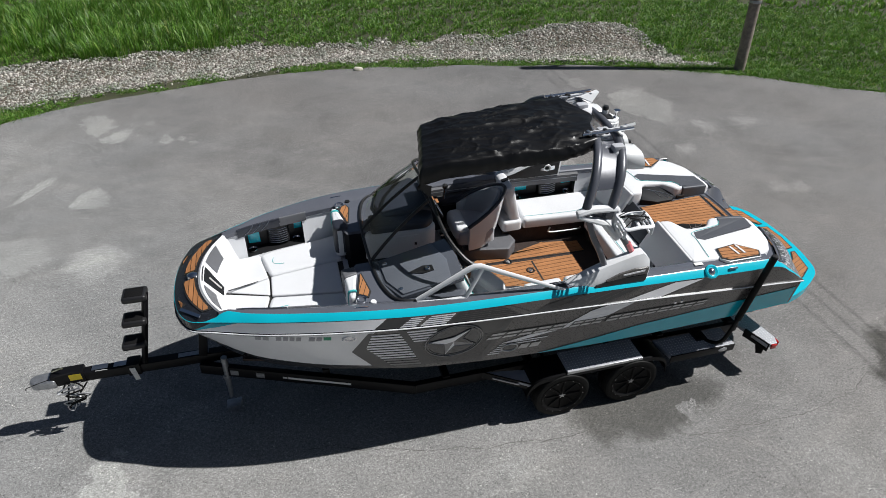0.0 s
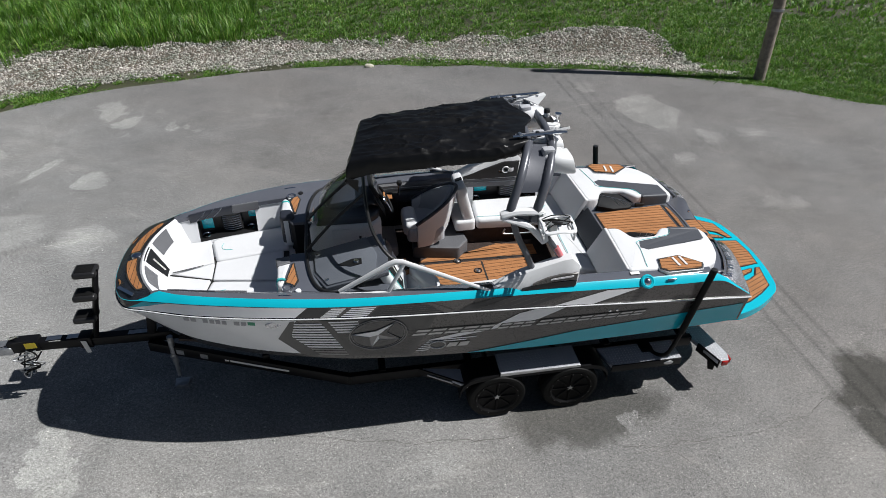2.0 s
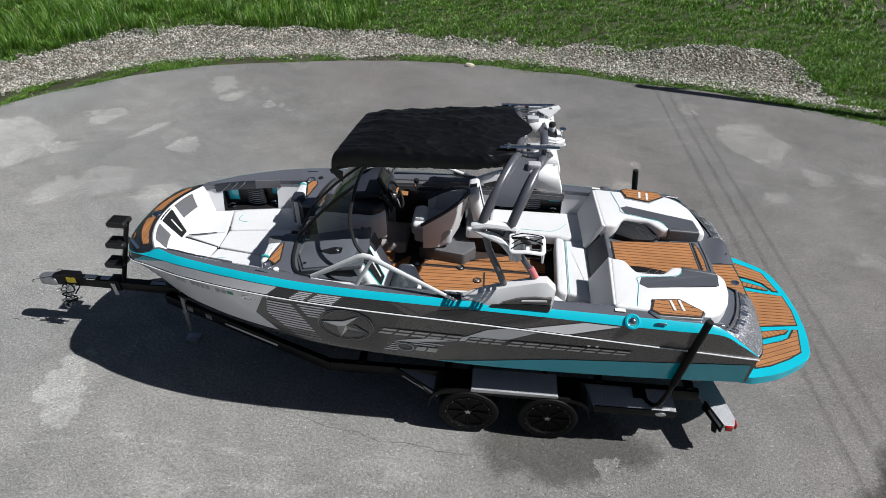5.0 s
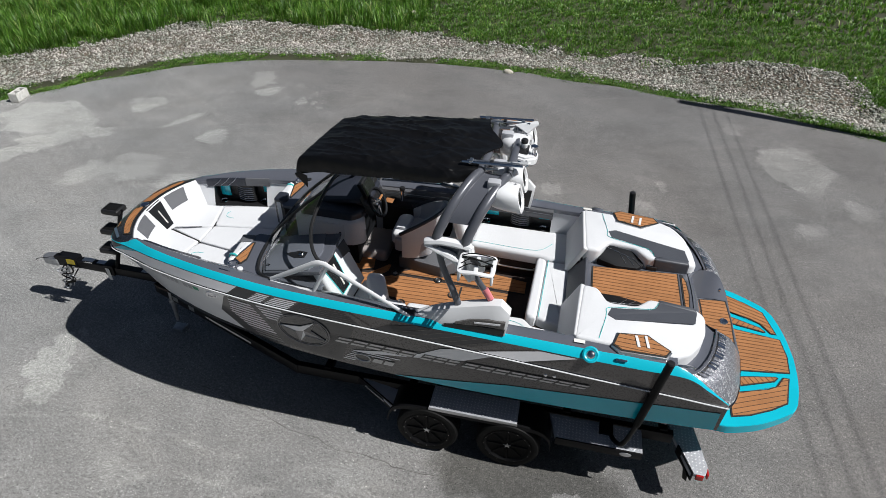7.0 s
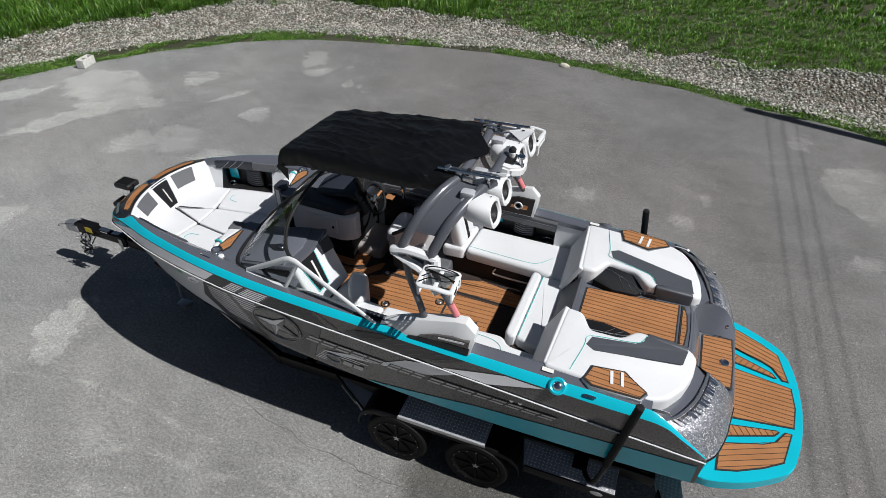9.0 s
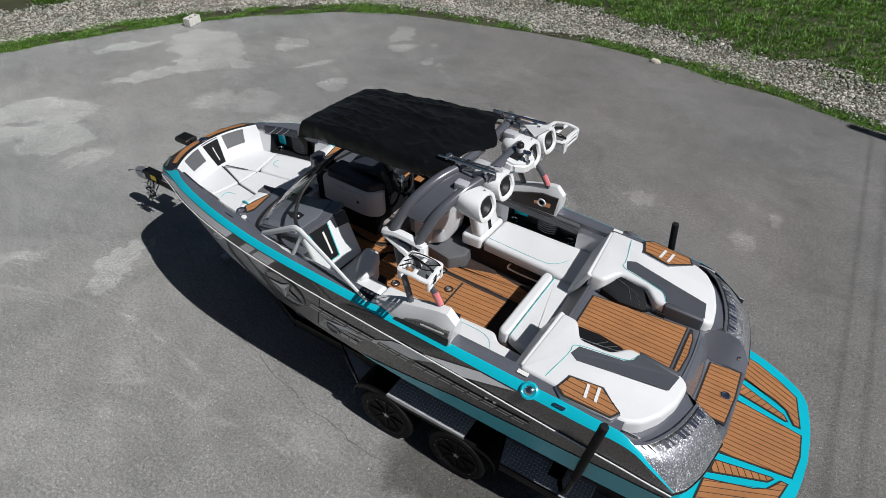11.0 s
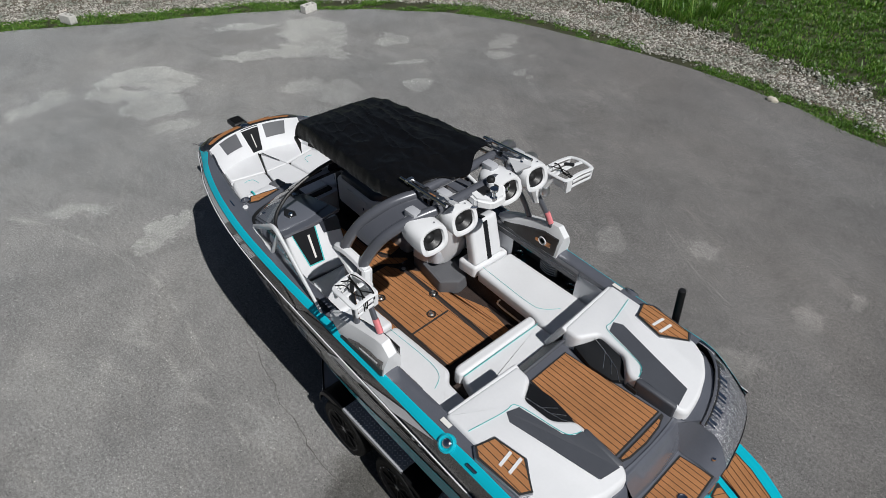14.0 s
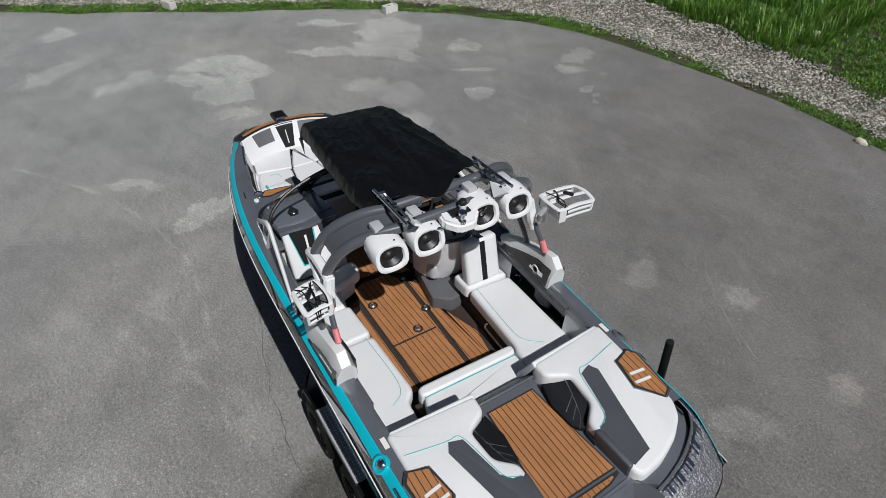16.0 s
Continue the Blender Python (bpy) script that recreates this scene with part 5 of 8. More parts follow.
    for x, y in ((3.42, 0.215), (3.95, 0.20), (4.16, -0.02), (3.62, -0.27)):
        ring = part("floor_ring", lathe_bm([(0.030, 0), (0.040, 0.010), (0.048, 0.010), (0.055, 0.0)], 20, Matrix.Translation((x, y, FLOOR + 0.008))), BLACK_PLASTIC, BOAT, "black flush latch ring")
        part("pull", lathe_bm([(0, 0.006), (0.02, 0.006), (0.026, 0.0)], 14, Matrix.Translation((x, y, FLOOR + 0.012))), ALU, ring, "steel pull")


build_cockpit()
for s in (-1, 1):
    rows = [[(x, s * (yin(x) + 0.006 - k), DECK_Z(x) - 0.02 - d) for k, d in ((0.0, 0.0), (0.03, 0.03), (0.034, 0.13))] for x in np.linspace(2.95, 5.16, 16)]
    part("side_bolster", thick(grid_bm(rows), 0.02), GREY_VINYL, BOAT, "dark grey stitched side bolster")
    part("bolster_seam", tube_bm([(x, s * (yin(x) - 0.034), DECK_Z(x) - 0.08) for x in np.linspace(2.97, 5.14, 12)], 0.003, 5), ALU, BOAT, "silver seam")


# ---- the boat: stern ----
PAD = [(5.495, 1.08), (5.545, 0.30), (5.70, 0.31), (5.80, 0.50), (6.07, 0.48), (6.20, 0.335), (6.68, 0.36), (6.74, 0.42), (6.715, 0.64), (6.645, 0.84), (6.53, 1.01), (6.40, 1.085)]
pad_z = lambda x, y: -0.058 * (x - 5.6) - 0.30 * max(0, x - 6.62)


def build_stern():
    body = [(5.52, -1.10), (6.48, -1.17), (6.64, -1.06), (6.77, -0.84), (6.84, -0.50), (6.68, -0.345), (6.68, 0.345), (6.84, 0.50), (6.77, 0.84), (6.64, 1.06), (6.48, 1.17), (5.52, 1.10)]
    part("stern_deck", slab_bm(body, 1.05, 1.716, 0.02, 2, lambda x, y: -0.012 * (x - 5.6)), DECK_GREY, BOAT, "glossy grey stern deck")
    for s in (-1, 1):
        poly = PAD if s > 0 else mirror_poly(PAD)
        pad = part("sun_pad", slab_bm(poly, 1.70, 1.895, 0.036, 4, pad_z), WHITE_VINYL, BOAT, "white vinyl stern sun pad with grey band and teal piping")
        grey = [(5.795, 0.70), (5.83, 0.592), (6.2, 0.514), (6.272, 0.45), (6.29, 0.378), (6.65, 0.40), (6.615, 0.585), (6.3, 0.65), (5.87, 0.745)]
        part("grey_band", slab_bm(grey if s > 0 else mirror_poly(grey), 1.893, 1.8985, 0.0, 2, pad_z), SLATE_VINYL, pad, "grey vinyl band", smooth=False)
        piping("piping", [(5.72, s * 1.04, 1.898 + pad_z(5.72, 1)), (5.775, s * 0.76, 1.898 + pad_z(5.775, 0.7)), (5.785, s * 0.68, 1.898 + pad_z(5.785, 0.7)), (5.82, s * 0.585, 1.898 + pad_z(5.82, 0.5)), (6.19, s * 0.504, 1.898 + pad_z(6.19, 0.5)), (6.264, s * 0.44, 1.898 + pad_z(6.264, 0.5)), (6.282, s * 0.375, 1.89 + pad_z(6.28, 0.5))], pad, 0.003)
        side = [(6.285, 0.326), (6.655, 0.348), (6.648, 0.41), (6.285, 0.385)]
        part("grey_side", slab_bm(side if s > 0 else mirror_poly(side), 1.73, 1.8985, 0.022, 3, pad_z), SLATE_VINYL, pad, "grey vinyl side of the pad")
        blk = [(5.69, 0.29), (5.74, 0.36), (5.81, 0.505), (6.06, 0.485), (6.155, 0.40), (6.195, 0.335), (6.12, 0.27), (5.9, 0.245)]
        tilt = lambda x, y: -0.10 * (x - 5.6) + 0.30 * (abs(y) - 0.25)
        part("black_side_panel", slab_bm(blk if s > 0 else mirror_poly(blk), 1.70, 1.792, 0.012, 2, tilt), BLACK_VINYL, pad, "black vinyl side panel with silver stitching")
        for k in range(3):
            x0 = 5.80 + k * 0.085
            pp = [(x0 - 0.02, 0.46 - 0.02 * k), (x0 + 0.12, 0.43 - 0.03 * k), (x0 + 0.20, 0.30)]
            part("stitching", tube_bm([(a, s * b, 1.7945 + tilt(a, b)) for a, b in pp], 0.003, 5), ALU, pad, "silver stitching")
        part("latch_pocket", slab_bm([(6.22, s * 0.345), (6.22, s * 0.315), (6.33, s * 0.315), (6.33, s * 0.345)] if s < 0 else [(6.22, 0.315), (6.22, 0.345), (6.33, 0.345), (6.33, 0.315)], 1.69, 1.755, 0.008, 2), BLACK_PLASTIC, BOAT, "black latch")
        ins = [(5.84, 1.09), (5.89, 0.93), (6.15, 0.88), (6.36, 1.03), (6.31, 1.12), (5.92, 1.145)]
        zt = 1.902
        frame_p = [(p[0] + (0.012 if p[0] > 6.1 else -0.012), p[1] + (0.012 if p[1] > 1.0 else -0.012)) for p in ins]
        part("pad_frame", slab_bm(frame_p if s > 0 else mirror_poly(frame_p), 1.80, zt, 0.01, 2, pad_z), ALU, BOAT, "silver step frame", smooth=True)
        teak("stern_step_pad", ins if s > 0 else mirror_poly(ins), zt, BOAT, 0, 0.055, pad_z, "tan foam step pad in the stern sun pad")
        for dx, y0, y1 in ((0.0, 0.93, 1.07), (0.085, 0.91, 1.06)):
            part("step_bar", slab_bm([(6.04 + dx, s * y0), (6.065 + dx, s * y0), (6.085 + dx, s * y1), (6.06 + dx, s * y1)], zt + 0.008, zt + 0.018, 0, 2, pad_z), WHITE_PAINT, BOAT, "white step bar", smooth=False)
    # centre walkway
    dz = lambda x, y: -0.014 * (x - 5.65)
    teak("stern_walkway_pad", [(5.65, -0.235), (5.65, 0.235), (6.555, 0.325), (6.555, -0.325)], 1.718, BOAT, 0, 0.052, dz, "tan faux-teak stern walkway panel")
    teak("stern_walkway_edge_pad", [(6.575, -0.325), (6.575, 0.325), (6.60, 0.315), (6.635, 0.2), (6.65, 0.0), (6.635, -0.2), (6.60, -0.315)], 1.718, BOAT, 0, 0.052, dz)
    # moulded slope and step
    rows = []
    for y in np.linspace(-0.38, 0.38, 13):
        b = 1 - (abs(y) / 0.38) ** 2
        rows.append([(6.655 + 0.02 * b, y, 1.712), (6.70 + 0.02 * b, y, 1.69), (6.76 + 0.03 * b, y, 1.55), (6.80 + 0.02 * b, y, 1.44), (6.84, y, 1.425), (7.14, y, 1.415), (7.155, y, 1.40), (7.155, y, 1.02)])
    part("transom_slope", grid_bm(rows), DECK_GREY, BOAT, "glossy grey moulded transom slope")
    teak("transom_step_pad", [(6.835, -0.30), (6.835, 0.30), (7.12, 0.335), (7.135, 0.0), (7.12, -0.335)], 1.428, BOAT, 0, 0.052, None, "tan faux-teak transom step pad")
    cap = part("step_cap", lathe_bm([(0, 0.006), (0.026, 0.008), (0.034, 0.012), (0.042, 0.010), (0.046, 0)], 20, Matrix.Translation((7.05, -0.02, 1.438))), CHROME, BOAT, "chrome round filler cap")
    # metal-flake quarters with louvres
    for s in (-1, 1):
        up = smooth_curve([(6.46, 1.20, 1.762), (6.62, 1.085, 1.742), (6.75, 0.86, 1.725), (6.82, 0.64, 1.715), (6.85, 0.47, 1.705)], 6)
        mid = smooth_curve([(6.66, 1.225, 1.66), (6.80, 1.10, 1.66), (6.93, 0.88, 1.655), (6.99, 0.66, 1.65), (7.01, 0.50, 1.63)], 6)
        low = smooth_curve([(6.90, 1.225, 1.475), (7.0, 1.10, 1.455), (7.08, 0.88, 1.435), (7.12, 0.66, 1.425), (7.145, 0.50, 1.42)], 6)
        bot = smooth_curve([(6.90, 1.16, 1.05), (6.98, 1.0, 1.04), (7.02, 0.80, 1.03), (7.05, 0.6, 1.02), (7.06, 0.36, 1.02)], 6)
        rows = []
        for u, m, l, b in zip(up, mid, low, bot):
            rows.append([(p[0], s * p[1], p[2]) for p in (*smooth_curve([u, m, l], 4), l + Vector((0.0, 0.0, -0.03)))])
        part("transom_quarter", grid_bm(rows), FLAKE, BOAT, "silver metal-flake stern quarter")
        part("transom_face", grid_bm([[(p[0], s * p[1], p[2]) for p in (l + Vector((0, 0, -0.03)), b)] for l, b in zip(low, bot)]), HULL_BLACK, BOAT, "black transom face")
        part("quarter_trim", tube_bm([(p[0], s * p[1], p[2] - 0.02) for p in low], 0.012, 6), HULL_BLACK, BOAT, "black transom trim")
        part("pad_rim", tube_bm([(p[0], s * p[1], p[2]) for p in up], 0.012, 6), DECK_GREY, BOAT, "grey rim")
        lo_j, hi_j = 4, len(up) - 2
        # the shade between the slats is a black sheet laid on the quarter
        back = [[Vector((p[0], s * p[1], p[2] + 0.004)) for p in (up[j].lerp(mid[j], 0.10), up[j].lerp(mid[j], 0.60))] for j in range(lo_j, hi_j + 1)]
        part("louvre_gap_sheet", thick(grid_bm(back), 0.004), BLACK_PLASTIC, BOAT, "black backing sheet for the shaded gaps between the louvre slats")
        for k in range(14):
            t = lo_j + 0.3 + k * (hi_j - lo_j - 0.6) / 14
            j, f = int(t), t - int(t)
            g = min(1.0, f + 0.85 * (hi_j - lo_j - 0.6) / 14 / 1.0)
            ua, ma = up[j].lerp(up[j + 1], f), mid[j].lerp(mid[j + 1], f)
            ub, mb = up[j].lerp(up[j + 1], g), mid[j].lerp(mid[j + 1], g)
            q = [Vector((p[0], s * p[1], p[2] + 0.012)) for p in (ua.lerp(ma, 0.14), ub.lerp(mb, 0.14), ub.lerp(mb, 0.56), ua.lerp(ma, 0.56))]
            part("louvre", board_bm(q, 0.006), CHROME, BOAT, "bright stern louvre slat", smooth=False)
        wall_top = smooth_curve([(6.66, 0.36, 1.712), (6.85, 0.47, 1.705), (7.01, 0.50, 1.63), (7.145, 0.50, 1.42)], 5)
        wall_low = smooth_curve([(6.67, 0.335, 1.70), (6.80, 0.325, 1.45), (7.0, 0.34, 1.43), (7.15, 0.35, 1.415)], 5)
        part("channel_wall", grid_bm([[(p[0], s * p[1], p[2]), (q[0], s * q[1], q[2])] for p, q in zip(wall_top, wall_low)]), DECK_GREY, BOAT, "glossy grey walkway side wall")
        part("stern_knob", lathe_bm([(0, 0.02), (0.015, 0.016), (0.018, 0)], 12, Matrix.Translation((7.05, s * 0.42, 1.50))), CHROME, BOAT, "small chrome knob")
        part("stern_cleat", tube_bm(smooth_curve([(6.40, s * 1.14, 1.80), (6.43, s * 1.14, 1.815), (6.54, s * 1.13, 1.81), (6.57, s * 1.125, 1.795)], 4), 0.012, 8), CHROME, BOAT, "stern cleat")
    # swim platform
    half = [(6.90, 1.06), (7.05, 1.08), (7.32, 1.0), (7.54, 0.88), (7.72, 0.74), (7.79, 0.56), (7.84, 0.3), (7.86, 0.0)]
    half = [tuple(p[:2]) for p in smooth_curve([(x, y, 0) for x, y in half], 4)]
    outline = half + [(x, -y) for x, y in half[-2::-1]]
    outline = outline[::-1]
    plat = part("swim_platform", slab_bm(outline, 0.965, 1.065, 0.028, 3, both=True), TEAL, BOAT, "teal swim platform with tan foam pads")
    zt = 1.066
    for s in (-1, 1):
        o = [(7.10, 0.92), (7.10, 0.96), (7.28, 0.905), (7.50, 0.79), (7.67, 0.67), (7.755, 0.32), (7.69, 0.32), (7.60, 0.46), (7.50, 0.52), (7.12, 0.65)]
        teak("platform_pad", o if s > 0 else mirror_poly(o), zt, BOAT, s * -24, 0.055, None, "tan foam platform pad")
        sm = [(7.14, 0.58), (7.60, 0.40), (7.645, 0.34), (7.62, 0.325), (7.16, 0.42)]
        teak("platform_insert_pad", sm if s > 0 else mirror_poly(sm), zt, BOAT, 60 * s, 0.055)
    teak("platform_centre_pad", [(7.16, -0.34), (7.16, 0.34), (7.775, 0.25), (7.80, 0.0), (7.775, -0.25)], zt, BOAT, 0, 0.052, None, "tan foam centre platform pad")
    for s in (-1, 1):
        cp = part("gunwale_cap", lathe_bm([(0.075, -0.02), (0.075, 0.008), (0.06, 0.016), (0.045, 0.006)], 24, Matrix.Translation((5.66, s * 1.205, 1.832)) @ Euler((radians(s * -40), 0, 0)).to_matrix().to_4x4()), TEAL if s < 0 else DECK_GREY, BOAT, "round cap surround")
        part("cap", lathe_bm([(0, 0.022), (0.02, 0.02), (0.036, 0.012), (0.044, 0.0)], 20, Matrix.Translation((5.66, s * 1.207, 1.835)) @ Euler((radians(s * -40), 0, 0)).to_matrix().to_4x4()), CHROME, cp, "chrome filler cap")
        part("side_vent", box_bm(5.93, s * 1.205, 1.825, 0.10, 0.022, 0.016, 0.005, 2, Euler((radians(s * -42), 0, 0)).to_matrix().to_4x4()), CHROME, BOAT, "small chrome vent")
        part("warning_label", board_bm([(5.50, s * 1.09, 1.885), (5.60, s * 1.09, 1.882), (5.60, s * 1.13, 1.880), (5.50, s * 1.13, 1.883)], 0.003), LABEL_WHITE, BOAT, "white warning label", smooth=False)


build_stern()


# ---- the boat: windscreen, tower, bimini ----
def build_windscreen():
    ws = part("windscreen_base", tube_bm(smooth_curve([(2.55, -1.01, 1.925), (2.36, -0.94, 1.925), (2.26, -0.74, 1.925), (2.21, -0.4, 1.925), (2.20, 0.0, 1.925), (2.21, 0.4, 1.925), (2.26, 0.74, 1.925), (2.36, 0.94, 1.925), (2.55, 1.01, 1.925)], 6), 0.017, 8), BLACK_PLASTIC, BOAT, "black curved windscreen base frame")
    base = smooth_curve([(3.12, -1.075, 1.935), (2.75, -1.05, 1.94), (2.52, -1.0, 1.925), (2.36, -0.92, 1.925), (2.26, -0.72, 1.925), (2.21, -0.36, 1.925), (2.20, 0.0, 1.925)], 6)
    top = smooth_curve([(3.14, -1.055, 2.27), (3.05, -1.02, 2.30), (2.97, -0.93, 2.36), (2.90, -0.76, 2.43), (2.87, -0.55, 2.49), (2.86, -0.28, 2.55), (2.865, 0.0, 2.575)], 6)
    tb = [*base, *[Vector((p.x, -p.y, p.z)) for p in base[-2::-1]]]
    tt = [*top, *[Vector((p.x, -p.y, p.z)) for p in top[-2::-1]]]
    n = len(base)
    gap = [i for i in range(len(tb)) if abs(tb[i].y) <= 0.33]
    for nm, ids in (("glass_pane", range(0, gap[0] + 1)), ("glass_pane", range(gap[0], gap[-1] + 1)), ("glass_pane", range(gap[-1], len(tb)))):
        rows = [[tb[i].lerp(tt[i], k) + Vector((-0.03, 0, 0.01)) * math.sin(math.pi * k) for k in np.linspace(0, 1, 5)] for i in ids]
        g = part(nm, grid_bm(rows), GLASS, ws, "tinted glass windscreen pane")
        g.visible_shadow = False
    part("top_frame", tube_bm(tt, 0.018, 8), BLACK_PLASTIC, ws, "black windscreen top frame")
    for i in (gap[0], gap[-1]):
        part("mullion", tube_bm([tb[i].lerp(tt[i], k) + Vector((-0.03, 0, 0.01)) * math.sin(math.pi * k) for k in np.linspace(0, 1, 5)], 0.017, 8), BLACK_PLASTIC, ws, "black walk-through frame")
    for s in (-1, 1):
        fr = part("side_frame", tube_bm([(2.53, s * 1.02, 1.95), (2.78, s * 1.04, 2.105), (3.03, s * 1.055, 2.262), (3.08, s * 1.058, 2.282), (3.14, s * 1.062, 2.278), (3.20, s * 1.07, 2.25), (3.6, s * 1.125, 2.075), (3.99, s * 1.18, 1.905)], [0.024, 0.028, 0.031, 0.031, 0.03, 0.028, 0.024, 0.018], 10, flat=0.75), WHITE_PAINT, ws, "white windscreen side frame")
        part("sill_rail", tube_bm(smooth_curve([(2.53, s * 1.025, 1.94), (2.75, s * 1.06, 1.925), (3.0, s * 1.085, 1.94)], 4), 0.02, 8), WHITE_PAINT, ws, "white sill rail")
        part("strut", tube_bm([(2.99, s * 1.085, 1.925), (3.16, s * 1.065, 2.255)], 0.02, 8), WHITE_PAINT, ws, "white strut")
        rows = [[(3.02 + 0.9 * k, s * (1.085 + 0.10 * k), 1.925), (3.16 + 0.80 * k, s * (1.066 + 0.11 * k), 2.24 - 0.33 * k)] for k in np.linspace(0, 1, 5)]
        part("side_glass", grid_bm(rows), GLASS, ws, "tinted glass side pane").visible_shadow = False
        part("gunwale_tread", box_bm(3.55, s * 1.13, 1.925, 0.95, 0.05, 0.012, 0.004), BLACK_PLASTIC, BOAT, "black gunwale trim")


build_windscreen()


def loft_ring(sections):
    """A closed skin through rings of points, with its ends shut."""
    bm = grid_bm(sections, closed_v=True)
    bm.verts.ensure_lookup_table()
    k = len(sections[0])
    for ring in (sections[0], sections[-1]):
        vs = []
        for p in ring:
            vs.append(min(bm.verts, key=lambda v: (v.co - Vector(p)).length))
        try:
            bm.faces.new(vs)
        except ValueError:
            pass
    return bm


def build_tower():
    tw = part("tower_crossbar", tube_bm(smooth_curve([(4.47, -0.46, 3.13), (4.50, 0.0, 3.15), (4.47, 0.46, 3.13)], 6), 0.042, 10), GREY_TUBE, BOAT, "grey metallic wakeboard tower")
    part("rear_crossbar", tube_bm(smooth_curve([(4.71, -0.46, 3.11), (4.73, 0.0, 3.13), (4.71, 0.46, 3.11)], 6), 0.042, 10), GREY_TUBE, tw)
    for s in (-1, 1):
        part("front_tube", tube_bm(smooth_curve([(4.175, s * 0.985, 2.60), (4.20, s * 0.965, 2.75), (4.29, s * 0.86, 2.96), (4.39, s * 0.66, 3.09), (4.47, s * 0.46, 3.13)], 7), 0.044, 12), GREY_TUBE, tw)
        part("rear_tube", tube_bm(smooth_curve([(4.42, s * 1.0, 2.58), (4.46, s * 0.975, 2.74), (4.55, s * 0.87, 2.95), (4.64, s * 0.67, 3.07), (4.71, s * 0.46, 3.11)], 7), 0.044, 12), GREY_TUBE, tw)
        A = smooth_curve([(4.25, s * 0.93, 2.86), (4.29, s * 0.86, 2.96), (4.39, s * 0.66, 3.09), (4.47, s * 0.46, 3.13)], 4)
        B = smooth_curve([(4.51, s * 0.935, 2.86), (4.55, s * 0.87, 2.95), (4.64, s * 0.67, 3.07), (4.71, s * 0.46, 3.11)], 4)
        part("web_plate", thick(grid_bm([[a, a.lerp(b, 0.5) + Vector((0, 0, -0.008)), b] for a, b in zip(A, B)]), 0.02), GREY_TUBE, tw)
        # white knuckle bracket with a window
        ky = lambda z: s * (0.99 + 0.18 * (2.7 - z))
        kp = lambda *q: [(x, ky(z), z) for x, z in q]
        kn = part("knuckle", tube_bm(smooth_curve(kp((4.09, 2.665), (4.22, 2.69), (4.36, 2.685), (4.50, 2.665)), 4), [0.03] + [0.036] * 11 + [0.034], 8, flat=1.25), WHITE_PAINT, tw, "white cast tower knuckle")
        part("knuckle_arm", tube_bm(smooth_curve(kp((4.10, 2.65), (4.22, 2.595), (4.36, 2.545), (4.46, 2.44), (4.53, 2.36)), 4), [0.028] * 6 + [0.036] * 11, 8, flat=1.25), WHITE_PAINT, kn, "white lower arm")
        part("knuckle_heel", tube_bm(smooth_curve(kp((4.49, 2.67), (4.505, 2.56), (4.52, 2.46), (4.54, 2.37)), 4), [0.04] * 5 + [0.046] * 4 + [0.038] * 4, 8, flat=1.2), WHITE_PAINT, kn, "white heel")
        part("knuckle_back", thick(grid_bm([[Vector((x, ky(z) - s * 0.028, z)) for x, z in ((4.16, 2.66), (4.46, 2.66))], [Vector((x, ky(z) - s * 0.028, z)) for x, z in ((4.34, 2.56), (4.48, 2.55))]]), 0.008), GREY_TUBE, kn, "grey inner web", smooth=False)
        # lower legs, fairing
        part("front_leg", tube_bm(smooth_curve([(4.44, s * 1.10, 2.05), (4.36, s * 1.07, 2.24), (4.27, s * 1.03, 2.42), (4.22, s * 1.0, 2.58)], 5), 0.032, 10, flat=0.8), GREY_TUBE, tw, "grey lower leg")
        part("rear_leg", tube_bm(smooth_curve([(4.74, s * 1.07, 2.13), (4.63, s * 1.06, 2.30), (4.53, s * 1.04, 2.44)], 5), 0.03, 10, flat=0.8), GREY_TUBE, tw, "grey lower leg")
        part("warning_label", tube_bm([(4.715, s * 1.07, 2.18), (4.655, s * 1.065, 2.285)], 0.033, 10, flat=0.83), PINK_LABEL, tw, "red warning label on the leg")
        secs = []
        for t in np.linspace(0, 1, 11):
            x = 4.02 + 0.86 * t
            h = float(np.interp(t, [0, 0.12, 0.45, 0.85, 0.97, 1.0], [0.03, 0.10, 0.22, 0.335, 0.33, 0.24]))
            w = float(np.interp(t, [0, 0.3, 1.0], [0.10, 0.20, 0.19]))
            zb = DECK_Z(x) - 0.03
            yc = 1.10
            secs.append([(x, s * (yc + w / 2), zb), (x + 0.02 * t, s * (yc + w * 0.46), zb + h * 0.55), (x + 0.03 * t, s * (yc + w * 0.22), zb + h * 0.95), (x + 0.03 * t, s * (yc - w * 0.2), zb + h), (x + 0.02 * t, s * (yc - w * 0.46), zb + h * 0.6), (x, s * (yc - w / 2), zb)])
        fb = loft_ring(secs)
        part("fairing", fb, WHITE_PAINT, tw, "white tower base fairing")
        def skin(t, f, k, off):
            """A point on the fairing's outer (k = 1) or inner (k = -1) face at height fraction f."""
            x = 4.02 + 0.86 * t
            h = float(np.interp(t, [0, 0.12, 0.45, 0.85, 0.97, 1.0], [0.03, 0.10, 0.22, 0.335, 0.33, 0.24]))
            w = float(np.interp(t, [0, 0.3, 1.0], [0.10, 0.20, 0.19]))
            return (x + 0.02 * t * f / 0.55, s * (1.10 + k * (w * (0.5 - 0.04 * f / 0.55) + off)), DECK_Z(x) - 0.03 + h * f)

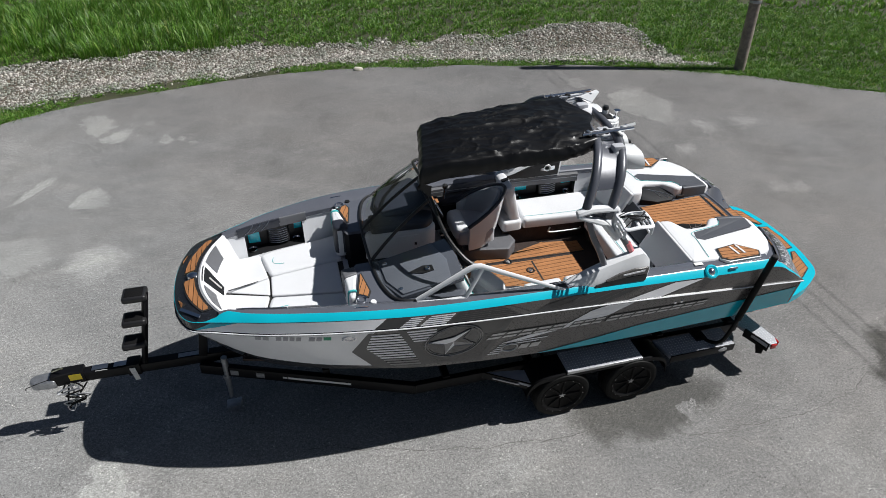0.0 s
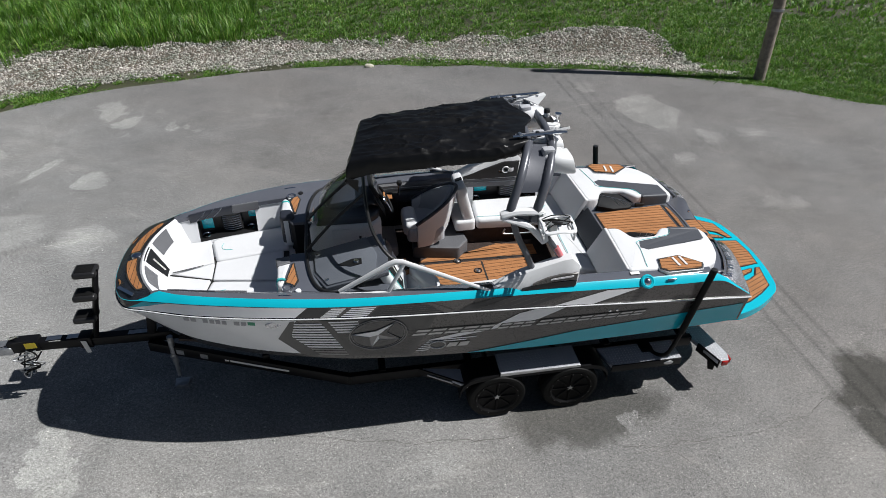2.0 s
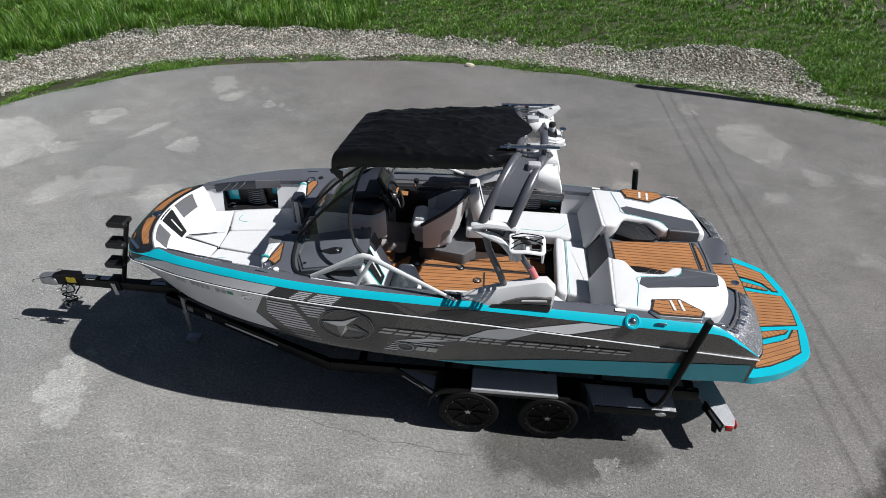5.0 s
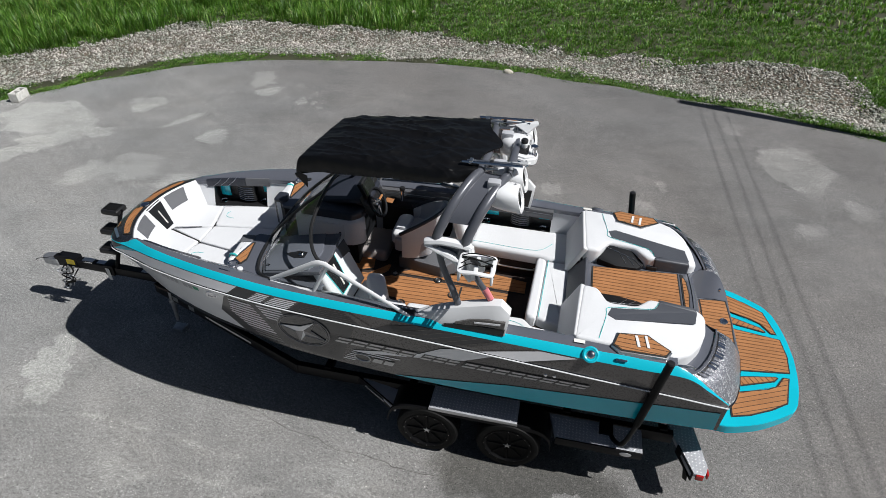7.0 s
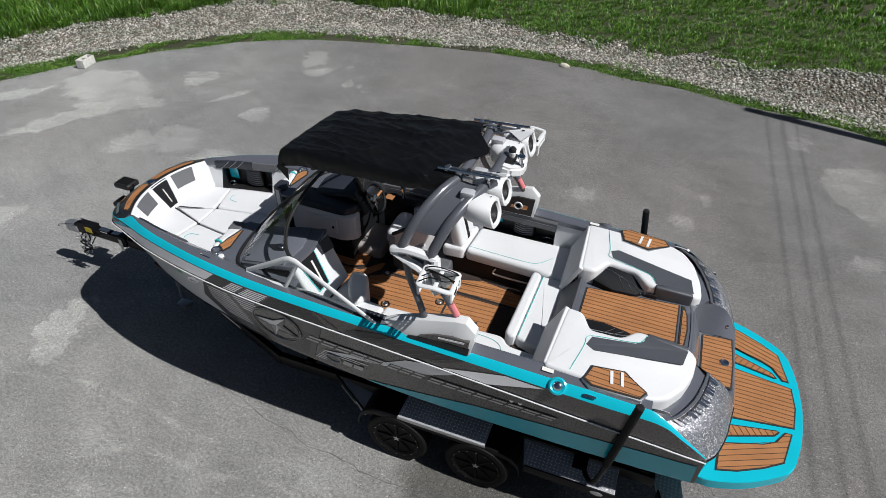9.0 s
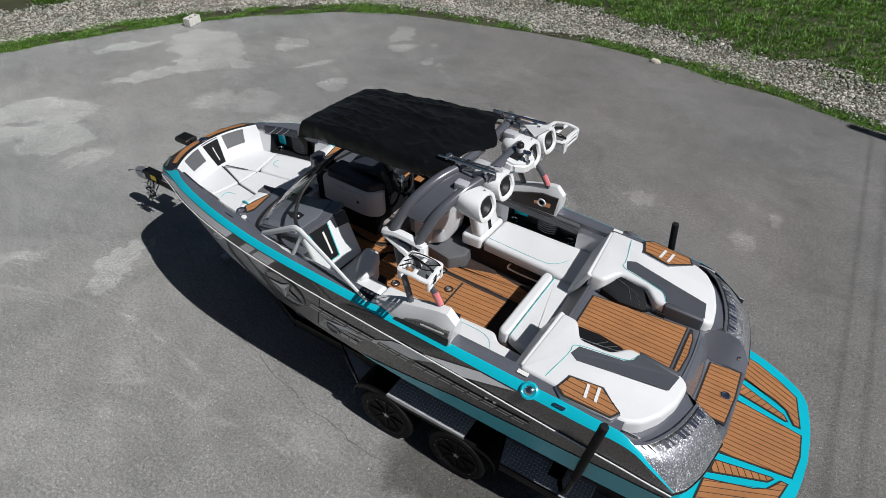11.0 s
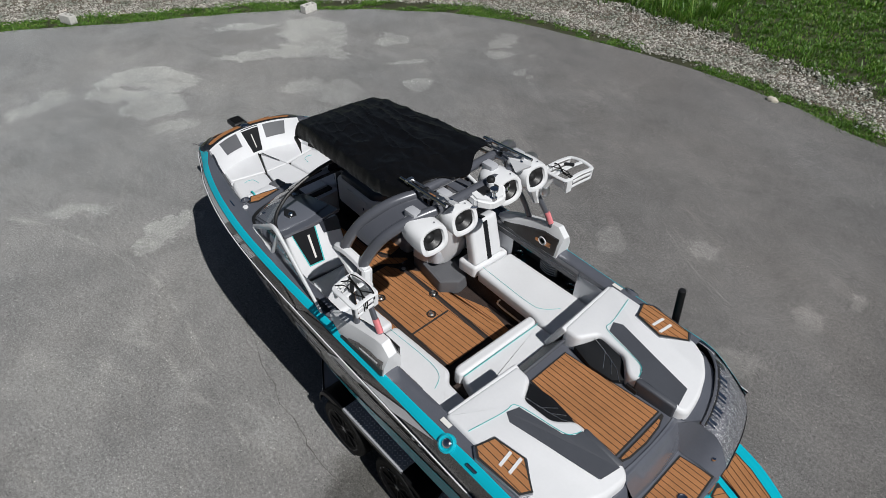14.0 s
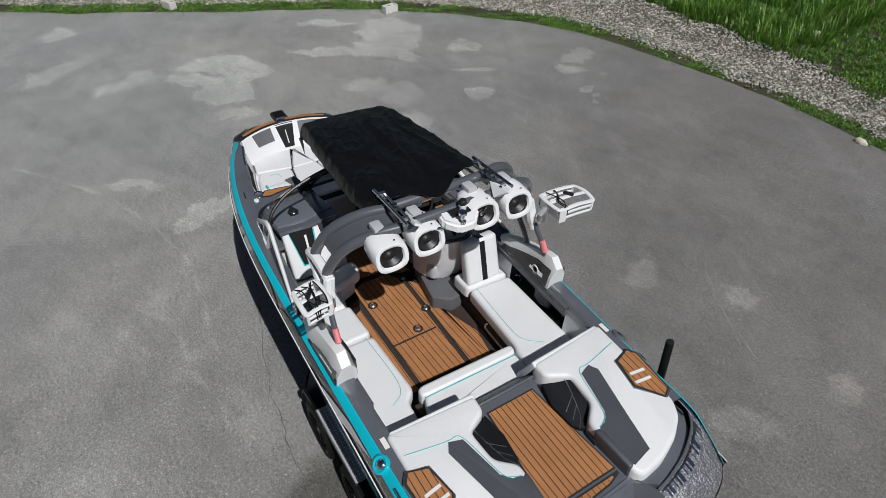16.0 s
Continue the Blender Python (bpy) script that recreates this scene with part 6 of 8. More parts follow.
        for nm, k, spans, mt, lb in (("fairing_panel", 1, ((0.46, 0.32, 0.38), (0.62, 0.32, 0.55), (0.80, 0.32, 0.56), (0.975, 0.32, 0.56)), HULL_TAUPE, "graphite fairing panel"), ("fairing_base", 1, ((0.34, 0.05, 0.22), (0.6, 0.05, 0.30), (0.985, 0.05, 0.31)), BLACK_PLASTIC, "black fairing base"),
                                 ("inner_panel", -1, ((0.16, 0.05, 0.30), (0.40, 0.04, 0.62), (0.75, 0.04, 0.74), (0.97, 0.05, 0.70)), BLACK_PLASTIC, "black inner fairing panel"), ("inner_window", -1, ((0.68, 0.30, 0.42), (0.78, 0.26, 0.46), (0.90, 0.28, 0.44)), CHROME, "bright inner window")):
            o2 = 0.012 if nm in ("fairing_base", "inner_panel") else 0.018
            part(nm, loft_ring([[skin(t, a, k, -0.01), skin(t, b, k, -0.01), skin(t, b, k, o2), skin(t, a, k, o2)] for t, a, b in spans]), mt, tw, lb, smooth=False)
        part("emblem_bar", loft_ring([[skin(t, 0.42, 1, 0.01), skin(t, 0.48, 1, 0.01), skin(t, 0.48, 1, 0.021), skin(t, 0.42, 1, 0.021)] for t in (0.66, 0.93)]), HULL_LIGHT, tw, "pale lettering bar", smooth=False)
        part("inner_ring", lathe_bm([(0.03, 0), (0.045, 0.008), (0.05, 0)], 16, Matrix.Translation(skin(0.78, 0.4, -1, 0.02)) @ Euler((radians(90 * s), 0, 0)).to_matrix().to_4x4()), WHITE_PAINT, tw, "white inner ring")
        # bimini tracks
        tr = part("bimini_track", tube_bm([(4.34, s * 0.415, 3.195), (4.84, s * 0.42, 3.215)], 0.011, 8), ALU, tw, "silver bimini track")
        part("track_bar", tube_bm([(4.30, s * 0.47, 3.205), (4.84, s * 0.475, 3.225)], 0.014, 8), CHROME, tr, "polished track bar")
        for x in (4.38, 4.56, 4.74):
            part("clamp", box_bm(x, s * 0.445, 3.205, 0.035, 0.075, 0.036, 0.008), ALU if x != 4.56 else BLACK_PLASTIC, tr, "clamp")
        part("knob", lathe_bm([(0, 0.03), (0.018, 0.028), (0.02, 0)], 10, Matrix.Translation((4.80, s * 0.40, 3.20))), CHROME, tr, "bright knob")
        part("end_bracket", board_bm([(4.66, s * 0.40, 3.19), (4.88, s * 0.44, 3.235), (4.90, s * 0.40, 3.22), (4.80, s * 0.34, 3.14)], 0.02), WHITE_PAINT, tr, "white end bracket")
    # speakers: squarish white barrels facing aft
    for y, zc in ((-0.615, 3.01), (-0.295, 3.03), (0.215, 3.075), (0.55, 3.05)):
        rings = []
        for x, r in ((4.57, 0.075), (4.595, 0.11), (4.65, 0.132), (4.74, 0.142), (4.84, 0.141), (4.862, 0.136), (4.866, 0.126), (4.862, 0.104), (4.84, 0.096)):
            ring = []
            for k in range(24):
                a = 2 * math.pi * k / 24
                ca, sa = math.cos(a), math.sin(a)
                q = 1 / (abs(ca) ** 3.2 + abs(sa) ** 3.2) ** (1 / 3.2)
                ring.append((x - 0.03 * sa * (x > 4.7), y + ca * q * r * 0.98, zc + sa * q * r * 0.75 - 0.10 * (x - 4.6)))
            rings.append(ring)
        sp = part("tower_speaker", grid_bm(rings, closed_v=True), WHITE_PAINT, tw, "white tower speaker pod")
        cm = Matrix.Translation((4.838, y, zc - 0.026)) @ Euler((0, radians(78), 0)).to_matrix().to_4x4()
        part("speaker_cone", lathe_bm([(0.104, 0.0), (0.09, 0.002), (0.082, -0.004), (0.046, -0.03), (0.033, -0.028), (0.02, -0.016), (0, -0.013)], 24, cm @ Matrix.Diagonal((0.88, 1, 1, 1)), False), BLACK_PLASTIC, sp, "black speaker cone")
        part("mount", box_bm(4.62, y, zc + 0.085, 0.12, 0.09, 0.09, 0.02), LIGHT_GREY_VINYL, sp, "grey mount")
        for dx in (0.0, 0.14):
            part("screw", lathe_bm([(0, 0.005), (0.007, 0.004), (0.008, 0)], 8, Matrix.Translation((4.66 + dx, y + 0.05, zc + 0.108 - 0.1 * (0.06 + dx)))), CHROME, sp)
    # light bar housing in the middle
    V = [(4.72, -0.15, 3.06), (4.84, -0.165, 3.05), (4.93, -0.07, 3.02), (4.94, 0.07, 3.02), (4.84, 0.165, 3.05), (4.72, 0.15, 3.06)]
    bm = bm_from(V + [(x, y, z + 0.09) for x, y, z in V], [tuple(range(6))[::-1], tuple(range(6, 12))] + [(i, (i + 1) % 6, 6 + (i + 1) % 6, 6 + i) for i in range(6)])
    bmesh.ops.bevel(bm, geom=bm.edges[:], offset=0.02, segments=3, affect="EDGES", clamp_overlap=True)
    lb = part("light_housing", bm, WHITE_PAINT, tw, "white tower light and mirror housing")
    part("housing_recess", box_bm(4.80, 0.0, 3.147, 0.10, 0.17, 0.012, 0.004), BLACK_PLASTIC, lb, "black recess")
    part("anchor_light", lathe_bm([(0.0, 0.10), (0.025, 0.095), (0.034, 0.07), (0.034, 0.03), (0.03, 0.0)], 16, Matrix.Translation((4.80, 0.035, 3.19)) @ Matrix.Diagonal((1, 1, 0.5, 1))), BLACK_PLASTIC, lb, "black anchor light dome")
    part("light_stem", lathe_bm([(0.026, 0), (0.03, 0.05), (0.034, 0.10), (0.03, 0.105)], 16, Matrix.Translation((4.80, 0.035, 3.125)) @ Matrix.Diagonal((1, 1, 0.7, 1))), WHITE_PAINT, lb, "white light stem")
    part("tow_pin", lathe_bm([(0.03, 0), (0.03, 0.02), (0.016, 0.03), (0.016, 0.07), (0.034, 0.08), (0.034, 0.10), (0, 0.105)], 16, Matrix.Translation((4.90, -0.03, 3.11))), CHROME, lb, "polished tow pin")
    for y in (-0.38, 0.38):
        part("tie_rod", tube_bm([(4.73, y, 3.10), (4.86, y * 0.45, 3.08)], 0.012, 6), CHROME, tw, "polished tie rod")


build_tower()


def build_rack(s):
    """White board rack: a rounded frame with a middle rib, slotted prongs under both ends, cords over it."""
    (x0, x1), (y0, y1), z = ((4.45, 4.73), (1.09, 1.29), 2.66) if s < 0 else ((4.53, 4.80), (1.08, 1.50), 2.72)
    drop = 0.10
    P = lambda u, v, h=0.0: Vector((x0 + (x1 - x0) * u, s * (y0 + (y1 - y0) * v), z + h - drop * 0.35 * v))
    rk = part("board_rack", tube_bm(smooth_curve([P(0.0, 0.06), P(0.0, 0.5, 0.012), P(0.0, 0.9), P(0.1, 1.0), P(0.5, 1.02, 0.012), P(0.9, 1.0), P(1.0, 0.9), P(1.0, 0.5, 0.012), P(1.0, 0.06), P(0.9, 0.0), P(0.5, -0.02), P(0.1, 0.0)], 4, True), 0.0125, 8, True, flat=1.7), WHITE_PAINT, BOAT, "white folding wakeboard rack with black cords")
    part("middle_rib", tube_bm(smooth_curve([P(0.5, -0.02), P(0.5, 0.5, 0.014), P(0.5, 1.02)], 4), 0.0115, 8, flat=1.7), WHITE_PAINT, rk, "white middle rib")
    for u in (0.0, 1.0):
        # prongs: flat bars one under another, held at the root
        for k in (1, 2):
            h = -0.052 * k
            part("prong", tube_bm(smooth_curve([P(u, 0.02, h), P(u, 0.5, h + 0.006), P(u, 0.93, h)], 4), [0.008] + [0.013] * 7 + [0.010], 8, flat=0.8), WHITE_PAINT, rk, "white prong")
        part("prong_root", board_bm([P(u, -0.03, 0.006) + Vector((0.012, 0, 0)), P(u, -0.03, -0.118) + Vector((0.012, 0, 0)), P(u, 0.16, -0.118) + Vector((0.012, 0, 0)), P(u, 0.16, 0.006) + Vector((0.012, 0, 0))], 0.016), WHITE_PAINT, rk, "white prong root plate")
        part("prong_tip", tube_bm([P(u, 0.96, 0.0), P(u, 0.965, -0.055), P(u, 0.94, -0.107)], 0.012, 8), WHITE_PAINT, rk, "white prong tip")
    part("spine_plate", board_bm([P(0.0, -0.03, -0.02), P(1.0, -0.03, -0.02), P(1.0, -0.03, -0.09), P(0.0, -0.03, -0.09)], 0.012), WHITE_PAINT, rk, "white spine plate")
    part("swivel", lathe_bm([(0.0, 0.05), (0.035, 0.045), (0.045, 0.02), (0.045, -0.03), (0.03, -0.05)], 16, Matrix.Translation((4.60, s * 1.055, 2.52))), ALU, rk, "cast swivel")
    part("rack_arm", tube_bm(smooth_curve([(4.57, s * 1.05, 2.50), (4.60, s * 1.05, 2.58), P(0.5, 0.0, -0.03)], 4), 0.026, 8), WHITE_PAINT, rk, "white rack arm")
    r = random.Random(7 if s > 0 else 3)
    for q in range(5 if s < 0 else 3):
        a, b = r.uniform(0.1, 0.9), r.uniform(0.1, 0.9)
        part("cord", tube_bm(smooth_curve([P(0.0, a, 0.016), P(0.3, a * 0.6 + b * 0.4, 0.03 + r.uniform(0, 0.02)), P(0.7, (a + b) / 2 + r.uniform(-0.15, 0.15), 0.03), P(1.0, b, 0.016), P(1.03, b, -r.uniform(0.02, 0.12))], 6), 0.005, 6), RUBBER, rk, "black bungee cord")
    part("cord_hook", box_bm(*P(0.45, 0.55, 0.035), 0.10, 0.035, 0.025, 0.01, 2, Euler((0, 0, radians(35 * s))).to_matrix().to_4x4()), BLACK_PLASTIC, rk, "black hook")


build_rack(-1)
build_rack(1)


def build_bimini():
    """A flat-topped cover with hanging sides; the flaps take the outer rows of the sheet."""
    n_u, n_v = 150, 84
    rows = []
    lo_u, lo_v, hi_v = 0.05, 0.16, 0.90
    for i in range(n_u + 1):
        u = i / n_u
        row = []
        a = max(0.0, (u - lo_u) / (1 - lo_u))
        pe = Vector((2.73 + 1.72 * a, float(np.interp(a, [0, 0.3, 0.85, 1], [-0.44, -0.50, -0.56, -0.50])), float(np.interp(a, [0, 0.15, 1], [3.03, 3.07, 3.17]))))
        se = Vector((2.90 + 1.52 * a, float(np.interp(a, [0, 0.3, 1], [0.34, 0.40, 0.43])), float(np.interp(a, [0, 0.2, 1], [3.09, 3.13, 3.215]))))
        front = max(0.0, 1 - u / lo_u)
        for j in range(n_v + 1):
            v = j / n_v
            b = min(1.0, max(0.0, (v - lo_v) / (hi_v - lo_v)))
            q = pe.lerp(se, b)
            # the hanging sides
            near, far = max(0.0, 1 - v / lo_v), max(0.0, (v - hi_v) / (1 - hi_v))
            depth = near * (0.17 - 0.06 * a) + far * 0.06
            q.y += -0.035 * math.sin(near * 2.2) + 0.02 * math.sin(far * 2.2)
            # rear edge runs further aft in the middle and hangs
            mid = math.exp(-((b - 0.50) / 0.2) ** 2) * max(0, (a - 0.80) / 0.2)
            q.x += 0.17 * mid - 0.035 * math.sin(front * 2.2) + 0.01 * noise.noise((q.y * 8, a * 3, 2))
            roof = (1 - near) * (1 - far)
            crown = 0.045 * math.sin(math.pi * b) ** 0.8 * (0.4 + 0.6 * min(1, a * 4))
            em = min(1, 0.25 + 6 * a, 6 * (1 - a) + 0.2)
            fold = 0.012 * noise.noise((q.x * 1.6, q.y * 7, 0)) + 0.007 * (1 - min(1, abs(noise.noise((q.x * 2.2, q.y * 8 + q.x * 3, 5))) * 5)) + 0.008 * (1 - min(1, abs(noise.noise((q.x * 1.1, q.y * 5 + q.x * 1.3, 21))) * 8))
            fine = 0.005 * noise.noise((q.x * 9, q.y * 16 + q.x * 6, 3)) + 0.006 * (1 - min(1, abs(noise.noise((q.x * 3.0 + q.y * 5, q.y * 6 - q.x * 3, 11))) * 7))
            q.z += crown * roof + em * (1.5 * fold + 1.0 * fine) - math.sqrt(depth ** 2 + (0.13 * front) ** 2) - 0.05 * mid
            # gathers in the hanging cloth
            q.y += near * 0.016 * noise.noise((q.x * 7 + q.z * 3, q.z * 6, 13)) + near * 0.008 * noise.noise((q.x * 19, q.z * 9, 4))
            q.x += front * 0.018 * noise.noise((q.y * 12, q.z * 6, 17))
            row.append(tuple(q))
        rows.append(row)
    bm = grid_bm(rows)
    b = part("bimini_canvas", thick(bm, 0.012), CANVAS, BOAT, "wrinkled black canvas bimini top")
    for s in (-1, 1):
        y = -0.40 if s < 0 else 0.36
        part("bimini_pole", tube_bm([(4.62, y * 1.1, 3.15), (3.0, y, 2.97 if s < 0 else 3.06)], 0.013, 8), ALU, b, "aluminium bimini pole")
    for x in (3.05, 3.7):
        part("bimini_bow", tube_bm(smooth_curve([(x, -0.40, 2.95), (x, -0.1, 3.03), (x, 0.34, 3.03)], 5), 0.012, 8), ALU, b, "aluminium bimini bow")
    part("bundle", tube_bm(smooth_curve([(4.25, -0.46, 3.05), (4.0, -0.47, 3.01), (3.78, -0.46, 3.0)], 5), [0.03] * 2 + [0.045] * 7 + [0.03] * 2, 10), CANVAS, b, "rolled black canvas")


build_bimini()


# ---- trailer ----
TR = thing("boat_trailer", (3.5, 0, 0.0), "black tandem-axle boat trailer with tread-plate steps and alloy wheels", "trailer")


def beam(name, a, b, w, h, material=None, label="", parent=None, r=0.008):
    a, b = Vector(a), Vector(b)
    d = b - a
    m = Matrix.Translation((a + b) / 2) @ d.to_track_quat("X", "Z").to_matrix().to_4x4()
    bm = box_bm(0, 0, 0, d.length, w, h, r)
    bmesh.ops.transform(bm, matrix=m, verts=bm.verts)
    return part(name, bm, material or TRAILER_BLACK, parent or TR, label)


def tread(poly, z, parent, pitch=0.036):
    """Raised lozenges of tread plate over an outline, turned by turns."""
    V, F = [], []
    P = inset(poly, 0.012)
    n = len(P)
    area = sum(P[i][0] * P[(i + 1) % n][1] - P[(i + 1) % n][0] * P[i][1] for i in range(n))
    sg = 1 if area > 0 else -1
    xs, ys = [p[0] for p in P], [p[1] for p in P]
    for i in range(int((max(xs) - min(xs)) / pitch) + 1):
        for j in range(int((max(ys) - min(ys)) / pitch) + 1):
            x, y = min(xs) + (i + 0.5) * pitch, min(ys) + (j + 0.5) * pitch
            if any(((P[(k + 1) % n][0] - P[k][0]) * (y - P[k][1]) - (P[(k + 1) % n][1] - P[k][1]) * (x - P[k][0])) * sg < 0.0015 for k in range(n)):
                continue
            a = radians(45 if (i + j) % 2 else -45)
            c, d = math.cos(a), math.sin(a)
            b = len(V)
            for u, v, h in ((-0.017, 0, 0), (0, -0.006, 0), (0.017, 0, 0), (0, 0.006, 0), (-0.009, 0, 0.0035), (0.009, 0, 0.0035)):
                V.append((x + u * c - v * d, y + u * d + v * c, z + h))
            F += [(b, b + 1, b + 4), (b + 1, b + 5, b + 4), (b + 1, b + 2, b + 5), (b + 2, b + 3, b + 5), (b + 3, b + 4, b + 5), (b + 3, b, b + 4)]
    part("tread_pattern", bm_from(V, F), TREAD_LUG, parent, "bright raised tread pattern", smooth=False)


def build_trailer():
    tg = beam("tongue", (-1.20, 0.03, 0.72), (0.75, 0.0, 0.70), 0.10, 0.12, label="black trailer tongue")
    cp = part("coupler", slab_bm([(-1.46, -0.005), (-1.42, -0.04), (-1.2, -0.055), (-1.2, 0.12), (-1.42, 0.10), (-1.46, 0.06)], 0.66, 0.76, 0.025, 3), GALV, TR, "galvanised hitch coupler")
    beam("actuator", (-1.24, 0.03, 0.735), (-0.92, 0.03, 0.735), 0.13, 0.15, label="black brake actuator")
    part("latch", tube_bm([(-1.22, 0.03, 0.82), (-1.10, 0.0, 0.88)], 0.012, 6), CHROME, TR, "latch lever")
    part("label_yellow", board_bm([(-1.06, -0.036, 0.795), (-0.94, -0.036, 0.795), (-0.94, -0.037, 0.715), (-1.06, -0.037, 0.715)], 0.002), YELLOW_LABEL, TR, "yellow label", smooth=False)
    part("label_white", board_bm([(-0.80, -0.022, 0.785), (-0.68, -0.022, 0.785), (-0.68, -0.024, 0.70), (-0.80, -0.024, 0.70)], 0.002), LABEL_WHITE, TR, "white label", smooth=False)
    part("label_top", box_bm(-0.76, 0.028, 0.786, 0.16, 0.07, 0.003), ALU, TR, "aluminium plate", smooth=False)
    part("label_top", box_bm(-0.55, 0.024, 0.786, 0.14, 0.07, 0.003), ALU, TR, "aluminium plate", smooth=False)
    part("label_top", box_bm(0.20, 0.01, 0.768, 0.32, 0.06, 0.003), GALV, TR, "reflective strip", smooth=False)
    part("hinge", box_bm(-0.42, 0.02, 0.725, 0.14, 0.15, 0.16, 0.015), TRAILER_BLACK, TR, "swing-away hinge")
    part("tag", board_bm([(-0.46, -0.06, 0.77), (-0.40, -0.065, 0.77), (-0.38, -0.08, 0.60), (-0.43, -0.08, 0.60)], 0.002), LABEL_WHITE, TR, "hanging white tag", smooth=False)
    # safety chains and cable
    r = random.Random(4)
    for k in range(4):
        pts = [Vector((-1.12 + 0.05 * k, -0.04, 0.68))]
        for j in range(5):
            pts.append(Vector((-1.14 + r.uniform(-0.08, 0.22), -0.05 - r.uniform(0, 0.08), 0.64 - 0.07 * j + r.uniform(-0.04, 0.05))))
        pts.append(Vector((-1.0 + r.uniform(-0.1, 0.1), -0.04, 0.66)))
        part("chain", tube_bm(smooth_curve(pts, 5), 0.009, 6), GALV if k % 2 else RUBBER, TR, "hanging safety chain")
    part("breakaway_cable", tube_bm(smooth_curve([(-1.0, 0.0, 0.80), (-1.15, -0.1, 0.86), (-1.42, -0.12, 0.80), (-1.46, -0.1, 0.74)], 6), 0.004, 5), RUBBER, TR, "thin breakaway cable")
    # winch stand with three boarding steps
    st = beam("step_post", (-0.30, -0.02, 0.78), (-0.11, 0.17, 1.60), 0.05, 0.05, label="black step post")
    for t, dx in ((0.32, 0.0), (0.64, 0.0), (0.97, 0.0)):
        c = Vector((-0.30, -0.02, 0.78)).lerp(Vector((-0.11, 0.17, 1.60)), t)
        part("boarding_step", box_bm(c.x - 0.10, c.y + 0.01, c.z, 0.24, 0.20, 0.075, 0.03, 3), BLACK_PLASTIC, TR, "black moulded boarding step")
        part("step_tread", box_bm(c.x - 0.10, c.y + 0.01, c.z + 0.037, 0.18, 0.14, 0.008, 0.004), RUBBER, TR, "black rubber tread")
    beam("winch_post", (0.30, 0.0, 0.75), (0.42, 0.0, 1.34), 0.09, 0.09, label="black bow stop post")
    part("bow_stop", lathe_bm([(0, -0.06), (0.05, -0.05), (0.04, 0), (0.05, 0.05), (0, 0.06)], 14, Matrix.Translation((0.44, 0, 1.34)) @ Euler((radians(90), 0, 0)).to_matrix().to_4x4()), RUBBER, TR, "black rubber bow stop")
    # jack
    jk = part("jack", tube_bm([(0.53, -0.17, 0.80), (0.51, -0.17, 0.36)], 0.034, 12), GALV, TR, "galvanised trailer jack")
    part("jack_inner", tube_bm([(0.51, -0.17, 0.38), (0.50, -0.17, 0.16)], 0.026, 12), GALV, jk)
    part("jack_foot", slab_bm([(0.43, -0.25), (0.58, -0.25), (0.60, -0.12), (0.42, -0.12)], 0.0, 0.06, 0.015, 2), GALV, jk, "jack foot plate")
    part("jack_collar", lathe_bm([(0.04, 0), (0.045, 0.02), (0.04, 0.05)], 14, Matrix.Translation((0.51, -0.17, 0.48))), GALV, jk)
    # frame rails
    for s in (-1, 1):
        beam("side_rail", (0.25, s * 0.06, 0.60), (2.55, s * 0.84, 0.47), 0.07, 0.14, label="black main frame rail")
        beam("side_rail", (2.50, s * 0.83, 0.47), (6.70, s * 0.83, 0.46), 0.07, 0.14, label="black main frame rail")
        beam("bunk", (1.4, s * 0.35, 0.78), (6.6, s * 0.55, 0.70), 0.12, 0.07, RUBBER, "carpeted bunk")
        # tread steps beside the wheels
        f = part("fender_step", slab_bm([(4.18, s * 0.93), (5.10, s * 0.93), (5.10, s * 1.235), (4.18, s * 1.235)], 0.69, 0.712, 0.006, 2), TREAD, TR, "aluminium tread-plate fender step")
        tread([(4.18, s * 0.93), (5.10, s * 0.93), (5.10, s * 1.235), (4.18, s * 1.235)], 0.7122, f)
        part("step_edge", box_bm(4.64, s * 1.232, 0.69, 0.93, 0.012, 0.04, 0.004), ALU, f, "bright edge")
        rs = part("rear_step", slab_bm([(5.42, s * 0.93), (6.36, s * 0.93), (6.36, s * 1.22), (5.50, s * 1.22)], 0.56, 0.60, 0.008, 2), TREAD, TR, "aluminium tread-plate rear step")
        tread([(5.42, s * 0.93), (6.36, s * 0.93), (6.36, s * 1.22), (5.50, s * 1.22)], 0.6002, rs)
        part("rear_step_fascia", box_bm(5.93, s * 1.225, 0.555, 0.86, 0.015, 0.10, 0.006), TRAILER_BLACK, TR, "black step fascia")
        part("maker_plate", lathe_bm([(0, 0.006), (0.055, 0.004), (0.06, 0)], 20, Matrix.Translation((6.20, s * 1.235, 0.555)) @ Euler((radians(90 if s < 0 else -90), 0, 0)).to_matrix().to_4x4() @ Matrix.Diagonal((1, 0.5, 1, 1))), ALU, TR, "oval maker's plate")
        part("front_step", slab_bm([(3.35, s * 0.90), (3.82, s * 0.98), (3.82, s * 1.20), (3.75, s * 1.20)], 0.55, 0.58, 0.006, 2), TREAD, TR, "tread-plate front step")
        part("front_step_fascia", beam_bm((3.30, s * 0.90, 0.545), (3.80, s * 1.21, 0.545), 0.014, 0.09), TRAILER_BLACK, TR, "black front fascia with emblem bar")
        part("emblem_bar", beam_bm((3.40, s * 0.975, 0.545), (3.66, s * 1.135, 0.545), 0.016, 0.018), GALV, TR, "dull lettering bar")
        part("marker_lamp", box_bm(3.79, s * 1.212, 0.545, 0.05, 0.02, 0.03, 0.006), ALU, TR, "side marker lamp")
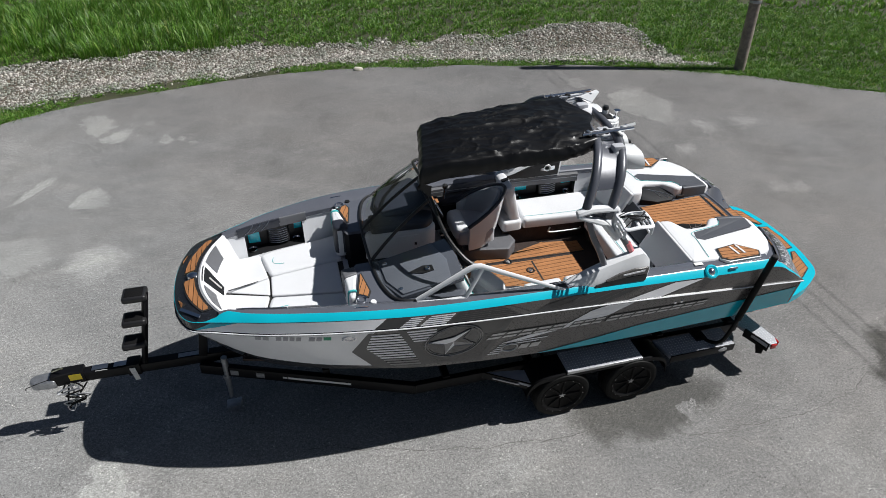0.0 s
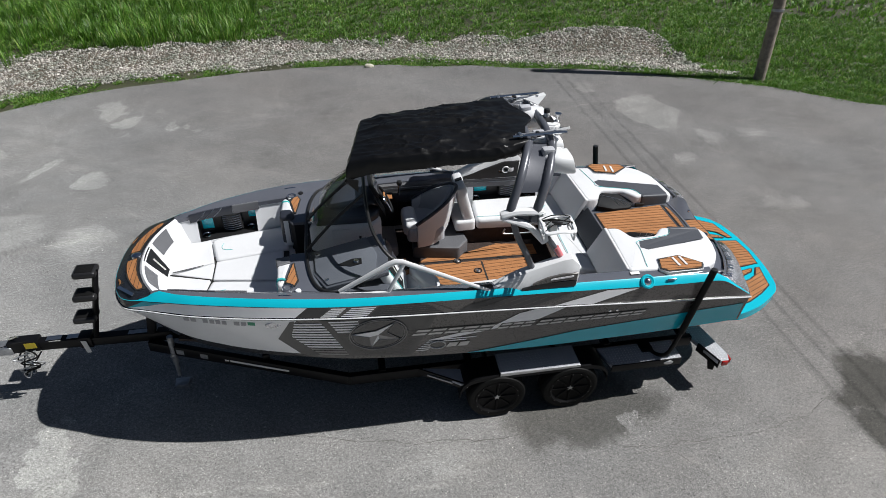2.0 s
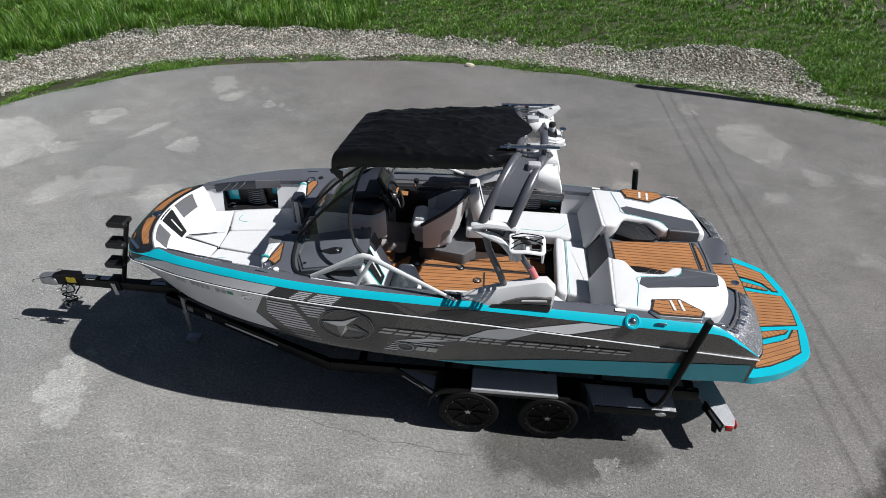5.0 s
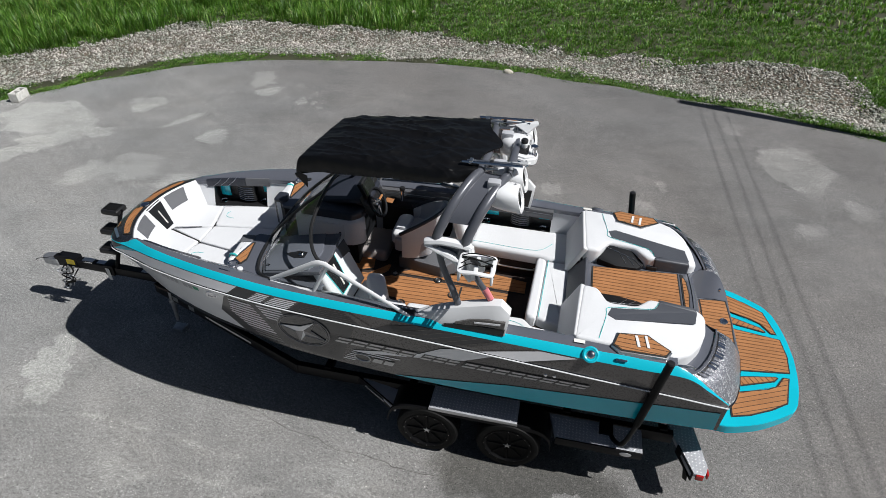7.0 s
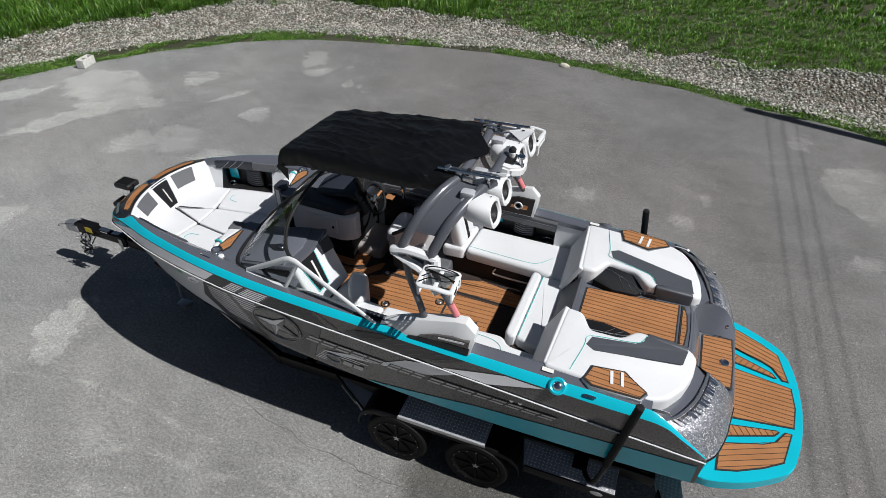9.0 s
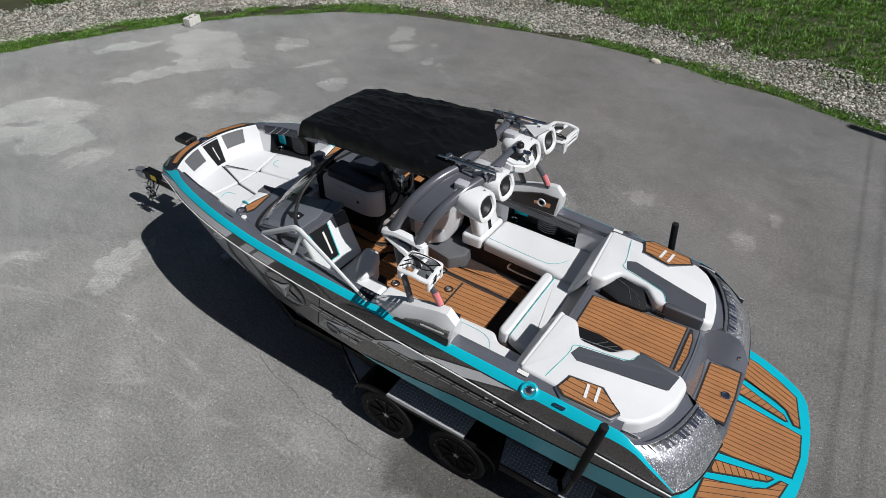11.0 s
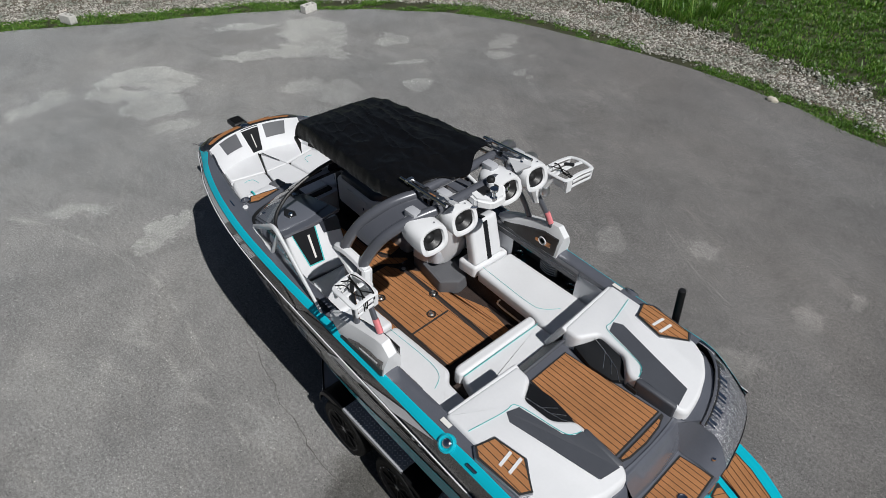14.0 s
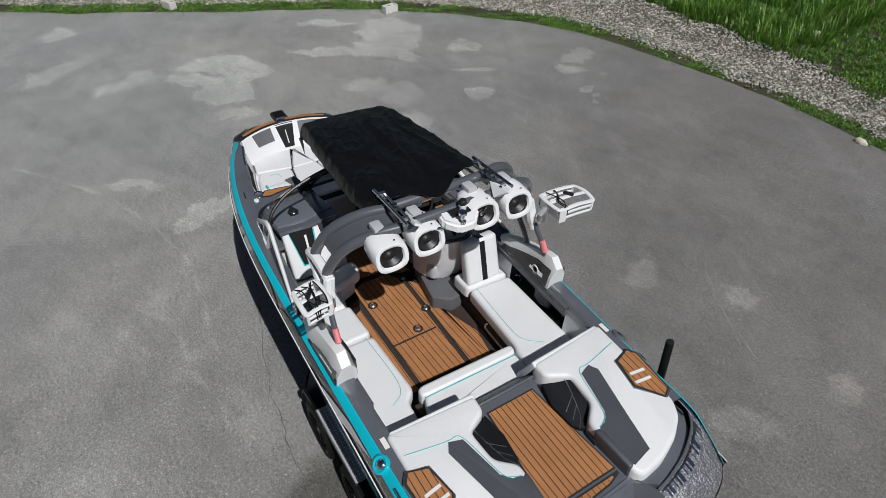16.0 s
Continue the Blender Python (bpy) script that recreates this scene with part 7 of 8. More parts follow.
        # wheel arches: skirt round both wheels
        top = [(3.72, 0.42), (3.76, 0.56), (3.88, 0.655), (4.16, 0.682), (5.03, 0.682), (5.32, 0.655), (5.44, 0.56), (5.47, 0.42)]
        rows = [[(x, s * 0.93, z), (x, s * 1.235, z), (x, s * 1.24, z - 0.05)] for x, z in top]
        rows = [[Vector(p) for p in r] for r in rows]
        part("fender", thick(grid_bm([[smooth_curve([r[j] for r in rows], 4)[i] for j in range(3)] for i in range(4 * (len(rows) - 1) + 1)]), 0.012), TRAILER_BLACK, TR, "black tandem fender")
        # tail wing
        twg = part("tail_wing", slab_bm([(6.62, s * 0.55), (6.90, s * 0.55), (7.02, s * 1.16), (6.98, s * 1.25), (6.84, s * 1.25), (6.74, s * 0.95)] if s > 0 else [(6.74, -0.95), (6.84, -1.25), (6.98, -1.25), (7.02, -1.16), (6.90, -0.55), (6.62, -0.55)], 0.44, 0.485, 0.006, 2), TREAD, TR, "tread-plate tail wing")
        tread([(6.62, s * 0.55), (6.90, s * 0.55), (7.02, s * 1.16), (6.98, s * 1.25), (6.84, s * 1.25), (6.74, s * 0.95)], 0.4852, twg)
        part("tail_fascia", beam_bm((6.745, s * 0.95, 0.44), (6.86, s * 1.26, 0.44), 0.016, 0.12), TRAILER_BLACK, TR, "black tail fascia")
        part("tail_lamp", box_bm(6.93, s * 1.262, 0.45, 0.075, 0.02, 0.07, 0.008), RED_LENS, TR, "red tail lamp")
        part("tail_lamp", box_bm(7.01, s * 1.20, 0.45, 0.02, 0.08, 0.07, 0.008), RED_LENS, TR, "red tail lamp")
        part("mud_flap", board_bm([(6.80, s * 1.10, 0.42), (6.82, s * 1.24, 0.42), (6.84, s * 1.22, 0.30), (6.82, s * 1.16, 0.26)], 0.006), RUBBER, TR, "black flap", smooth=False)
        # guide post
        bend = [(6.02, -1.0, 0.60), (6.08, -1.13, 0.61), (6.14, -1.225, 0.70), (6.19, -1.255, 0.95), (6.25, -1.28, 1.45), (6.31, -1.30, 1.98)] if s < 0 else [(6.02, 1.0, 0.60), (6.08, 1.14, 0.61), (6.15, 1.245, 0.70), (6.175, 1.28, 0.95), (6.14, 1.305, 1.45), (6.047, 1.365, 2.025)]
        gp = part("guide_post", tube_bm(smooth_curve(bend, 6), 0.024, 10), TRAILER_BLACK, TR, "black guide post with padded sleeve")
        part("sleeve", tube_bm([Vector(bend[3]).lerp(Vector(bend[4]), 0.25), bend[5]], 0.036, 12), RUBBER, gp, "black foam sleeve")
        part("cap", lathe_bm([(0.036, 0), (0.03, 0.012), (0, 0.015)], 14, Matrix.Translation(bend[5])), BLACK_PLASTIC, gp)
        part("post_bracket", box_bm(6.0, s * 1.0, 0.615, 0.14, 0.16, 0.03, 0.006), TRAILER_BLACK, TR, "post bracket")
        # maker's lettering on the front rail as a plain bar
    a, b = Vector((0.25, -0.06, 0.60)), Vector((2.55, -0.84, 0.47))
    d = (b - a).normalized()
    nrm = Vector((d.y, -d.x, 0)).normalized()
    for t0, t1, h in ((0.385, 0.405, 0.02), (0.41, 0.70, 0.028)):
        p, q = a.lerp(b, t0) + nrm * 0.037, a.lerp(b, t1) + nrm * 0.037
        part("lettering_bar", beam_bm(p, q, 0.003, h), LABEL_WHITE, TR, "white lettering bar", smooth=False)
    for t in (0.16, 0.28):
        p = a.lerp(b, t) + nrm * 0.037
        part("reflector", beam_bm(p - d * 0.045, p + d * 0.045, 0.004, 0.07), GALV, TR, "reflector plate", smooth=False)
    for x in (1.6, 2.9, 3.9, 5.6, 6.6):
        w = 0.84 if x > 2.5 else 0.5
        beam("cross_member", (x, -w, 0.52 if x > 2 else 0.62), (x, w, 0.52 if x > 2 else 0.62), 0.08, 0.08, label="cross member")
    for x in (4.16, 5.03):
        part("axle", tube_bm([(x, -1.1, 0.335), (x, 1.1, 0.335)], 0.035, 10), TRAILER_BLACK, TR, "axle")


def beam_bm(a, b, w, h):
    a, b = Vector(a), Vector(b)
    d = b - a
    m = Matrix.Translation((a + b) / 2) @ d.to_track_quat("X", "Z").to_matrix().to_4x4()
    bm = box_bm(0, 0, 0, d.length, w, h, 0)
    bmesh.ops.transform(bm, matrix=m, verts=bm.verts)
    return bm


build_trailer()


def build_wheel(x, s):
    """A road wheel: tyre, black dished rim with bright rivets, star hub."""
    m = Matrix.Translation((x, s * 1.145, 0.335)) @ Euler((radians(90 if s < 0 else -90), 0, 0)).to_matrix().to_4x4()
    R = 0.338
    ty = part("tyre", lathe_bm([(0.245, -0.10), (0.28, -0.115), (0.32, -0.105), (R, -0.075), (R, -0.03), (R - 0.008, -0.028), (R - 0.008, -0.022), (R, -0.02), (R, 0.02), (R - 0.008, 0.022), (R - 0.008, 0.028), (R, 0.03), (R, 0.075), (0.32, 0.105), (0.28, 0.115), (0.245, 0.10)], 48, m, False), RUBBER, TR, "black tyre")
    rim = part("rim", lathe_bm([(0.248, 0.10), (0.258, 0.112), (0.238, 0.112), (0.228, 0.100), (0.215, 0.088), (0.09, 0.080), (0.05, 0.09), (0.0, 0.092)], 40, m, False), RIM_BLACK, ty, "gloss black alloy rim")
    for k in range(16):
        a = 2 * math.pi * k / 16
        part("rivet", lathe_bm([(0, 0.006), (0.005, 0.005), (0.0065, 0)], 6, m @ Matrix.Translation((0.246 * math.cos(a), 0.246 * math.sin(a), 0.110))), CHROME, rim)
    for k in range(8):
        a = 2 * math.pi * k / 8
        sp = tube_bm([Vector((0.05 * math.cos(a), 0.05 * math.sin(a), 0.082)), Vector((0.215 * math.cos(a), 0.215 * math.sin(a), 0.085))], 0.016, 6)
        bmesh.ops.transform(sp, matrix=m, verts=sp.verts)
        part("spoke", sp, RIM_BLACK, rim)
    pts = []
    for k in range(10):
        a = math.pi / 2 + math.pi * k / 5
        r = 0.042 if k % 2 == 0 else 0.016
        pts.append((r * math.cos(a), r * math.sin(a)))
    st = slab_bm(pts, 0.093, 0.100)
    bmesh.ops.transform(st, matrix=m, verts=st.verts)
    part("hub_star", st, ALU, rim, "silver star hub cap", smooth=False)


for wx in (4.16, 5.03):
    for ws in (-1, 1):
        build_wheel(wx, ws)


# ---- surroundings ----
GA = [50, 54, 60, 72, 88, 100, 114, 123, 135, 160, 200]
GI = [0.9, 0.55, 0.42, 0.5, 0.55, 0.45, 0.7, 0.9, 0.9, 0.9, 0.9]
GO = [0.9, 1.3, 3.3, 2.45, 2.2, 2.7, 3.5, 3.5, 3.0, 3.0, 3.0]


def out_of_edge(x, y):
    a = math.atan2(y - CENTRE[1], x - CENTRE[0])
    return math.hypot(x - CENTRE[0], y - CENTRE[1]) - edge_radius(a), (math.degrees(a) + 360) % 360


def gravel_amount(x, y):
    """1 inside the gravel strip, falling to 0 at its ragged edges."""
    o, d = out_of_edge(x, y)
    gi = float(np.interp(d, GA, GI)) + 0.25 * noise.noise((x * 0.9, y * 0.9, 1.0)) + 0.12 * noise.noise((x * 3, y * 3, 1.0))
    go = float(np.interp(d, GA, GO)) + 0.5 * noise.noise((x * 0.7, y * 0.7, 7.0)) + 0.35 * noise.noise((x * 2.5, y * 2.5, 7.0))
    if d < 50 or d > 210:
        return -1.0
    return min(o - gi, go - o)


def crowd(name, V, F, material, label, category):
    me = bpy.data.meshes.new(name)
    me.vertices.add(len(V))
    me.vertices.foreach_set("co", np.asarray(V, dtype=np.float32).ravel())
    F = np.asarray(F, dtype=np.int32)
    me.loops.add(F.size)
    me.loops.foreach_set("vertex_index", F.ravel())
    me.polygons.add(len(F))
    me.polygons.foreach_set("loop_start", np.arange(0, F.size, F.shape[1], dtype=np.int32))
    me.update(calc_edges=True)
    ob = link(name, me, material)
    return tagged(ob, label, category, kind="stuff")


def scatter(rng, n, a0, a1, o0, o1):
    """Random places round the turning circle: directions a0..a1 degrees, o0..o1 metres past its edge."""
    a = np.radians(rng.uniform(a0, a1, n))
    o = rng.uniform(o0, o1, n)
    tab = np.array([edge_radius(t) for t in np.linspace(0, 2 * math.pi, 721)])
    r = np.interp(a % (2 * math.pi), np.linspace(0, 2 * math.pi, 721), tab) + o
    return CENTRE[0] + r * np.cos(a), CENTRE[1] + r * np.sin(a)


def build_gravel():
    rng = np.random.default_rng(3)
    x, y = scatter(rng, 105000, 50, 200, 0.1, 4.2)
    g = np.array([gravel_amount(p, q) for p, q in zip(x, y)])
    keep = (g > 0) | ((g > -0.25) & (rng.random(len(x)) < 0.10))
    x, y, g = x[keep], y[keep], g[keep]
    ico = bmesh.new()
    bmesh.ops.create_cube(ico, size=1.5)
    bmesh.ops.triangulate(ico, faces=ico.faces[:])
    bv = np.array([v.co[:] for v in ico.verts])
    bf = np.array([[v.index for v in f.verts] for f in ico.faces])
    ico.free()
    n = len(x)
    size = 0.012 + 0.023 * rng.random(n) ** 2
    size *= 1 + 0.05 * (x > 7) * (x < 13)
    jit = 1 + rng.uniform(-0.5, 0.5, (n, len(bv), 3))
    sc = np.stack([rng.uniform(0.8, 1.4, n), rng.uniform(0.7, 1.1, n), rng.uniform(0.45, 0.8, n)], 1)
    V = bv[None] * jit * sc[:, None] * size[:, None, None]
    tilt = rng.uniform(-0.7, 0.7, n)[:, None]
    V = np.stack([V[:, :, 0], V[:, :, 1] * np.cos(tilt) - V[:, :, 2] * np.sin(tilt), V[:, :, 1] * np.sin(tilt) + V[:, :, 2] * np.cos(tilt)], 2)
    th = rng.uniform(0, 2 * math.pi, n)
    c, s = np.cos(th)[:, None], np.sin(th)[:, None]
    X = V[:, :, 0] * c - V[:, :, 1] * s + x[:, None]
    Y = V[:, :, 0] * s + V[:, :, 1] * c + y[:, None]
    h = np.array([ground_height(p, q) for p, q in zip(x, y)])
    pile = 0.28 * np.exp(-(((x - 10.6) / 1.9) ** 2 + ((y - 11.6) / 0.8) ** 2))
    Z = V[:, :, 2] + (h + pile + 0.012 + rng.uniform(0, 0.02, n))[:, None]
    P = np.stack([X, Y, Z], 2).reshape(-1, 3)
    F = (bf[None] + (np.arange(n) * len(bv))[:, None, None]).reshape(-1, 3)
    crowd("gravel", P, F, STONES, "loose grey crushed-stone gravel strip", "gravel")
    # bed under the stones
    rows = []
    for d in np.linspace(51, 200, 160):
        a = radians(d)
        gi, go = float(np.interp(d, GA, GI)), float(np.interp(d, GA, GO))
        row = []
        for t in np.linspace(0, 1, 9):
            px, py = edge_point(a, gi - 0.1 + (go - gi) * t)
            row.append((px, py, ground_height(px, py) + 0.015 * (0 < t < 1) - 0.03 * (t in (0, 1)) + 0.28 * math.exp(-(((px - 10.6) / 1.9) ** 2 + ((py - 11.6) / 0.8) ** 2))))
        rows.append(row)
    tagged(part("gravel_bed", grid_bm(rows), GRAVEL_BED, None), "crushed-stone bed", "gravel", kind="structure")


def build_grass(name, n, a0, a1, o0, o1, h0, h1, w, label, seed, spread, per, bare=-1.0, stray=0.5):
    """Tufts of blades that bend out of their middles; spread is a tuft's radius, per its blades."""
    rng = np.random.default_rng(seed)
    cx, cy = scatter(rng, n // per, a0, a1, o0, o1)
    nz = np.array([noise.noise((p * 0.9, q * 0.9, seed)) + 0.5 * noise.noise((p * 2.7, q * 2.7, seed)) for p, q in zip(cx, cy)])
    g = np.array([gravel_amount(p, q) for p, q in zip(cx, cy)])
    if bare > -0.5:
        # the verge thins out along the middle of the curve
        way = np.degrees(np.arctan2(cy - CENTRE[1], cx - CENTRE[0]))
        nz = nz - 0.45 * np.exp(-(((way - 98) / 13) ** 2)) * (h1 < 0.1)
    keep = (nz > bare) & ((g < 0.0) | ((g < 0.45) & (nz > stray)))
    cx, cy, nz = cx[keep], cy[keep], nz[keep]
    size = rng.uniform(0.5, 1.5, len(cx)) * (1 + 0.35 * nz)
    k = np.repeat(np.arange(len(cx)), per)
    n = len(k)
    rr = np.abs(rng.normal(0, 1, n))
    th = rng.uniform(0, 2 * math.pi, n)
    dx, dy = np.cos(th), np.sin(th)
    x, y = cx[k] + dx * rr * spread * size[k], cy[k] + dy * rr * spread * size[k]
    H = rng.uniform(h0, h1, n) * size[k]
    lean = (0.15 + 0.55 * np.minimum(rr, 1.6) * rng.uniform(0.5, 1.2, n)) * H
    ww = w * rng.uniform(0.5, 1.4, n)
    sx, sy = -dy * ww, dx * ww
    z = np.array([ground_height(p, q) for p, q in zip(x, y)]) - 0.01
    A = np.stack([x - sx, y - sy, z], 1)
    B = np.stack([x + sx, y + sy, z], 1)
    C = np.stack([x + dx * lean * 0.35 + sx * 0.8, y + dy * lean * 0.35 + sy * 0.8, z + H * 0.72], 1)
    D = np.stack([x + dx * lean * 0.35 - sx * 0.8, y + dy * lean * 0.35 - sy * 0.8, z + H * 0.72], 1)
    E = np.stack([x + dx * lean * 1.15, y + dy * lean * 1.15, z + H * 0.92], 1)
    P = np.stack([A, B, C, D, E], 1).reshape(-1, 3)
    k = (np.arange(n) * 5)[:, None]
    F = np.concatenate([k + np.array([0, 1, 2]), k + np.array([0, 2, 3]), k + np.array([3, 2, 4])], 0)
    crowd(name, P, F, BLADES, label, "grass")


build_gravel()
build_grass("verge_grass", 240000, 15, 200, -0.10, 1.1, 0.018, 0.055, 0.006, "short patchy verge grass along the asphalt", 11, 0.06, 14, -0.30, 0.12)
build_grass("mown_grass", 290000, 30, 150, 1.0, 7.5, 0.035, 0.10, 0.0085, "sunlit green mown grass beyond the gravel", 12, 0.09, 18, -1.0, 0.55)
build_grass("far_grass", 90000, 30, 145, 7.3, 14.0, 0.06, 0.16, 0.017, "green grass field further off", 13, 0.10, 18)
build_grass("tall_grass", 66000, 97, 150, 1.8, 8.5, 0.16, 0.42, 0.0075, "tall uncut weeds and grass behind the gravel", 14, 0.12, 30, -0.3, 0.42)
build_grass("short_lawn", 90000, 18, 58, -0.06, 7.0, 0.03, 0.07, 0.0085, "short bright lawn beside the asphalt", 15, 0.08, 12)


def build_pole():
    pl = thing("utility_pole", (13.40, 8.03, 0), "weathered wooden utility pole standing on the verge", "pole")
    part("pole_shaft", tube_bm([(13.40, 8.00, -0.3), (13.44, 8.36, 3), (13.48, 8.82, 7.2)], [0.14, 0.135, 0.115], 16), WOOD_POLE, pl, "weathered grey-brown wooden shaft")
    part("metal_band", lathe_bm([(0.139, 0), (0.142, 0.01), (0.142, 0.05), (0.139, 0.06)], 18, Matrix.Translation((13.425, 8.20, 1.62)) @ Euler((radians(-6.2), 0, 0)).to_matrix().to_4x4()), GALV, pl, "thin metal band")
    part("crossarm", box_bm(13.95, 8.80, 7.05, 1.1, 0.09, 0.11, 0.01), WOOD_POLE, pl, "wooden crossarm")
    for x in (13.85, 14.15, 14.42):
        part("insulator", lathe_bm([(0.03, 0), (0.045, 0.05), (0.03, 0.07), (0.04, 0.11), (0, 0.13)], 10, Matrix.Translation((x, 8.80, 7.105))), CONCRETE, pl, "grey insulator")
        w = thing("overhead_wire", (x, 8.80, 7.15), "black overhead wire strung from the utility pole", "wire", "overhead wires")
        part("wire", tube_bm([(x + 6.0, 40, 7.7), (x, 8.80, 7.23), (x + 0.25, -12, 6.9), (x + 0.4, -40, 7.6)], 0.007, 5), RUBBER, w)


build_pole()


def build_block():
    for bx, by, turn, lb in ((-7.12, 5.66, 98, "pale grey hollow concrete block at the asphalt's edge"), (-10.42, 0.62, 20, "grey hollow concrete block lying in the verge gravel")):
        b = thing("concrete_block", (bx, by, 0), lb, "concrete block", "concrete blocks")
        m = Matrix.Translation((bx, by, 0.1)) @ Euler((0, 0, radians(turn))).to_matrix().to_4x4()
        bm = box_bm(0, 0, -0.085, 0.40, 0.20, 0.03, 0.004)
        for sx, sy, cx, cy in ((0.40, 0.035, 0, 0.0825), (0.40, 0.035, 0, -0.0825), (0.035, 0.13, -0.1825, 0), (0.03, 0.13, 0, 0), (0.035, 0.13, 0.1825, 0)):
            box_bm(cx, cy, 0.0, sx, sy, 0.20, 0.004, 1, None, bm)
        bmesh.ops.transform(bm, matrix=m, verts=bm.verts)
        part("block_body", bm, CONCRETE, b, "hollow block body", smooth=False)
    for nm, x, y, r, lb in (("stone", 3.53, 10.12, 0.105, "pale cream boulder at the asphalt's edge"), ("stone", -0.15, 14.3, 0.13, "pale boulder in the grass")):
        bm = bmesh.new()
        bmesh.ops.create_icosphere(bm, subdivisions=3, radius=r)
        for v in bm.verts:
            k = 1 + 0.35 * noise.noise(v.co * 9 + Vector((x, y, 0))) + 0.12 * noise.noise(v.co * 30)
            v.co = Vector((v.co.x * k * 1.15, v.co.y * k * 0.9, v.co.z * k * 0.75))
        ob = part(nm, bm, PALE_ROCK, None, "", loc=Matrix.Translation((x, y, r * 0.3 + ground_height(x, y))))
        tagged(ob, lb, "boulder")


PALE_ROCK = surface("pale_limestone", (0.55, 0.51, 0.43), 0.9, var=0.2, scale=8, bump=0.8, bscale=50)
build_block()


# ---- hull graphics ----
def rail_z(x):
    return float(at_x(x)[3])


def chine_z(x):
    return float(at_x(x)[6])


def top_z(x, f):
    """Height on the topside band at length x: 0 just over the rub rail, 1 at the sheer."""
    c = at_x(x)
    return float(c[3] + 0.018 + (c[2] - c[3] - 0.022) * f)


def on_topside(name, corners, material, lift=0.006, label="", step=0.1):
    return decal(name, [(x, top_z(x, f)) for x, f in corners], material, lift=lift, label=label, step=step)


def cut(edge, z):
    """Length at which a line of (height, length) points stands at height z."""
    return float(np.interp(z, [p[0] for p in edge], [p[1] for p in edge]))


def build_graphics():
    xs = np.linspace(0.46, 2.10, 14)
    low = [(2.05, 1.11), (1.70, 1.145), (1.40, 1.18), (1.17, 1.222), (0.90, 1.268), (0.70, 1.345), (0.57, 1.42), (0.47, 1.58)]
    decal("silver_bow_panel", [(float(x), rail_z(float(x)) - 0.022) for x in xs] + [(1.864, 1.401)] + low, HULL_SILVER, label="pale silver bow panel")
    under = [(x, z - 0.002) for x, z in low[::-1]] + [(2.60, 1.085)]
    decal("dark_bow_band", under + [(float(x), chine_z(float(x)) + 0.006) for x in np.linspace(2.60, 0.60, 12)], HULL_DARK, label="dark band along the forward chine", lift=0.003)
    # topside: silver band under a teal blade that starts at the stem
    decal("silver_topside", [(float(x), top_z(float(x), 0)) for x in np.linspace(0.46, 2.09, 12)] + [(2.21, top_z(2.21, 1))] + [(float(x), top_z(float(x), 1)) for x in np.linspace(2.15, 0.86, 10)], HULL_SILVER, label="pale silver topside band")
    on_topside("teal_blade", [(0.45, 0.02), (0.66, 0.5), (0.86, 1), (0.74, 1), (0.62, 1)], TEAL, 0.006, "teal blade at the stem")
    on_topside("dark_stem_panel", [(0.30, 0.02), (0.44, 0.02), (0.61, 1), (0.5, 1), (0.36, 1), (0.29, 1)], FLAKE_DARK, 0.005, "dark metal-flake stem panel")
    on_topside("charcoal_topside", [(2.10, 0), (2.225, 1), (2.435, 1), (2.305, 0)], CHARCOAL, 0.005)
    for x0, x1 in ((2.325, 2.475), (2.515, 2.765)):
        for k in range(5):
            f0, f1 = 0.02 + 0.2 * k, 0.14 + 0.2 * k
            on_topside("pale_bar", [(x0 + 0.125 * f0, f0), (x1 + 0.11 * f0, f0), (x1 + 0.11 * f1, f1), (x0 + 0.125 * f1, f1)], HULL_SILVER)
    on_topside("black_topside", [(2.79, 0), (2.90, 1), (3.42, 1), (3.56, 0.1), (3.50, 0)], CHARCOAL, 0.005)
    for k in range(5):
        f = 0.10 + 0.19 * k
        on_topside("thin_line", [(2.84 + 0.11 * f, f), (3.52 - 0.13 * f, f), (3.52 - 0.13 * f, f + 0.05), (2.84 + 0.11 * f, f + 0.05)], HULL_TAUPE, 0.008)
    on_topside("pale_hook", [(3.34, 1), (3.40, 1), (3.62, 0.12), (3.62, 0), (3.52, 0)], HULL_TAUPE, 0.0075)
    on_topside("black_topside", [(3.66, 0), (3.78, 0.55), (4.06, 1), (4.86, 1), (4.40, 0)], CHARCOAL, 0.005)
    for k in range(5):
        x = 3.86 + k * 0.15
        on_topside("thin_line", [(x, 0.12), (x + 0.02, 0.12), (x + 0.34, 0.92), (x + 0.315, 0.92)], HULL_TAUPE, 0.008)
    # chevron, then horizontal bars between two slanting edges
    inner = [(1.079, 2.265), (1.447, 2.004), (1.69, 2.06)]
    slant = [(1.09, 2.575), (1.70, 2.32)]
    decal("chevron", [(2.03, 1.73), (1.864, 1.401), (2.053, 1.111), (2.265, 1.079), (2.004, 1.447), (2.075, 1.735)], CHARCOAL, lift=0.006, label="charcoal chevron")
    for k in range(13):
        z = 1.10 + k * 0.047
        a, b = cut(inner, z), cut(slant, z)
        if b - a > 0.05:
            decal("pale_bar", [(a, z), (b, z), (cut(slant, z + 0.027), z + 0.027), (cut(inner, z + 0.027), z + 0.027)], HULL_LIGHT if z > 1.2 else HULL_GREY, lift=0.006, step=0.12)
    decal("slanting_line", [(2.31, 1.735), (2.565, 1.085), (2.63, 1.085), (2.375, 1.735)], CHARCOAL, lift=0.007)
    # dark striped field round the star
    decal("star_field", [(2.375, 1.735), (3.44, 1.725), (3.18, 1.045), (2.63, 1.085)], CHARCOAL, lift=0.0045, step=0.08)
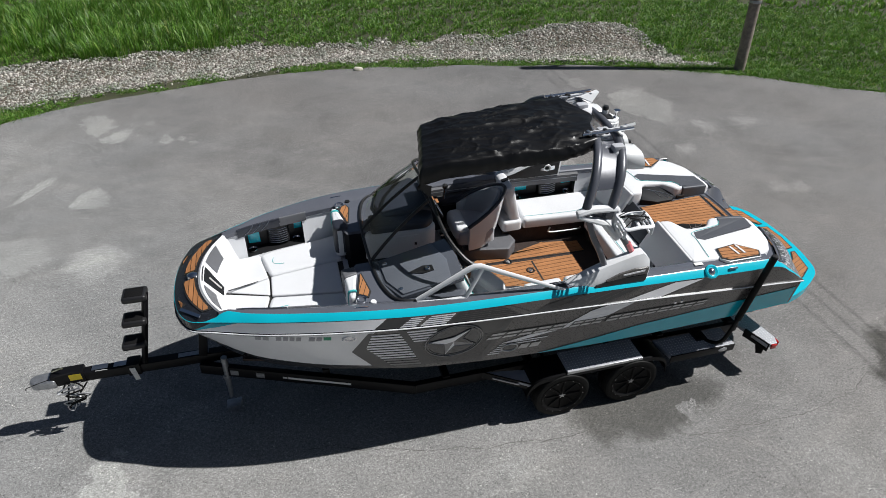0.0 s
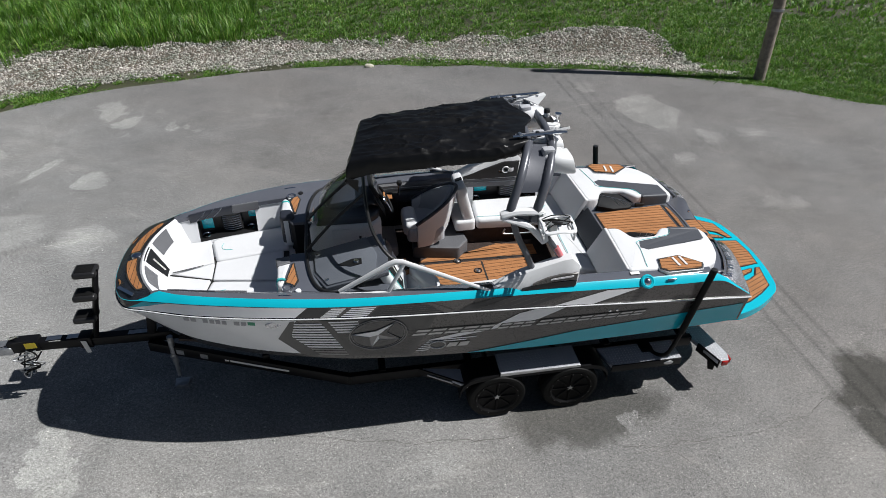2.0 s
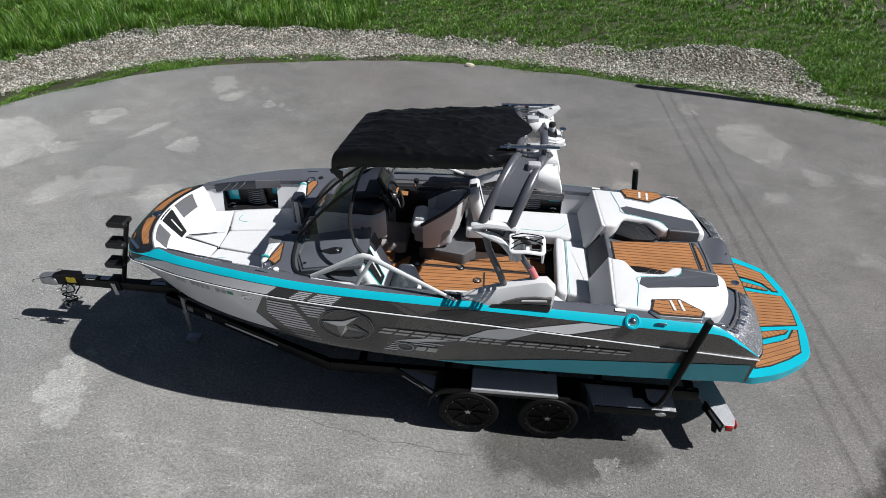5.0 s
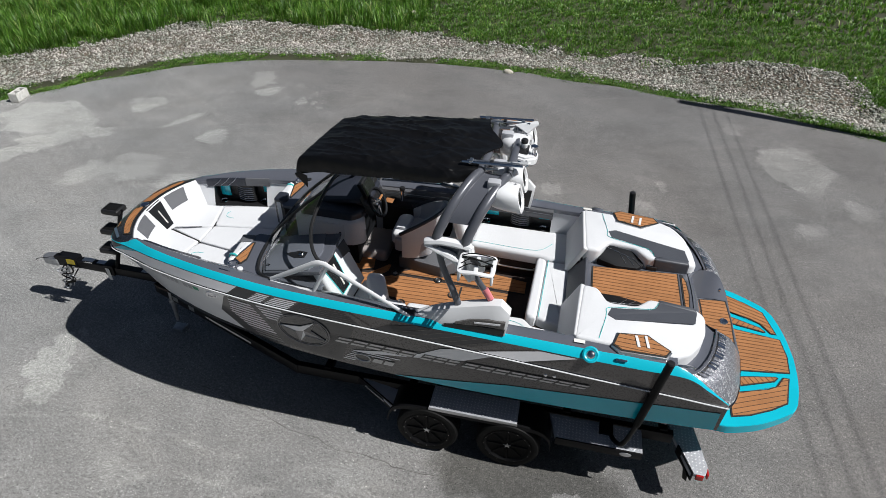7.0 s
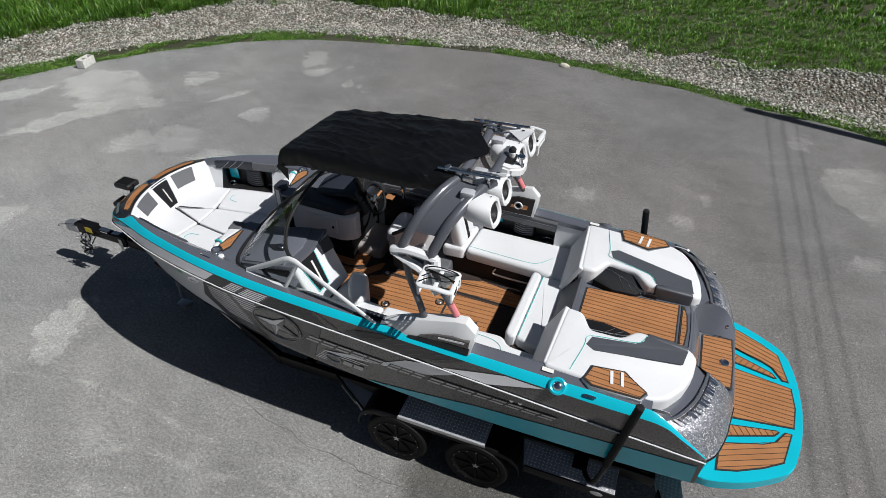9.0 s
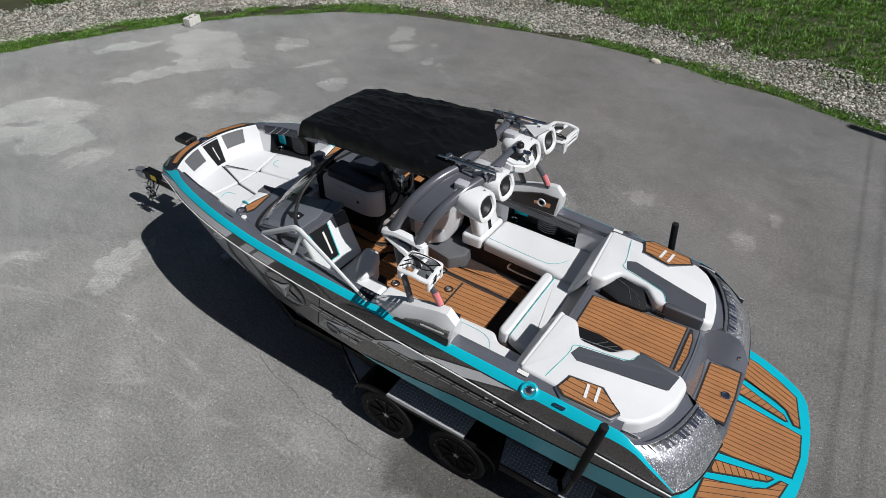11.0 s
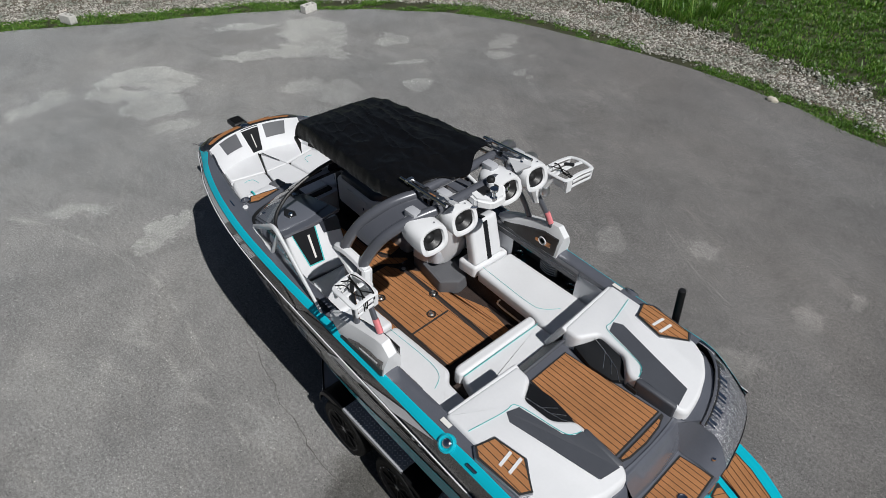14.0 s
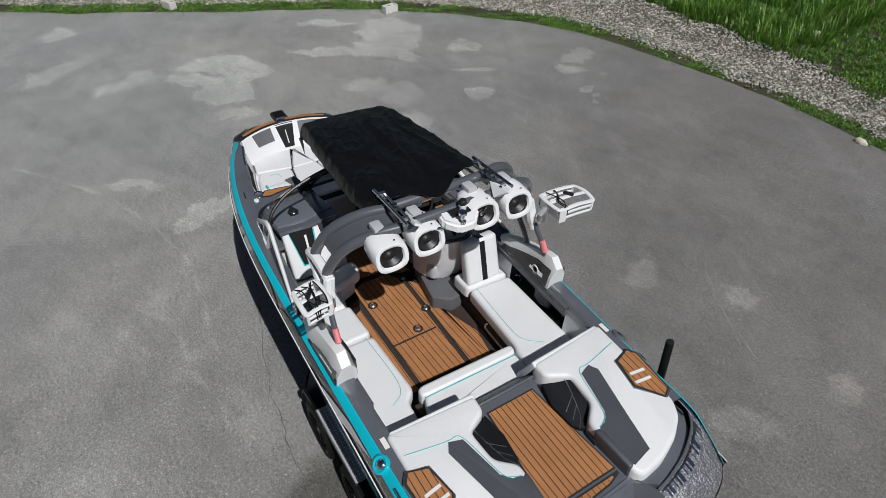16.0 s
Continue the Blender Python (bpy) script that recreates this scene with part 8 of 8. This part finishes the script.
    for k in range(5):
        z = 1.52 + k * 0.043
        decal("pale_bar", [(cut([(1.09, 2.64), (1.73, 2.385)], z), z), (2.70 - (z - 1.5) * 0.1, z), (2.70 - (z - 1.5) * 0.1, z + 0.022), (cut([(1.09, 2.64), (1.73, 2.385)], z + 0.022), z + 0.022)], HULL_LIGHT, lift=0.006, step=0.12)
    for k in range(16):
        z = 1.09 + k * 0.028
        a, b = cut([(1.09, 2.64), (1.73, 2.385)], z), cut([(1.045, 3.18), (1.725, 3.44)], z)
        decal("field_line", [(a + 0.02, z), (b - 0.02, z), (b - 0.02, z + 0.007), (a + 0.02, z + 0.007)], HULL_TAUPE, lift=0.0062, step=0.15)
    # star in a disc
    cx, cz = 2.868, 1.466
    oval = lambda r: [(cx + r * (0.292 * math.cos(a) + 0.03 * math.sin(a)), cz + r * 0.262 * math.sin(a)) for a in np.linspace(0, 2 * math.pi, 49)[:-1]]
    decal("star_disc", oval(1.0), HULL_DARK, lift=0.008, label="dark disc with a silver star")
    for r, w in ((0.985, 0.0055), (0.90, 0.003)):
        part("disc_ring", tube_bm([side_point(x, z, -1, 0.012) for x, z in oval(r)], w, 5, True), HULL_GREY, BOAT, "thin grey ring")
    star = [(2.60, 1.486), (2.85, 1.535), (3.035, 1.655), (2.955, 1.495), (3.10, 1.37), (2.875, 1.385), (2.79, 1.245), (2.775, 1.43)]
    for k in range(8):
        decal("star_facet", [star[k], star[(k + 1) % 8], (2.868, 1.462)], (HULL_SILVER, HULL_SILVER, HULL_DARK, HULL_DARK, HULL_GREY, HULL_SILVER, HULL_GREY, HULL_SILVER)[k], lift=0.013, step=0.08)
    part("star_edge", tube_bm([side_point(x, z, -1, 0.015) for x, z in star], 0.004, 5, True), HULL_GREY, BOAT, "thin bright star edge")
    decal("dark_wedge", [(3.14, 1.05), (3.38, 1.722), (3.45, 1.722), (3.205, 1.045)], CHARCOAL, lift=0.007)
    # pale swoosh behind the name
    decal("pale_swoosh", [(3.36, 1.30), (3.70, 1.39), (4.08, 1.475), (4.30, 1.62), (4.48, 1.665), (4.80, 1.645), (4.52, 1.50), (4.10, 1.415), (3.60, 1.315)], HULL_SILVER, lift=0.006, step=0.1, label="pale slanted swoosh")
    # name along the side as plain slanted blocks with a dark shade behind
    for x0, x1, n in ((3.20, 4.03, 5), (4.09, 4.46, 3), (4.50, 5.69, 8)):
        w = (x1 - x0) / n
        for k in range(n):
            xa = x0 + k * w
            zc = 1.448 - (xa - 3.2) * 0.006
            h = 0.044 - (xa - 3.2) * 0.006
            g = w * 0.84
            sl = lambda z: (z + h) * 0.75
            decal("name_shade", [(xa - 0.012 + sl(-h), zc - h - 0.012), (xa + g + 0.012 + sl(-h), zc - h - 0.012), (xa + g + 0.012 + sl(h), zc + h + 0.008), (xa - 0.012 + sl(h), zc + h + 0.008)], CHARCOAL, lift=0.0075, step=0.12)
            for z0, z1 in ((-h, -0.3 * h), (0.3 * h, h)):
                decal("name_bar", [(xa + sl(z0), zc + z0), (xa + g + sl(z0), zc + z0), (xa + g + sl(z1), zc + z1), (xa + sl(z1), zc + z1)], NAME_SILVER, lift=0.010, step=0.12)
    # badge
    badge = [(3.475 + 0.085 * math.cos(a), 1.215 + 0.062 * math.sin(a)) for a in np.linspace(0, 2 * math.pi, 21)[:-1]]
    decal("badge", badge, HULL_BLACK, lift=0.009)
    part("badge_ring", tube_bm([side_point(x, z, -1, 0.012) for x, z in badge], 0.008, 5, True), NAME_SILVER, BOAT)
    for k in range(2):
        decal("badge_block", [(3.57 + k * 0.12, 1.165), (3.67 + k * 0.12, 1.165), (3.70 + k * 0.12, 1.235), (3.60 + k * 0.12, 1.235)], NAME_SILVER, lift=0.009, step=0.1)
    for k in range(6):
        z = 1.12 + k * 0.035
        decal("pale_bar", [(3.24 + k * 0.028, z), (3.37 + k * 0.05 + 0.05 * (k > 3) * k, z), (3.39 + k * 0.05 + 0.05 * (k > 3) * k, z + 0.016), (3.254 + k * 0.028, z + 0.016)], HULL_LIGHT, lift=0.006, step=0.15)
    on_topside("pale_slash", [(4.66, 0), (5.08, 0), (5.56, 0.97), (5.22, 0.97)], HULL_LIGHT, 0.007, "pale slanted slash")
    # teal wedge along the chine
    top = [(3.80, 1.022), (4.4, 1.135), (4.97, 1.238), (5.7, 1.305), (6.5, 1.368), (6.88, 1.392)]
    decal("teal_wedge", top + [(6.89, 1.122)] + [(float(x), chine_z(float(x)) + 0.006) for x in np.linspace(6.6, 3.85, 9)], TEAL, lift=0.006, label="teal wedge along the chine")
    # registration marks as plain bars
    for a, b in ((0.985, 1.04), (1.055, 1.11), (1.175, 1.225), (1.24, 1.285), (1.30, 1.345), (1.36, 1.405), (1.475, 1.53), (1.545, 1.595)):
        z = 1.635 - (a - 0.985) * 0.01
        decal("registration_bar", [(a, z), (b, z), (b + 0.012, z + 0.07), (a + 0.012, z + 0.07)], NAME_GREY, lift=0.007, step=0.1, label="grey registration bar")
    decal("sticker", [(1.615, 1.645), (1.685, 1.643), (1.69, 1.70), (1.62, 1.702)], GREEN_LABEL, lift=0.007, step=0.1, label="green sticker")
    c = side_point(1.862, 1.665, -1, 0.0)
    part("side_fitting", lathe_bm([(0.0, 0.012), (0.03, 0.012), (0.036, 0.02), (0.05, 0.02), (0.06, 0.0)], 20, Matrix.Translation(c) @ Euler((radians(80), 0, 0)).to_matrix().to_4x4() @ Matrix.Diagonal((1.35, 0.6, 1, 1))), CHROME, BOAT, "oval chrome side fitting")
    for x in (5.30, 5.38):
        c = side_point(x, 1.50, -1, 0.0)
        part("drain", lathe_bm([(0, 0.004), (0.012, 0.006), (0.018, 0)], 12, Matrix.Translation(c) @ Euler((radians(85), 0, 0)).to_matrix().to_4x4()), CHROME, BOAT, "small drain fitting")


NAME_SILVER = surface("brushed_silver_lettering", (0.52, 0.52, 0.52), 0.35, metal=0.5, var=0.06)
NAME_GREY = surface("grey_vinyl_marks", (0.33, 0.33, 0.35), 0.5, var=0.05)
build_graphics()
